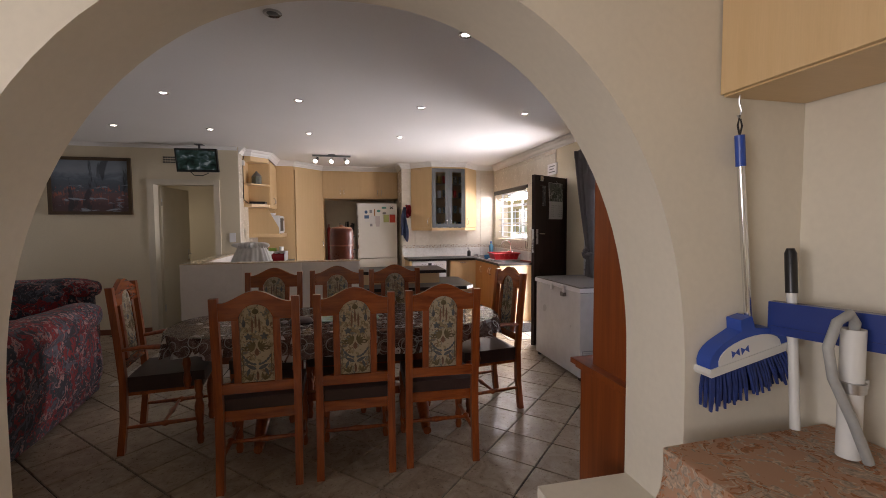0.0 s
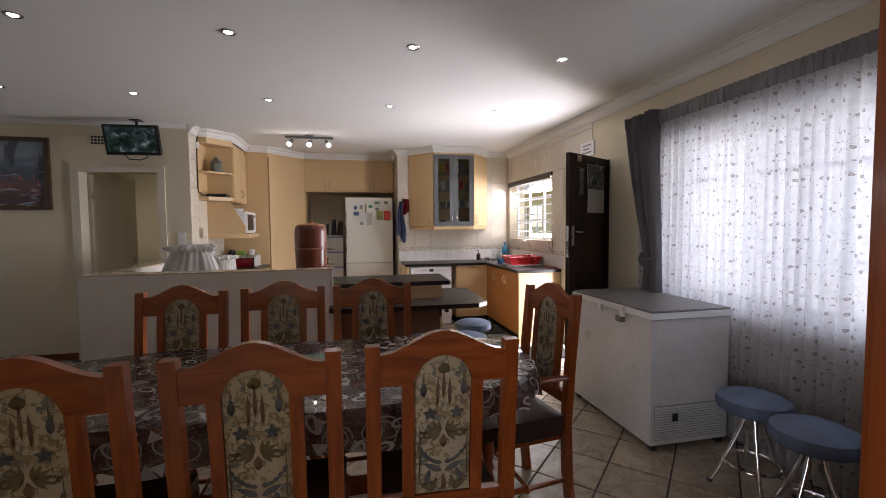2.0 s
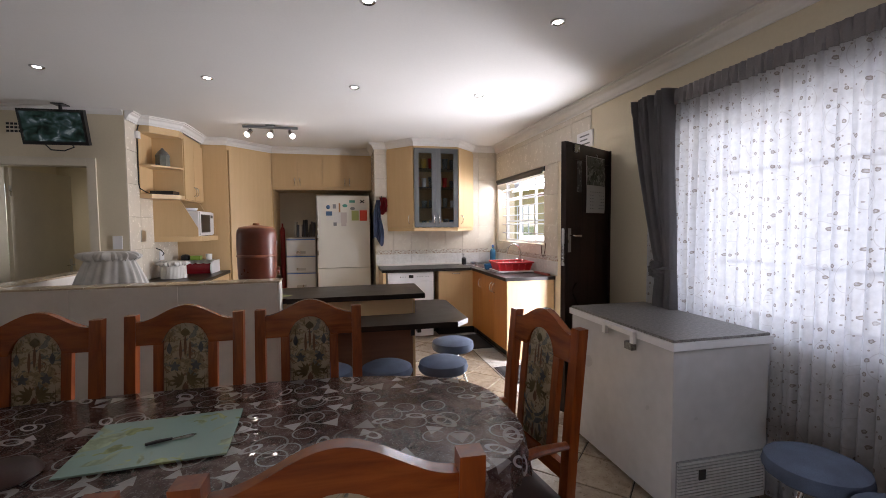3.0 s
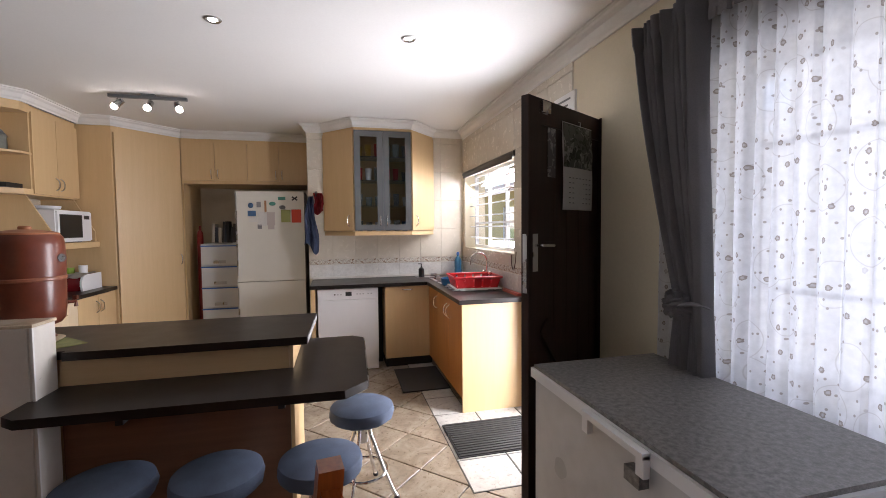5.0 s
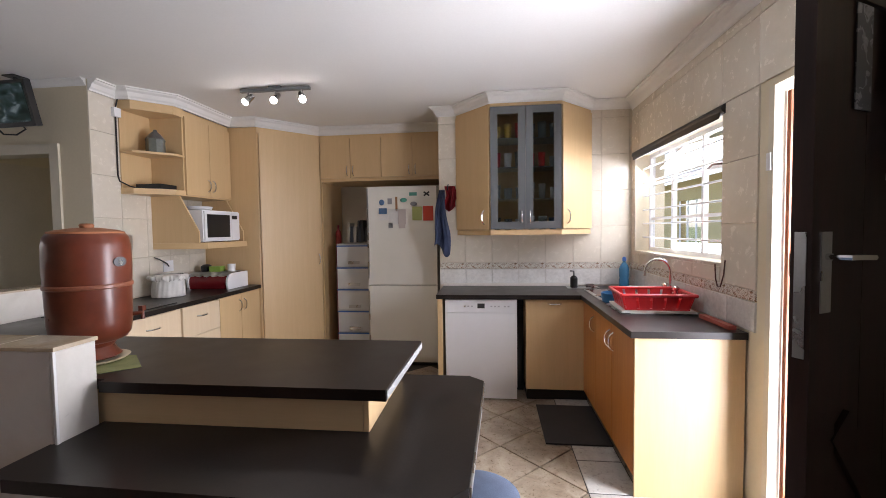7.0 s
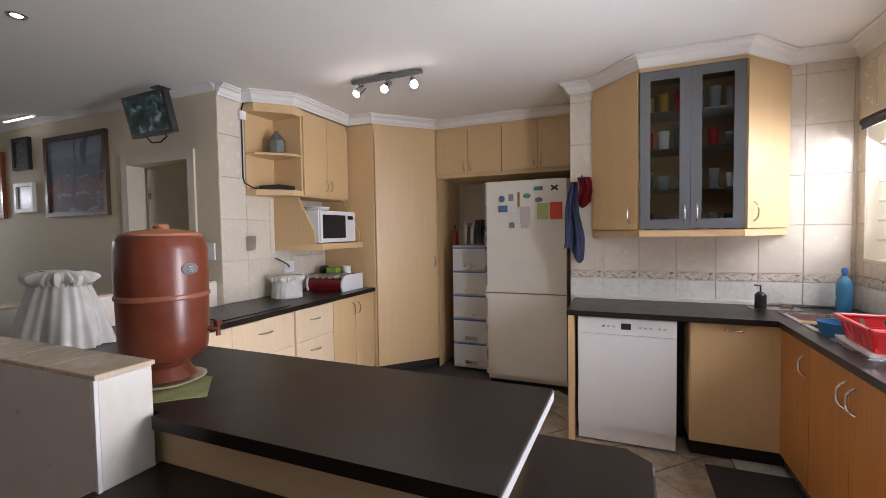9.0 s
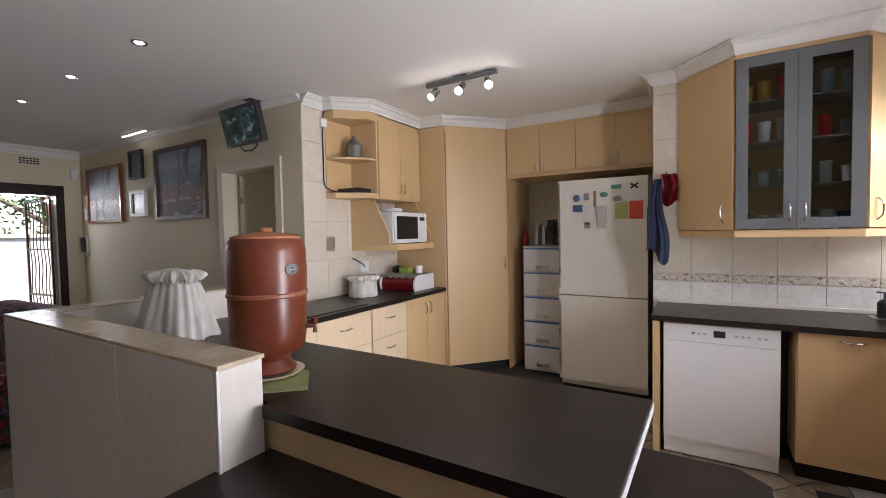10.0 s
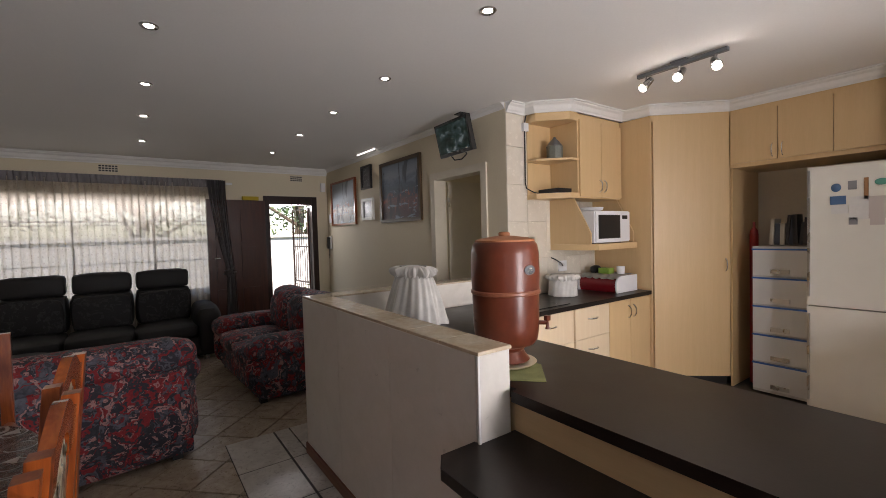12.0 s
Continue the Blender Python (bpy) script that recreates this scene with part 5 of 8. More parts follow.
adapter = thing("aerial_cable", "black cable with a white junction box on the tiled pier", "cable", XL, 7.69, 2.2, world_parts=True)
part("cable", sweep(newbm(), [(XL + 0.02, 7.685, CEIL - 0.01), (XL + 0.035, 7.70, 2.51), (XL + 0.02, 7.69, 2.43), (XL + 0.017, 7.69, 1.90), (XL + 0.02, 7.70, 1.855), (XL + 0.05, 7.76, 1.82), (0.12, 7.82, 1.808)], 0.006, 6), M["black"], adapter)
part("junction_box", rbox(XL + 0.011, XL + 0.04, 7.66, 7.72, 2.36, 2.43, 0.006), M["enamel"], adapter, "small white box")

# cornices of the kitchen
cornice("cornice_kitchen_left", [(0.38, 8.05), (0.375, 7.93), (0.17, 7.715), (XL + 0.011, 7.70), (XL + 0.011, YP - 0.002)], M["cornice"], 0.085, 1)
cornice("cornice_kitchen_back", [(2.53, 9.232), (1.11, 9.232), (0.655, 8.715), (0.38, 8.70), (0.38, 8.05)], M["cornice"], 0.085, 1)
cornice("cornice_column", [(XE, YK), (3.94, YK), (3.62, 8.29), (3.02, 8.29), (2.70, YK), (XC, YK), (XC, 9.24)], M["cornice"], 0.085, 1)

# ---------------------------------------------------------------- dining table and chairs
def superellipse(a, b, n, e=3.0):
    pts = []
    for i in range(n):
        t = 2 * math.pi * i / n
        c, s = math.cos(t), math.sin(t)
        pts.append((a * math.copysign(abs(c) ** (2 / e), c), b * math.copysign(abs(s) ** (2 / e), s)))
    return pts


TX, TY, TZ = 1.50, 4.13, 0.775
table = thing("dining_table", "oval stained pine dining table on two pedestals", "table", TX, TY, 0)
part("tabletop", bevel(prism(newbm(), superellipse(1.15, 0.47, 72), TZ - 0.04, TZ - 0.004), 0.006), M["pine"], table)
part("apron", prism(newbm(), superellipse(1.02, 0.36, 72), TZ - 0.12, TZ - 0.041), M["pine"], table, smooth=False)
for sx in (-0.55, 0.55):
    part("pedestal", lathe(newbm(), [(0.075, 0.10), (0.085, 0.16), (0.055, 0.22), (0.075, 0.30), (0.09, 0.38), (0.06, 0.48), (0.075, 0.56), (0.11, 0.643)], 28, sx, 0), M["pine"], table)
    for sy in (-1, 1):
        part("foot", sweep(newbm(), [(sx, sy * 0.05, 0.16), (sx, sy * 0.16, 0.17), (sx, sy * 0.28, 0.10), (sx, sy * 0.36, 0.035), (sx, sy * 0.40, 0.034)], [0.045, 0.05, 0.04, 0.034, 0.028], 10), M["pine"], table)
part("stretcher", rbox(-0.55, 0.55, -0.03, 0.03, 0.17, 0.23, 0.006), M["pine"], table)

# vinyl cloth with drooping folds
ring = superellipse(1.0, 1.0, 220)
bm = newbm()
loops = []
for k in range(13):
    if k < 6:
        f, z = (k + 0.5) / 6 * 0.985, TZ
        row = [(x * 1.155 * f, y * 0.475 * f, z + 0.0015 * math.sin(9 * x + 5 * k) * math.cos(11 * y)) for x, y in ring]
    else:
        t = (k - 6) / 6
        row = []
        for i, (x, y) in enumerate(ring):
            a = 2 * math.pi * i / len(ring)
            wave = math.sin(a * 17 + 0.7 * math.sin(a * 5)) * 0.5 + math.sin(a * 29 + 1.3) * 0.3
            drop = 0.135 + 0.02 * math.sin(a * 4 + 1) + 0.015 * wave
            o = 0.012 + t * (0.010 + 0.028 * wave)
            row.append((x * (1.155 + o), y * (0.475 + o), TZ - 0.001 - drop * t ** 1.3))
    loops.append([bm.verts.new(p) for p in row])
c = bm.verts.new((0, 0, TZ))
n = len(ring)
for i in range(n):
    bm.faces.new((c, loops[0][i], loops[0][(i + 1) % n]))
for p, q in zip(loops, loops[1:]):
    for i in range(n):
        bm.faces.new((p[i], q[i], q[(i + 1) % n], p[(i + 1) % n]))
bmesh.ops.solidify(bm, geom=bm.faces[:], thickness=-0.0025)
cl = solo("tablecloth", bm, M["vinyl"], "shiny brown printed vinyl tablecloth drooping over the table", "tablecloth")
cl.matrix_basis = pose(TX, TY, 0.0008)
board = rbox(-0.21, 0.21, -0.16, 0.16, 0.0, 0.006, 0.002)
bd = solo("glass_board", board, petals("teal_printed_glass", (0.36, 0.52, 0.47), [((0.44, 0.56, 0.38), 0.5, 0.54), ((0.40, 0.50, 0.26), 0.8, 0.60)], 7.0, 0.14, 0.0, 0.6), "pale teal glass cutting board with a faint leaf print", "cutting board")
bd.matrix_basis = pose(1.53, 4.16, TZ + 0.0035, 0, 0, 4)
tr = solo("dark_trivet", lathe(newbm(), [(0.09, 0), (0.10, 0.006), (0.085, 0.03), (0.06, 0.04), (0, 0.04)], 28), M["leather"], "small dark bowl on the tablecloth", "bowl")
tr.matrix_basis = pose(1.20, 4.03, TZ + 0.0035) @ Matrix.Scale(0.85, 4)
kn = thing("cheese_knife", "small dark knife lying on the glass board", "knife", 1.56, 4.13, TZ + 0.0105, 20)
part("handle", sweep(newbm(), [(-0.06, 0, 0.006), (-0.03, 0, 0.007), (0.01, 0, 0.006)], [0.006, 0.0075, 0.005], 8, 0.7), M["black"], kn)
part("blade", bevel(prism(newbm(), [(0.008, -0.007), (0.05, -0.013), (0.075, -0.004), (0.06, 0.006), (0.008, 0.005)], 0.002, 0.0045), 0.0008), M["steel"], kn, "small steel blade")


def turned_leg(x, y, h):
    prof = [(0.018, 0.0), (0.024, 0.03), (0.018, 0.06), (0.026, 0.10), (0.020, 0.13), (0.027, 0.20), (0.030, 0.26), (0.020, 0.30), (0.028, 0.32), (0.020, 0.345), (0.026, 0.37), (0.026, h)]
    return lathe(newbm(), prof, 18, x, y)


M["motif_blue"] = mottled("woven_blue", (0.155, 0.16, 0.165), 0.95, 0.3, 20, 300, 0.4)
M["motif_olive"] = mottled("woven_olive", (0.20, 0.155, 0.080), 0.95, 0.3, 20, 300, 0.4)
M["motif_rust"] = mottled("woven_rust", (0.24, 0.135, 0.085), 0.95, 0.3, 20, 300, 0.4)


def leaf(cx, cz, angle, length, width, y):
    """A pointed leaf shape lying on the backrest's cloth."""
    bm = newbm()
    a = radians(angle)
    pts = []
    for i in range(14):
        t = i / 13
        pts.append((t * length, width * math.sin(math.pi * t ** 0.8) * 0.5))
    out = pts + [(x, -w) for x, w in pts[-2:0:-1]]
    vs = [bm.verts.new((cx + x * math.cos(a) - w * math.sin(a), y, cz + x * math.sin(a) + w * math.cos(a))) for x, w in out]
    bm.faces.new(vs)
    bmesh.ops.solidify(bm, geom=bm.faces[:], thickness=0.0012)
    return bm


def joined(*bms):
    out = newbm()
    for b in bms:
        me = bpy.data.meshes.new("tmp")
        b.to_mesh(me)
        b.free()
        out.from_mesh(me)
        bpy.data.meshes.remove(me)
    return out


def dining_chair(arms, label):
    """A chair that faces +y, its back at y = 0, with a raked back and an arched crest."""
    c = thing("dining_chair", label, "chair", group="dining chairs")
    W, D, SH, H = 0.205, 0.44, 0.44, 1.078
    rake = lambda z: -0.052 * max(0.0, (z - 0.46) / 0.6) ** 1.2
    for s in (-1, 1):
        pts = [(s * W, -0.03, 0.0), (s * W, -0.006, 0.22), (s * W, 0.0, 0.46), (s * W, rake(0.75), 0.75), (s * W, rake(H), H)]
        bm = newbm()
        rings = [[bm.verts.new((x + a * 0.021, y + b * 0.019, z)) for a, b in ((-1, -1), (1, -1), (1, 1), (-1, 1))] for x, y, z in pts]
        for p, q in zip(rings, rings[1:]):
            for i in range(4):
                bm.faces.new((p[i], p[(i + 1) % 4], q[(i + 1) % 4], q[i]))
        bm.faces.new(rings[0][::-1])
        bm.faces.new(rings[-1])
        part("back_post", bevel(bm, 0.005), M["pine"], c)
        part("front_leg", turned_leg(s * (W - 0.005), D - 0.02, SH), M["pine"], c)
        part("stretcher", sweep(newbm(), [(s * W, 0.0, 0.17), (s * W, 0.10, 0.17), (s * W, 0.20, 0.17), (s * W, 0.22, 0.17), (s * W, 0.24, 0.17), (s * W, 0.34, 0.17), (s * (W - 0.005), D - 0.02, 0.17)], [0.010, 0.012, 0.014, 0.022, 0.014, 0.012, 0.010], 10), M["pine"], c)
    part("cross_stretcher", sweep(newbm(), [(-W, 0.21, 0.17), (-0.05, 0.21, 0.17), (0, 0.21, 0.17), (0.05, 0.21, 0.17), (W, 0.21, 0.17)], [0.010, 0.013, 0.02, 0.013, 0.010], 10), M["pine"], c)
    # crest rail with an arch cut for the padded panel
    n, bm = 24, newbm()
    top, low = [], []
    for i in range(n + 1):
        x = -W + 0.021 + (2 * W - 0.042) * i / n
        u = abs(x) / (W - 0.021)
        zt = 1.05 + 0.064 * (0.5 + 0.5 * math.cos(math.pi * u))
        zl = 0.955 if abs(x) > 0.085 else 0.955 + 0.085 * math.sqrt(max(0, 1 - (x / 0.085) ** 2))
        top.append((x, zt))
        low.append((x, zl))
    rows = []
    for y0 in (-0.014, 0.014):
        rows.append([[bm.verts.new((x, rake(z) + y0, z)) for x, z in line] for line in (low, top)])
    (l0, t0), (l1, t1) = rows
    for i in range(n):
        bm.faces.new((l0[i], l0[i + 1], t0[i + 1], t0[i]))
        bm.faces.new((l1[i], t1[i], t1[i + 1], l1[i + 1]))
        bm.faces.new((t0[i], t0[i + 1], t1[i + 1], t1[i]))
        bm.faces.new((l0[i], l1[i], l1[i + 1], l0[i + 1]))
    for i in (0, n):
        bm.faces.new((l0[i], t0[i], t1[i], l1[i]))
    part("crest_rail", bm, M["pine_x"], c)
    part("lower_rail", rbox(-W + 0.021, W - 0.021, rake(0.59) - 0.014, rake(0.59) + 0.014, 0.545, 0.60, 0.004), M["pine_x"], c)
    for s in (-1, 1):
        bm = newbm()
        x0, x1 = s * 0.086, s * 0.122
        v = [bm.verts.new((x, rake(z) + y, z)) for z in (0.600, 0.78, 0.962) for x, y in ((x0, -0.011), (x1, -0.011), (x1, 0.011), (x0, 0.011))]
        for k in (0, 4):
            for i in range(4):
                bm.faces.new((v[k + i], v[k + (i + 1) % 4], v[k + 4 + (i + 1) % 4], v[k + 4 + i]))
        part("splat", bm, M["pine"], c)
    # padded panel
    def panel(u, v):
        z = 0.602 + v * 0.36
        x = (u - 0.5) * 0.168
        arch = 0.08 * math.sqrt(max(0, 1 - (2 * u - 1) ** 2)) * v
        z += arch
        puff = 0.012 * (1 - (2 * u - 1) ** 4) * (1 - (2 * v - 1) ** 6)
        return (x, rake(z) + 0.004 + puff, z)
    bm = newbm()
    grid(bm, 14, 20, panel)
    grid(bm, 14, 20, lambda u, v: (panel(u, v)[0], rake(panel(u, v)[2]) - 0.004 - 0.012 * (1 - (2 * u - 1) ** 4) * (1 - (2 * v - 1) ** 6), panel(u, v)[2]))
    backrest = part("backrest", bm, M["tapestry"], c, "sand coloured tapestry panel with leaf and flower motifs")
    for side in (-1, 1):
        y_of = lambda z: rake(z) + side * 0.0165
        def mot(items, material, name):
            bm = newbm()
            for cx, cz, ang, ln, wd in items:
                bm = joined(bm, leaf(cx, cz, ang, ln, wd, 0))
            for v in bm.verts:
                v.co.y += y_of(v.co.z)
            tagged(part(name, bm, material, backrest), kind="stuff")
        olive, blue = [], []
        rust = [(x, 0.885 + 0.02 * (x == 0), 90, 0.09, 0.011) for x in (-0.018, 0.0, 0.018)] + [(0, 0.752, 90, 0.045, 0.024), (0, 0.612, 90, 0.06, 0.014)]
        for s in (-1, 1):
            turn = lambda ang: ang if s > 0 else 180 - ang
            blue += [(s * 0.060, 0.915, 90, 0.048, 0.019), (s * 0.005, 0.676, turn(28), 0.062, 0.020), (s * 0.040, 0.684, turn(-72), 0.050, 0.016)]
            olive.append((s * 0.060, 0.958, 90, 0.035, 0.004))
            for k in range(5):
                blue.append((s * 0.040, 0.862, 72 * k + 20, 0.023, 0.013))
                olive.append((s * 0.060, 0.800 - 0.008 * (k % 2), 72 * k, 0.016, 0.008))
            for ang, ln in ((8, 0.055), (32, 0.050), (58, 0.046), (84, 0.040), (-18, 0.048), (-44, 0.040)):
                olive.append((s * 0.010, 0.800, turn(ang), ln, 0.013))
            for k in range(5):
                blue.append((s * (0.004 + 0.015 * k), 0.704 + 0.0022 * k * k, turn(10 + 14 * k), 0.026, 0.013))
            for ang in (40, 70, 105):
                olive.append((s * 0.034, 0.612, turn(ang), 0.050, 0.012))
            olive.append((s * 0.072, 0.64, 90, 0.20, 0.004))
        olive.append((0, 0.985, 90, 0.035, 0.035))
        mot(olive, M["motif_olive"], "leaf_motif")
        mot(blue, M["motif_blue"], "flower_motif")
        mot(rust, M["motif_rust"], "stem_motif")
    # seat
    part("seat_frame", rbox(-W + 0.004, W - 0.004, 0.02, D, 0.375, 0.435, 0.004), M["pine_x"], c)
    seat = bevel(box(newbm(), -W - 0.012, W + 0.012, 0.024, D + 0.02, 0.436, 0.50), 0.022, None, 4)
    for v in seat.verts:
        if v.co.z > 0.47:
            v.co.z += 0.012 * max(0, 1 - (v.co.x / W) ** 2)
    part("seat", seat, M["leather"], c, "dark brown leatherette seat pad")
    part("seat_skirt", rbox(-W - 0.006, W + 0.006, 0.026, D + 0.012, 0.40, 0.437, 0.008), M["leather"], c)
    if arms:
        for s in (-1, 1):
            part("armrest", sweep(newbm(), [(s * W, rake(0.68), 0.675), (s * (W + 0.02), 0.12, 0.69), (s * (W + 0.035), 0.28, 0.685), (s * (W + 0.03), 0.40, 0.665), (s * (W + 0.03), 0.44, 0.645)], [0.018, 0.021, 0.024, 0.026, 0.022], 10, 0.7), M["pine"], c)
            part("arm_post", lathe(newbm(), [(0.018, 0.40), (0.026, 0.45), (0.017, 0.50), (0.026, 0.56), (0.018, 0.62), (0.018, 0.665)], 14, s * (W + 0.02), 0.36), M["pine"], c)
    return c


side_chair = dining_chair(False, "stained pine dining chair with a tapestry back panel")
arm_chair = dining_chair(True, "stained pine armchair with a tapestry back panel")
side_chair.matrix_basis = pose(1.035, 3.385, 0, 0, 0, 1)
copy_thing(side_chair, pose(1.562, 3.39, 0, 0, 0, -1))
copy_thing(side_chair, pose(2.08, 3.395, 0, 0, 0, -2))
copy_thing(side_chair, pose(0.93, 4.60, 0, 0, 0, 177))
copy_thing(side_chair, pose(1.44, 4.635, 0, 0, 0, 179))
copy_thing(side_chair, pose(1.94, 4.63, 0, 0, 0, 181))
arm_chair.matrix_basis = pose(0.10, 4.15, 0, 0, 0, -84)
copy_thing(arm_chair, pose(2.80, 4.20, 0, 0, 0, 98))

# ---------------------------------------------------------------- chest freezer
fz = thing("chest_freezer", "white chest freezer with a grey speckled lid", "freezer", 3.88, 4.85, 0, 0, world_parts=True)
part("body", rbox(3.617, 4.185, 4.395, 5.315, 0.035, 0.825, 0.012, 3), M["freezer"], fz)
lid = part("lid", rbox(3.602, 4.195, 4.380, 5.330, 0.832, 0.870, 0.012, 3), M["enamel"], fz)
part("lid_panel", rbox(3.612, 4.185, 4.391, 5.320, 0.8705, 0.884, 0.006), M["freezer_top"], lid, "grey speckled laminate")
part("gasket", rbox(3.622, 4.18, 4.400, 5.31, 0.8255, 0.8315, 0.001), M["black"], fz)
part("handle", joined(rbox(3.577, 3.601, 4.64, 4.92, 0.85, 0.868, 0.006), rbox(3.582, 3.601, 4.64, 4.67, 0.80, 0.86, 0.006), rbox(3.582, 3.601, 4.89, 4.92, 0.80, 0.86, 0.006)), M["enamel"], lid)
part("lock", rbox(3.585, 3.616, 4.66, 4.72, 0.76, 0.80, 0.006), M["freezer_top"], fz)
part("grille", rbox(3.64, 4.165, 4.388, 4.394, 0.06, 0.285, 0.002), M["vent_grey"], fz)
for i in range(14):
    part("grille_slat", rbox(3.642, 4.163, 4.380, 4.3875, 0.063 + i * 0.0158, 0.073 + i * 0.0158, 0.001), M["freezer"], fz)
part("thermostat", rbox(3.76, 3.80, 4.376, 4.3795, 0.185, 0.235, 0.002), M["black"], fz)
for x in (3.65, 4.14):
    for y in (4.42, 5.28):
        part("castor", rbox(x - 0.02, x + 0.02, y - 0.02, y + 0.02, 0.0, 0.034, 0.004), M["black"], fz)

# ---------------------------------------------------------------- stools
def bar_stool(label):
    s = thing("stool", label, "stool", group="stools")
    seat = lathe(newbm(), [(0.0, 0.425), (0.145, 0.425), (0.166, 0.44), (0.172, 0.465), (0.165, 0.495), (0.13, 0.512), (0.06, 0.518), (0, 0.52)], 44)
    rnd = random.Random(2)
    for v in seat.verts:
        a = math.atan2(v.co.y, v.co.x)
        if v.co.z < 0.48:
            v.co.xy *= 1 + 0.012 * math.sin(a * 13) + 0.008 * math.sin(a * 21)
    part("seat", seat, M["blue_cloth"], s, "gathered blue grey velvet cover")
    part("hub", lathe(newbm(), [(0.03, 0.30), (0.03, 0.36), (0.06, 0.41), (0.06, 0.424), (0, 0.424)], 18), M["steel"], s)
    for k in range(4):
        a = math.pi / 4 + k * math.pi / 2
        c_, s_ = math.cos(a), math.sin(a)
        part("leg", sweep(newbm(), [(0.03 * c_, 0.03 * s_, 0.41), (0.05 * c_, 0.05 * s_, 0.33), (0.12 * c_, 0.12 * s_, 0.15), (0.17 * c_, 0.17 * s_, 0.04), (0.19 * c_, 0.19 * s_, 0.012)], 0.0105, 10), M["chrome"], s)
        part("foot", lathe(newbm(), [(0.014, 0), (0.016, 0.012), (0.012, 0.02), (0, 0.02)], 12, 0.19 * c_, 0.19 * s_), M["black"], s, "black rubber foot")
    part("foot_ring", sweep(newbm(), [(0.128 * math.cos(2 * math.pi * i / 28), 0.128 * math.sin(2 * math.pi * i / 28), 0.14) for i in range(28)], 0.008, 8, closed=True), M["chrome"], s)
    return s


stool = bar_stool("round blue velvet stool on chrome legs")
stool.matrix_basis = pose(2.95, 6.03, 0, 0, 0, 20)
for x, y, a in ((2.755, 5.545, 0), (2.365, 5.545, 40), (1.97, 5.56, 70), (3.885, 3.95, 10), (3.825, 3.60, 55)):
    copy_thing(stool, pose(x, y, 0, 0, 0, a))

# ---------------------------------------------------------------- dresser behind the arch wall
dr = thing("dresser", "tall reddish wooden dresser with a wider base", "dresser", 3.3, 2.5, 0, world_parts=True)
part("base", rbox(2.635, 3.90, YB + 0.012, 2.745, 0.06, 0.755, 0.004), M["dresser"], dr)
part("plinth", rbox(2.655, 3.88, YB + 0.02, 2.72, 0.0, 0.0595, 0.003), M["dresser"], dr)
t = joined(rbox(2.600, 3.935, YB + 0.010, 2.785, 0.775, 0.800, 0.008, 3), rbox(2.618, 3.917, YB + 0.011, 2.768, 0.7555, 0.7745, 0.007, 3))
part("top", t, M["dresser"], dr)
part("upper_cabinet", rbox(2.645, 3.89, YB + 0.014, 2.66, 0.801, 1.86, 0.004), M["dresser"], dr)
t = joined(rbox(2.600, 3.935, YB + 0.010, 2.71, 1.915, 1.945, 0.006, 3), rbox(2.615, 3.92, YB + 0.011, 2.695, 1.888, 1.9145, 0.010, 3), rbox(2.63, 3.905, YB + 0.012, 2.68, 1.8605, 1.8875, 0.004, 2))
part("cornice", t, M["dresser"], dr)
for x0, x1 in ((2.66, 3.26), (3.27, 3.875)):
    d = part("door", rbox(x0, x1, 2.661, 2.678, 0.83, 1.84, 0.004), M["dresser"], dr)
    part("knob", lathe(newbm(), [(0.008, 0), (0.012, 0.012), (0.015, 0.02), (0, 0.026)], 14), M["steel"], d).matrix_basis = Matrix.Translation(Vector(((x1 - 0.05) if x0 < 3 else (x0 + 0.05), 2.678, 1.3)) - IN_WORLD[dr.name]) @ pose(0, 0, 0, -90, 0, 0)
    part("door", rbox(x0, x1, 2.746, 2.763, 0.09, 0.735, 0.004), M["dresser"], dr)

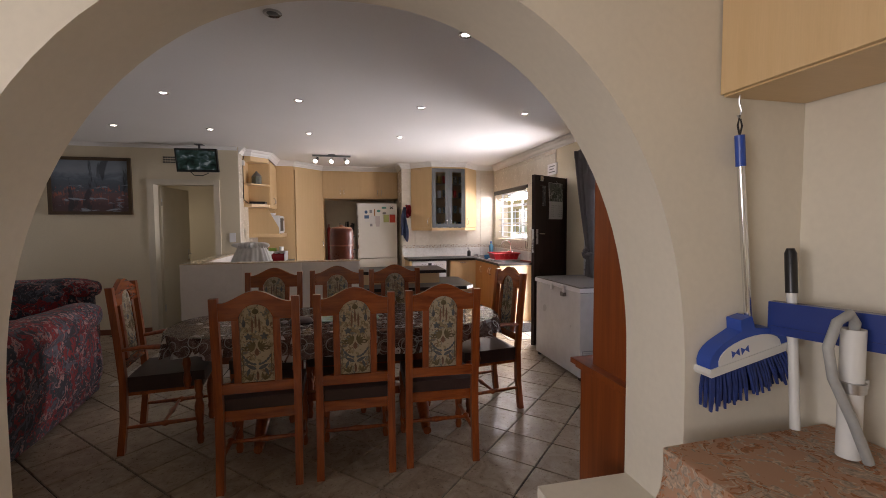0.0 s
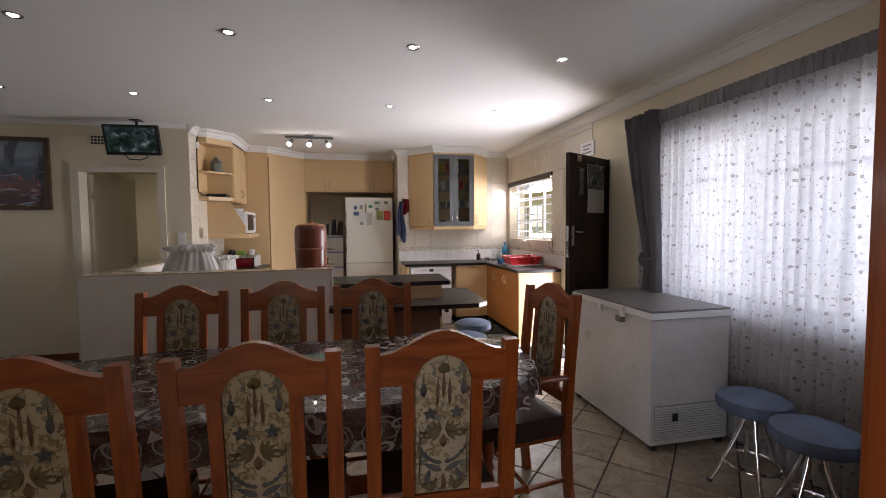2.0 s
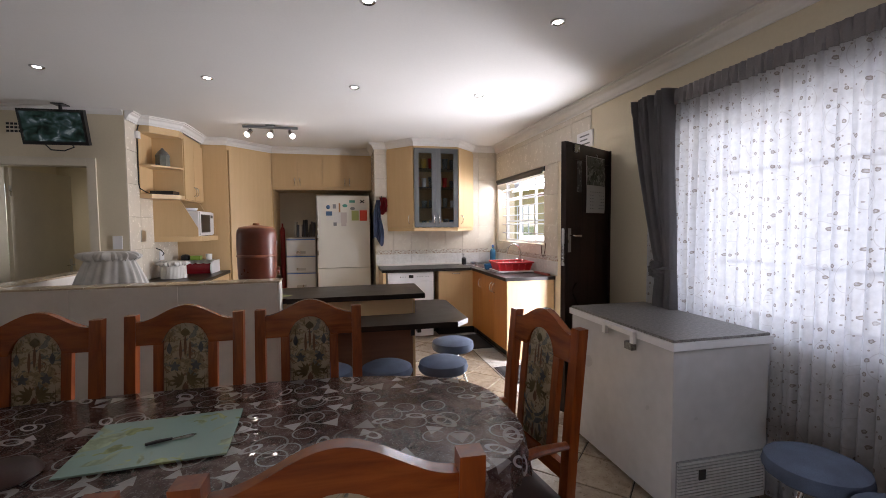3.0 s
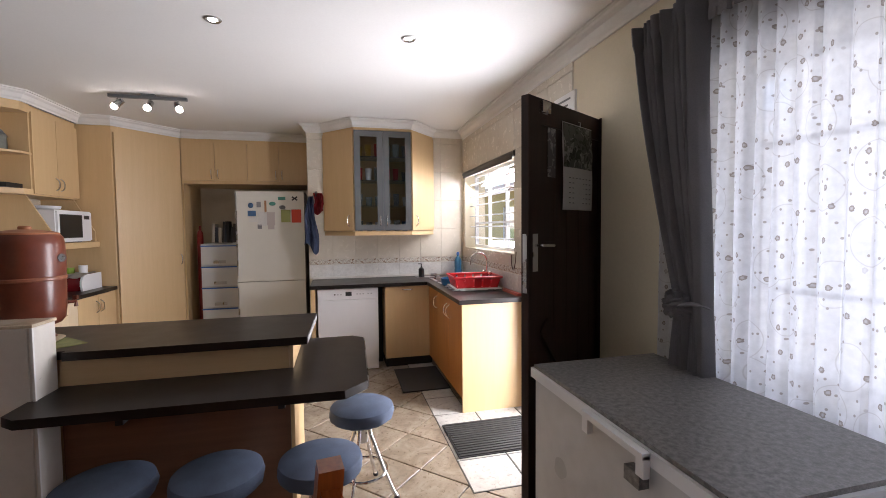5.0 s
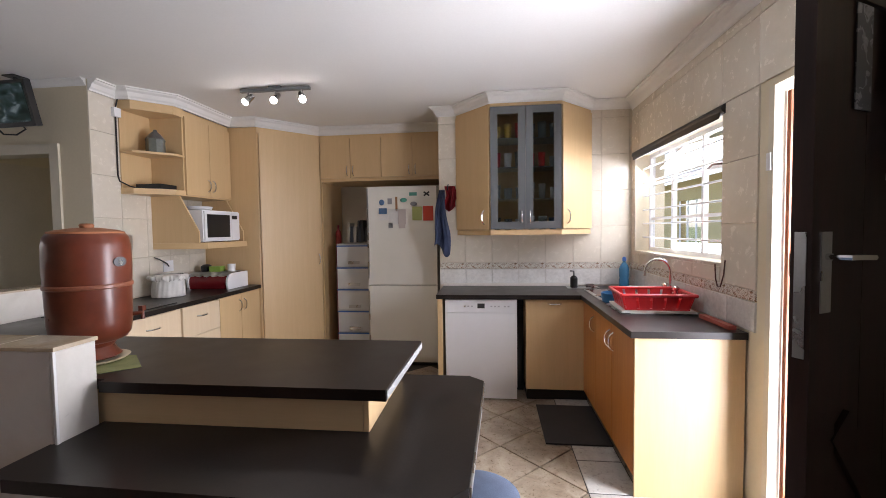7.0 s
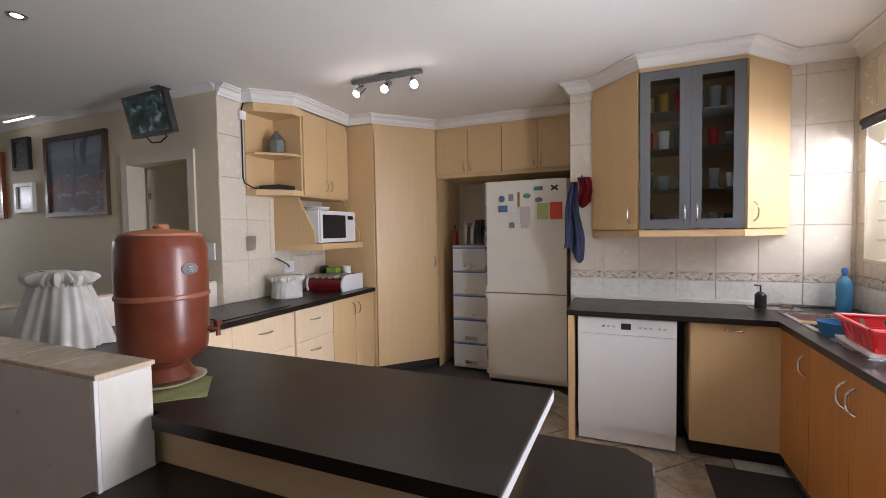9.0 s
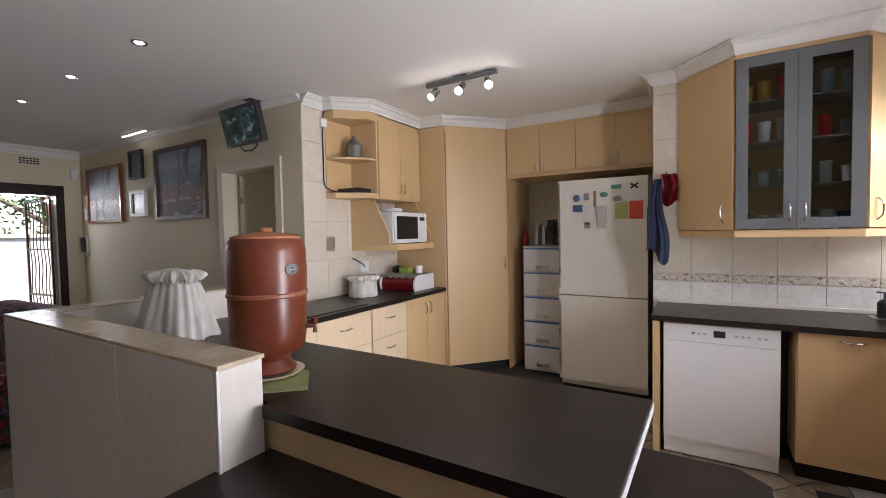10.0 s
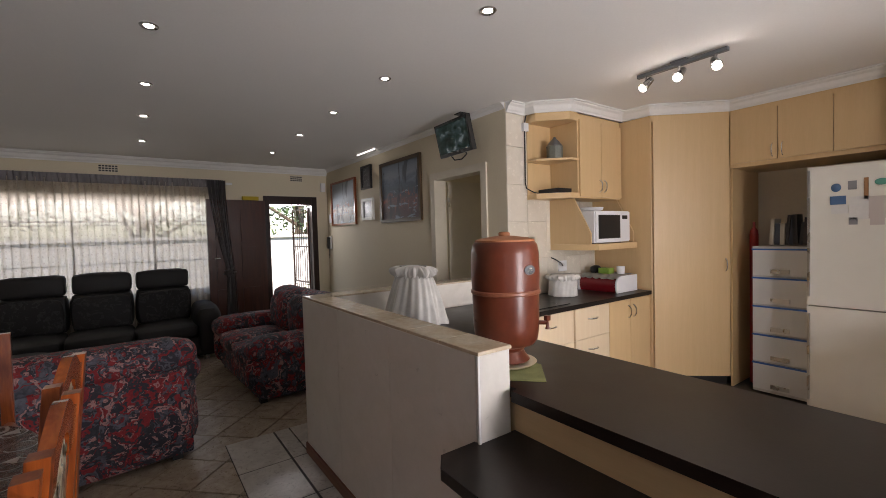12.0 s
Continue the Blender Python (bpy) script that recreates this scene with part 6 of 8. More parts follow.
# ---------------------------------------------------------------- curtains
def sheer_material(name, see_through, tint, through=0.62, motif=1.0):
    """Voile with rows of small embroidered rosettes, buds and thin curled stems."""
    m, n, l, b = nodes_of(name, 0.9)
    out = n["Material Output"]
    tc, sep, com = n.new("ShaderNodeTexCoord"), n.new("ShaderNodeSeparateXYZ"), n.new("ShaderNodeCombineXYZ")
    l.new(tc.outputs["Object"], sep.inputs[0])
    l.new(math_node(n, l, "MULTIPLY", sep.outputs["Y"], 1.7), com.inputs[0])
    l.new(sep.outputs["Z"], com.inputs[1])

    def cell(scale, jitter):
        vor = n.new("ShaderNodeTexVoronoi")
        vor.voronoi_dimensions = "2D"
        vor.inputs["Scale"].default_value, vor.inputs["Randomness"].default_value = scale, jitter
        l.new(com.outputs[0], vor.inputs["Vector"])
        return vor

    big, small = cell(13.0, 0.5), cell(24.0, 0.9)
    petal = noise_at(n, l, com.outputs[0], 130.0, 1)
    d = math_node(n, l, "ADD", big.outputs["Distance"], math_node(n, l, "MULTIPLY", math_node(n, l, "SUBTRACT", petal, 0.5), 0.12))
    rose = ramp(n, l, d, [(0.0, (0.4,) * 3), (0.04, (0.45,) * 3), (0.08, (0.7,) * 3), (0.11, (0.75,) * 3), (0.128, (0, 0, 0))])
    pick = ramp(n, l, big.outputs["Color"], [(0.34, (0, 0, 0)), (0.38, (1, 1, 1))])
    mask = mixed(n, l, 1.0, rose, pick, "MULTIPLY")
    bud = ramp(n, l, small.outputs["Distance"], [(0.08, (0.6,) * 3), (0.12, (0, 0, 0))])
    bpick = ramp(n, l, small.outputs["Color"], [(0.45, (0, 0, 0)), (0.49, (1, 1, 1))])
    mask = mixed(n, l, 1.0, mask, mixed(n, l, 1.0, bud, bpick, "MULTIPLY"), "LIGHTEN")
    curl = ramp(n, l, cell(5.0, 1.0).outputs["Distance"], [(0.33, (0, 0, 0)), (0.342, (0.30,) * 3), (0.354, (0, 0, 0))])
    curl.node.color_ramp.elements[1].color = (0.30, 0.30, 0.30, 1)
    mask = mixed(n, l, 1.0, mask, curl, "LIGHTEN")
    mask = mixed(n, l, 1.0, mask, (motif,) * 3, "MULTIPLY")
    weave = noise_at(n, l, tc.outputs["Object"], 35, 4)
    base = ramp(n, l, weave, [(0.3, shade(tint, 0.86)), (0.7, tint)])
    col = mixed(n, l, mask, base, (0.15, 0.095, 0.060))
    dif, tra, tr, mx, mx2 = n.new("ShaderNodeBsdfDiffuse"), n.new("ShaderNodeBsdfTranslucent"), n.new("ShaderNodeBsdfTransparent"), n.new("ShaderNodeMixShader"), n.new("ShaderNodeMixShader")
    l.new(col, dif.inputs["Color"])
    l.new(col, tra.inputs["Color"])
    mx.inputs[0].default_value = through
    l.new(dif.outputs[0], mx.inputs[1])
    l.new(tra.outputs[0], mx.inputs[2])
    f = math_node(n, l, "MULTIPLY_ADD", mask, -see_through)
    f.node.inputs[2].default_value = see_through
    l.new(f, mx2.inputs[0])
    l.new(mx.outputs[0], mx2.inputs[1])
    l.new(tr.outputs[0], mx2.inputs[2])
    l.new(mx2.outputs[0], out.inputs["Surface"])
    return m


M["sheer"] = sheer_material("embroidered_voile", 0.09, (0.72, 0.72, 0.75), 0.70)
M["voile"] = sheer_material("cream_voile", 0.20, (0.74, 0.69, 0.64), 0.82, 0.5)


def curtain_sheet(x, y0, y1, z0, z1, depth, folds, seed, nu=420, nv=26):
    rnd = random.Random(seed)
    ph = [rnd.uniform(0, 6.3) for _ in range(6)]
    def at(u, v):
        w = u * folds * 2 * math.pi + 0.9 * math.sin(u * 9 + ph[0]) + 0.6 * math.sin(u * 23 + ph[1])
        amp = depth * (0.7 + 0.3 * math.sin(u * 17 + ph[2])) * (0.75 + 0.45 * (1 - v))
        return (x + amp * math.copysign(abs(math.sin(w)) ** 0.7, math.sin(w)) + 0.006 * math.sin(w * 2.3 + 3 * v + ph[3]), y0 + u * (y1 - y0) + 0.010 * math.cos(w) + 0.004 * math.sin(v * 3 + ph[4]) * (1 - v), z0 + v * (z1 - z0))
    return grid(newbm(), nu, nv, at)


def drape(name, x, yc, z0, z1, side, tie_z, label, parent_group, wide=0.30):
    """A heavy curtain, gathered at a tie."""
    root = thing(name, label, "curtain", x, yc, z0, group=parent_group)
    H = z1 - z0
    def at(u, v):
        z = v * H
        k = (z + z0 - tie_z) / (z1 - tie_z)
        if k >= 0:
            w, off = wide * (0.33 + 0.67 * k ** 0.8), side * 0.15 * (1 - k) ** 1.5
        else:
            kk = -k * (z1 - tie_z) / max(0.1, tie_z - z0)
            w, off = wide * (0.33 + 0.36 * kk ** 0.7), side * (0.15 - 0.01 * kk)
        a = u * 8 * 2 * math.pi + 1.1 * math.sin(u * 6 + 0.5)
        d = (0.040 + 0.016 * math.sin(u * 13)) * (0.60 + 0.40 * min(1, abs(k)))
        fold = math.copysign(abs(math.sin(a + 0.9 * v)) ** 0.75, math.sin(a + 0.9 * v))
        crease = 0.006 * math.sin(a * 2.6 + 7 * v) + 0.004 * math.sin(u * 40 - 9 * v) + (0.010 * math.sin(u * 90) if k > 0.93 else 0.0)
        return (d * fold + crease, (u - 0.5) * w + off + 0.012 * math.cos(a + 0.9 * v), z)
    bm = grid(newbm(), 200, 60, at)
    bmesh.ops.solidify(bm, geom=bm.faces[:], thickness=0.003)
    part("panel", bm, M["drape"], root)
    tz = tie_z - z0
    part("tie_band", sweep(newbm(), [(0.05 * math.cos(t), side * 0.15 + 0.052 * math.sin(t), tz + 0.01 * math.sin(2 * t)) for t in [2 * math.pi * i / 24 for i in range(24)]], 0.02, 8, 0.4, True), M["drape"], root)
    rnd = random.Random(3)
    sx_ = -math.copysign(1, x)
    def petal(u, v):
        a = 2 * math.pi * u
        r = v * (0.060 + 0.012 * math.sin(a * 7 + 9 * v) + 0.006 * math.sin(a * 13))
        return (sx_ * (0.085 - 0.05 * v ** 2 + 0.012 * math.sin(a * 5 + 14 * v)), side * 0.11 + r * math.cos(a), tz + r * math.sin(a))
    bm = grid(newbm(), 60, 10, petal)
    bmesh.ops.solidify(bm, geom=bm.faces[:], thickness=0.004)
    part("rosette", bm, M["drape"], root, "gathered fabric rosette")
    return root


sheer = solo("sheer_curtain", curtain_sheet(4.240, 2.42, 5.33, 0.02, 2.245, 0.036, 42, 1, 840), M["sheer"], "white embroidered sheer curtain over the dining window", "curtain")
solo("curtain_heading", curtain_sheet(4.19, 2.40, 5.36, 2.20, 2.30, 0.012, 60, 3, 500, 3), M["drape"], "gathered grey curtain heading on a rail", "curtain heading")
solo("curtain_rail", rbox(4.215, 4.235, 2.35, 5.50, 2.255, 2.285, 0.004), M["enamel"], "white curtain rail fixed above the window", "curtain rail")
drape("drape_curtain", 4.165, 5.24, 0.02, 2.31, -1, 1.14, "dark grey taffeta curtain gathered with a rosette", "drapes", 0.35)


# ---------------------------------------------------------------- back door
leaf_w, leaf_h = 0.84, 2.045
HX, HY = 4.425, 6.015
ang = math.degrees(math.atan2(5.59 - HY, 3.69 - HX))
bd = thing("back_door", "dark stained wooden back door standing open with a calendar hung on it", "door", HX, HY, 0.012, ang)
for x0, x1, z0, z1 in ((-0.055, 0.11, 0, leaf_h), (leaf_w - 0.11, leaf_w, 0, leaf_h), (0.111, leaf_w - 0.111, leaf_h - 0.12, leaf_h), (0.111, leaf_w - 0.111, 0.0, 0.20)):
    part("rail", rbox(x0, x1, -0.02, 0.02, z0, z1, 0.003), M["dark_door"], bd)
for i in range(5):
    w = (leaf_w - 0.222) / 5
    part("plank", rbox(0.111 + i * w + 0.001, 0.111 + (i + 1) * w - 0.001, -0.011, 0.011, 0.201, leaf_h - 0.121, 0.003), M["dark_door"], bd)
for (xa, za, xb, zb) in ((0.13, 0.23, leaf_w - 0.13, 0.95),):
    d = Vector((xb - xa, 0, zb - za))
    bm = bevel(box(newbm(), 0, d.length, 0.0115, 0.024, -0.045, 0.045), 0.003)
    bmesh.ops.transform(bm, matrix=Matrix.Translation((xa, 0, za)) @ pose(0, 0, 0, 0, -math.degrees(math.atan2(d.z, d.x)), 0), verts=bm.verts)
    part("brace", bm, M["dark_door"], bd)
for side in (-1, 1):
    lock = part("lock_plate", rbox(leaf_w - 0.075, leaf_w - 0.035, side * 0.0205 - 0.002, side * 0.0205 + 0.002, 1.22, 1.40, 0.001), M["steel"], bd, "brushed steel lock plate")
    if side > 0:
        part("door_handle", sweep(newbm(), [(leaf_w - 0.055, side * 0.022, 1.345), (leaf_w - 0.055, side * 0.065, 1.345), (leaf_w - 0.085, side * 0.068, 1.345), (leaf_w - 0.15, side * 0.064, 1.342)], 0.0075, 8), M["chrome"], lock, "chrome lever handle")
part("edge_plate", rbox(leaf_w + 0.0005, leaf_w + 0.003, -0.011, 0.011, 1.12, 1.40, 0.0005), M["steel"], bd)
part("catch", rbox(leaf_w - 0.16, leaf_w - 0.09, 0.0205, 0.04, leaf_h - 0.07, leaf_h - 0.015, 0.003), M["steel"], bd)
part("bolt", rbox(leaf_w - 0.15, leaf_w - 0.06, 0.0205, 0.034, 0.55, 0.58, 0.003), M["steel"], bd)

M["photo_grey"] = petals("grey_green_print", (0.15, 0.16, 0.14), [((0.45, 0.46, 0.43), 1.6, 0.56), ((0.06, 0.07, 0.05), 2.2, 0.56)], 9.0, 0.4, 0.0, 0.5)
M["page"] = mottled("white_calendar_page", (0.82, 0.81, 0.80), 0.6, 0.05, 6, 60, 0.03)
cal = thing("wall_calendar", "paper calendar with a dark landscape photo hung on the door", "calendar", HX, HY, 0.012, ang)
for name, x0, x1, z0, z1, mat_, y in (("sheet", 0.24, 0.55, 1.52, 1.97, M["page"], 0.026), ("photo", 0.245, 0.545, 1.74, 1.965, M["photo_grey"], 0.0285)):
    def page(u, v, x0=x0, x1=x1, z0=z0, z1=z1, y=y):
        return (x0 + u * (x1 - x0), y + 0.010 * math.sin(u * 3.1) * (1 - v) + 0.004 * math.sin(v * 5), z0 + v * (z1 - z0))
    bm = grid(newbm(), 10, 10, page)
    bmesh.ops.solidify(bm, geom=bm.faces[:], thickness=0.0012)
    part(name, bm, mat_, cal)
for r in range(6):
    for cidx in range(7):
        part("date_mark", rbox(0.275 + cidx * 0.035, 0.291 + cidx * 0.035, 0.0355, 0.0362, 1.555 + r * 0.026, 1.559 + r * 0.026, 0.0002), M["grey_frame"], cal)
part("hook", sweep(newbm(), [(0.38, 0.02, 1.99), (0.38, 0.032, 1.985), (0.38, 0.03, 1.965)], 0.003, 6), M["steel"], cal)
cal2 = solo("small_notice", rbox(0.60, 0.67, 0.0135, 0.016, 1.68, 1.92, 0.0005), M["photo_dark"], "small dark printed notice on the door", "notice")
cal2.matrix_basis = pose(HX, HY, 0.012, 0, 0, ang)
# frame and outer security gate
fr_ = thing("door_frame", "cream painted frame of the back door", "door frame", XE, 6.33, 0, world_parts=True)
# Hinge-side jamb is dark and widened to hide light showing through the gap.
for y0, y1, z0, z1 in ((5.901, 5.934, 0.0, 2.059), (6.68, 6.719, 0.0, 2.059), (5.919, 6.679, 2.058, 2.0595)):
    part("jamb", rbox(XE + (-0.004 if y0 < 5.91 else -0.012), XE + (0.038 if 6.6 < y0 < 6.7 else 0.12), y0, y1, z0, z1, 0.003), M["dark_door"] if y0 < 5.91 else M["trim"], fr_)
gt = thing("security_gate", "brown steel security gate outside the back door", "gate", 4.50, 6.33, 0, world_parts=True)
for y in (6.66, 6.01):
    part("stile", rbox(4.47, 4.51, y - 0.02, y + 0.02, 0.02, 2.01, 0.003), M["gate"], gt)
for z in (0.05, 1.02, 1.96):
    part("rail", rbox(4.475, 4.505, 6.03, 6.64, z - 0.015, z + 0.015, 0.003), M["gate"], gt)
for i in range(5):
    y = 6.12 + i * 0.105
    part("bar", sweep(newbm(), [(4.49, y, 0.05), (4.49, y, 1.96)], 0.008, 8), M["gate"], gt)
M["gate_wood"] = wood("orange_brown_gate", (0.34, 0.10, 0.03), (0.22, 0.06, 0.02), 0.45, "z", 14, 2.0)
ls = part("lock_stile", rbox(4.352, 4.402, 6.655, 6.679, 0.02, 2.03, 0.003), M["gate_wood"], gt, "orange brown slam stile")
part("strike_plate", rbox(4.360, 4.385, 6.650, 6.6545, 1.20, 1.30, 0.001), M["enamel"], ls, "white strike plate")
part("lock_box", rbox(4.465, 4.515, 6.56, 6.635, 1.05, 1.20, 0.004), M["gate"], gt)
solo("door_bolt_keep", rbox(XE - 0.02, XE - 0.012, 6.69, 6.72, 1.68, 1.76, 0.003), M["enamel"], "white keep plate on the door jamb", "keep")

# plaque above the door
pq = thing("wall_plaque", "small white plaque with grey lettering on the wall", "plaque", XE - 0.012, 6.30, 2.23, world_parts=True)
part("board", rbox(XE - 0.016, XE - 0.001, 6.16, 6.42, 2.15, 2.30, 0.003), M["page"], pq)
for i, (y0, y1) in enumerate(((6.20, 6.38), (6.24, 6.36), (6.21, 6.37))):
    part("text_line", rbox(XE - 0.0175, XE - 0.0162, y0, y1, 2.18 + i * 0.038, 2.193 + i * 0.038, 0.0003), M["grey_frame"], pq)

# floor mats
mt = thing("rubber_mat", "ribbed dark rubber doormat on the tiles", "doormat", 3.86, 6.46, 0.006, 0)
part("backing", rbox(-0.31, 0.31, -0.23, 0.23, 0.0, 0.006, 0.002), M["mat"], mt)
for i in range(15):
    part("rib", rbox(-0.30, 0.30, -0.222 + i * 0.0305, -0.206 + i * 0.0305, 0.0062, 0.013, 0.002), M["mat"], mt)
solo("kitchen_mat", rbox(3.37, 3.80, 7.38, 8.00, 0.0055, 0.016, 0.005), M["mat"], "dark brown kitchen mat in front of the sink", "mat")

# ---------------------------------------------------------------- lounge
def puffy(x0, x1, y0, y1, z0, z1, r, seed=0, bulge=0.03, cuts=5):
    """A soft cushion-like block."""
    bm = newbm()
    box(bm, x0, x1, y0, y1, z0, z1)
    bmesh.ops.subdivide_edges(bm, edges=bm.edges[:], cuts=cuts, use_grid_fill=True)
    cx, cy, cz = (x0 + x1) / 2, (y0 + y1) / 2, (z0 + z1) / 2
    hx, hy, hz = (x1 - x0) / 2, (y1 - y0) / 2, (z1 - z0) / 2
    rr = min(r, hx * 0.95, hy * 0.95, hz * 0.95)
    for v in bm.verts:
        p = v.co - Vector((cx, cy, cz))
        q = Vector((max(-hx + rr, min(hx - rr, p.x)), max(-hy + rr, min(hy - rr, p.y)), max(-hz + rr, min(hz - rr, p.z))))
        d = p - q
        if d.length > 1e-6:
            d = d.normalized() * rr
        n3 = noise.noise(Vector((p.x * 5 + seed, p.y * 5, p.z * 5 + seed)))
        k = (1 - (p.x / hx) ** 2) * (1 - (p.y / hy) ** 2) + (1 - (p.x / hx) ** 2) * (1 - (p.z / hz) ** 2) + (1 - (p.y / hy) ** 2) * (1 - (p.z / hz) ** 2)
        out = (q + d)
        nrm = d.normalized() if d.length > 1e-6 else Vector((0, 0, 0))
        if d.length <= 1e-6:
            ax = max(range(3), key=lambda i: abs(p[i]) / (hx, hy, hz)[i])
            nrm = Vector([math.copysign(1, p[i]) if i == ax else 0 for i in range(3)])
        v.co = Vector((cx, cy, cz)) + out + nrm * (bulge * min(1, k) + 0.012 * n3)
    return bm


def soft_sofa(name, label, w, d, h, material, seats, arm=0.69):
    """A sofa that faces -y, centred on x, its back at y = d."""
    s = thing(name, label, "sofa", group="floral sofas")
    part("base", puffy(-w / 2, w / 2, 0.04, d - 0.03, 0.03, 0.30, 0.05, 1, 0.004, 8), material, s)
    for k in range(seats):
        cw = (w - 0.44) / seats
        x0 = -w / 2 + 0.22 + k * cw
        part("seat_cushion", puffy(x0 + 0.004, x0 + cw - 0.004, 0.0, d - 0.28, 0.285, 0.45, 0.06, 3 + k, 0.018), material, s)
        part("back_cushion", puffy(x0 + 0.004, x0 + cw - 0.004, d - 0.36, d - 0.12, 0.42, h - 0.02, 0.10, 7 + k, 0.03), material, s)
    part("back", puffy(-w / 2 + 0.03, w / 2 - 0.03, d - 0.24, d, 0.10, h, 0.115, 5, 0.03, 10), material, s)
    for sx in (-1, 1):
        a, b = sorted((sx * (w / 2 + 0.02), sx * (w / 2 - 0.23)))
        part("armrest", puffy(a, b, 0.0, d - 0.02, 0.06, arm - 0.05, 0.115, 9 + sx, 0.03, 8), material, s)
        part("arm_roll", puffy(a - 0.05, b + 0.03, -0.02, d - 0.04, arm - 0.21, arm, 0.10, 11 + sx, 0.012, 8), material, s)
    part("back_roll", puffy(-w / 2 - 0.03, w / 2 + 0.03, d - 0.26, d + 0.035, h - 0.20, h + 0.02, 0.105, 21, 0.012, 10), material, s)
    for sx in (-1, 1):
        for y in (0.10, d - 0.12):
            part("foot", rbox(sx * (w / 2 - 0.1) - 0.03, sx * (w / 2 - 0.1) + 0.03, y - 0.03, y + 0.03, 0.0, 0.035, 0.004), M["black"], s)
    return s


sofa = soft_sofa("loveseat", "two-seat sofa in dark red and grey floral cover", 1.62, 0.92, 0.86, M["floral"], 2, 0.58)
sofa.matrix_basis = pose(-2.02, 5.58, 0, 0, 0, 3)
near_sofa = soft_sofa("two_seat_sofa", "floral covered sofa with its back to the dining table", 1.66, 0.95, 0.805, M["floral"], 2)
near_sofa.matrix_basis = pose(-1.41, 4.20, 0, 0, 0, -84)

bs = thing("corner_sofa", "long black leather sofa with raised headrests", "sofa", -3.6, 4.1, 0, world_parts=True)
part("base", puffy(-4.05, -3.20, 2.45, 5.62, 0.05, 0.32, 0.05, 1, 0.005, 10), M["black_leather"], bs)
for i in range(4):
    y0 = 2.94 + i * 0.62
    part("seat_cushion", puffy(-3.86, -3.12, y0, y0 + 0.615, 0.30, 0.47, 0.07, i, 0.015), M["black_leather"], bs)
    part("back_cushion", puffy(-4.06, -3.80, y0 + 0.02, y0 + 0.60, 0.44, 0.87, 0.045, 4 + i, 0.012), M["black_leather"], bs)
    part("headrest", puffy(-4.04, -3.84, y0 + 0.03, y0 + 0.59, 0.865, 1.105, 0.04, 8 + i, 0.008), M["black_leather"], bs)
    part("throw_cushion", puffy(-3.80, -3.69, y0 + 0.05, y0 + 0.57, 0.46, 0.84, 0.04, 12 + i, 0.02), M["print_black"], bs, "dark patterned cushion")
for y0, y1 in ((5.40, 5.68), (2.40, 2.68)):
    part("armrest", puffy(-4.05, -3.16, y0, y1, 0.05, 0.66, 0.10, 15, 0.01), M["black_leather"], bs)
for x in (-3.95, -3.28):
    for y in (2.6, 5.5):
        part("foot", rbox(x - 0.03, x + 0.03, y - 0.03, y + 0.03, 0.0, 0.055, 0.003), M["steel"], bs)
ot = thing("ottoman", "black leather footstool before the sofa", "footstool", -2.65, 3.75, 0)
part("pad", puffy(-0.35, 0.35, -0.42, 0.42, 0.22, 0.43, 0.07, 3, 0.02), M["black_leather"], ot)
part("base", puffy(-0.33, 0.33, -0.40, 0.40, 0.03, 0.225, 0.04, 5, 0.003), M["black_leather"], ot)
for sx in (-1, 1):
    for sy in (-1, 1):
        part("foot", rbox(sx * 0.28 - 0.025, sx * 0.28 + 0.025, sy * 0.34 - 0.025, sy * 0.34 + 0.025, 0, 0.04, 0.003), M["steel"], ot)

# curtains of the lounge window
solo("sheer_curtain", curtain_sheet(XW + 0.09, 2.45, 5.80, 0.05, 2.27, 0.036, 44, 8, 620, 12), M["voile"], "pale sheer curtain over the lounge window", "curtain")
solo("curtain_heading", curtain_sheet(XW + 0.11, 2.42, 5.84, 2.22, 2.33, 0.010, 60, 9, 400, 3), M["drape"], "gathered grey curtain heading", "curtain heading")
solo("curtain_rail", rbox(XW + 0.05, XW + 0.07, 2.40, 6.02, 2.27, 2.30, 0.004), M["enamel"], "white curtain rail over the lounge window", "curtain rail")
drape("drape_curtain", XW + 0.14, 5.80, 0.05, 2.32, 1, 1.0, "dark grey curtain tied beside the front door", "drapes", 0.22)


def framed(name, label, x0, x1, z0, z1, frame_w, frame_mat, art, category="painting", mount=None, y=YP, depth=0.035):
    f = thing(name, label, category, (x0 + x1) / 2, y, z0, world_parts=True)
    for a, b, c, d in ((x0, x0 + frame_w, z0, z1), (x1 - frame_w, x1, z0, z1), (x0 + frame_w, x1 - frame_w, z0, z0 + frame_w), (x0 + frame_w, x1 - frame_w, z1 - frame_w, z1)):
        part("frame", rbox(a, b, y - depth, y - 0.002, c, d, 0.004), frame_mat, f)
    part("canvas", rbox(x0 + frame_w * 0.9, x1 - frame_w * 0.9, y - 0.018, y - 0.003, z0 + frame_w * 0.9, z1 - frame_w * 0.9, 0.001), art, f)
    return f


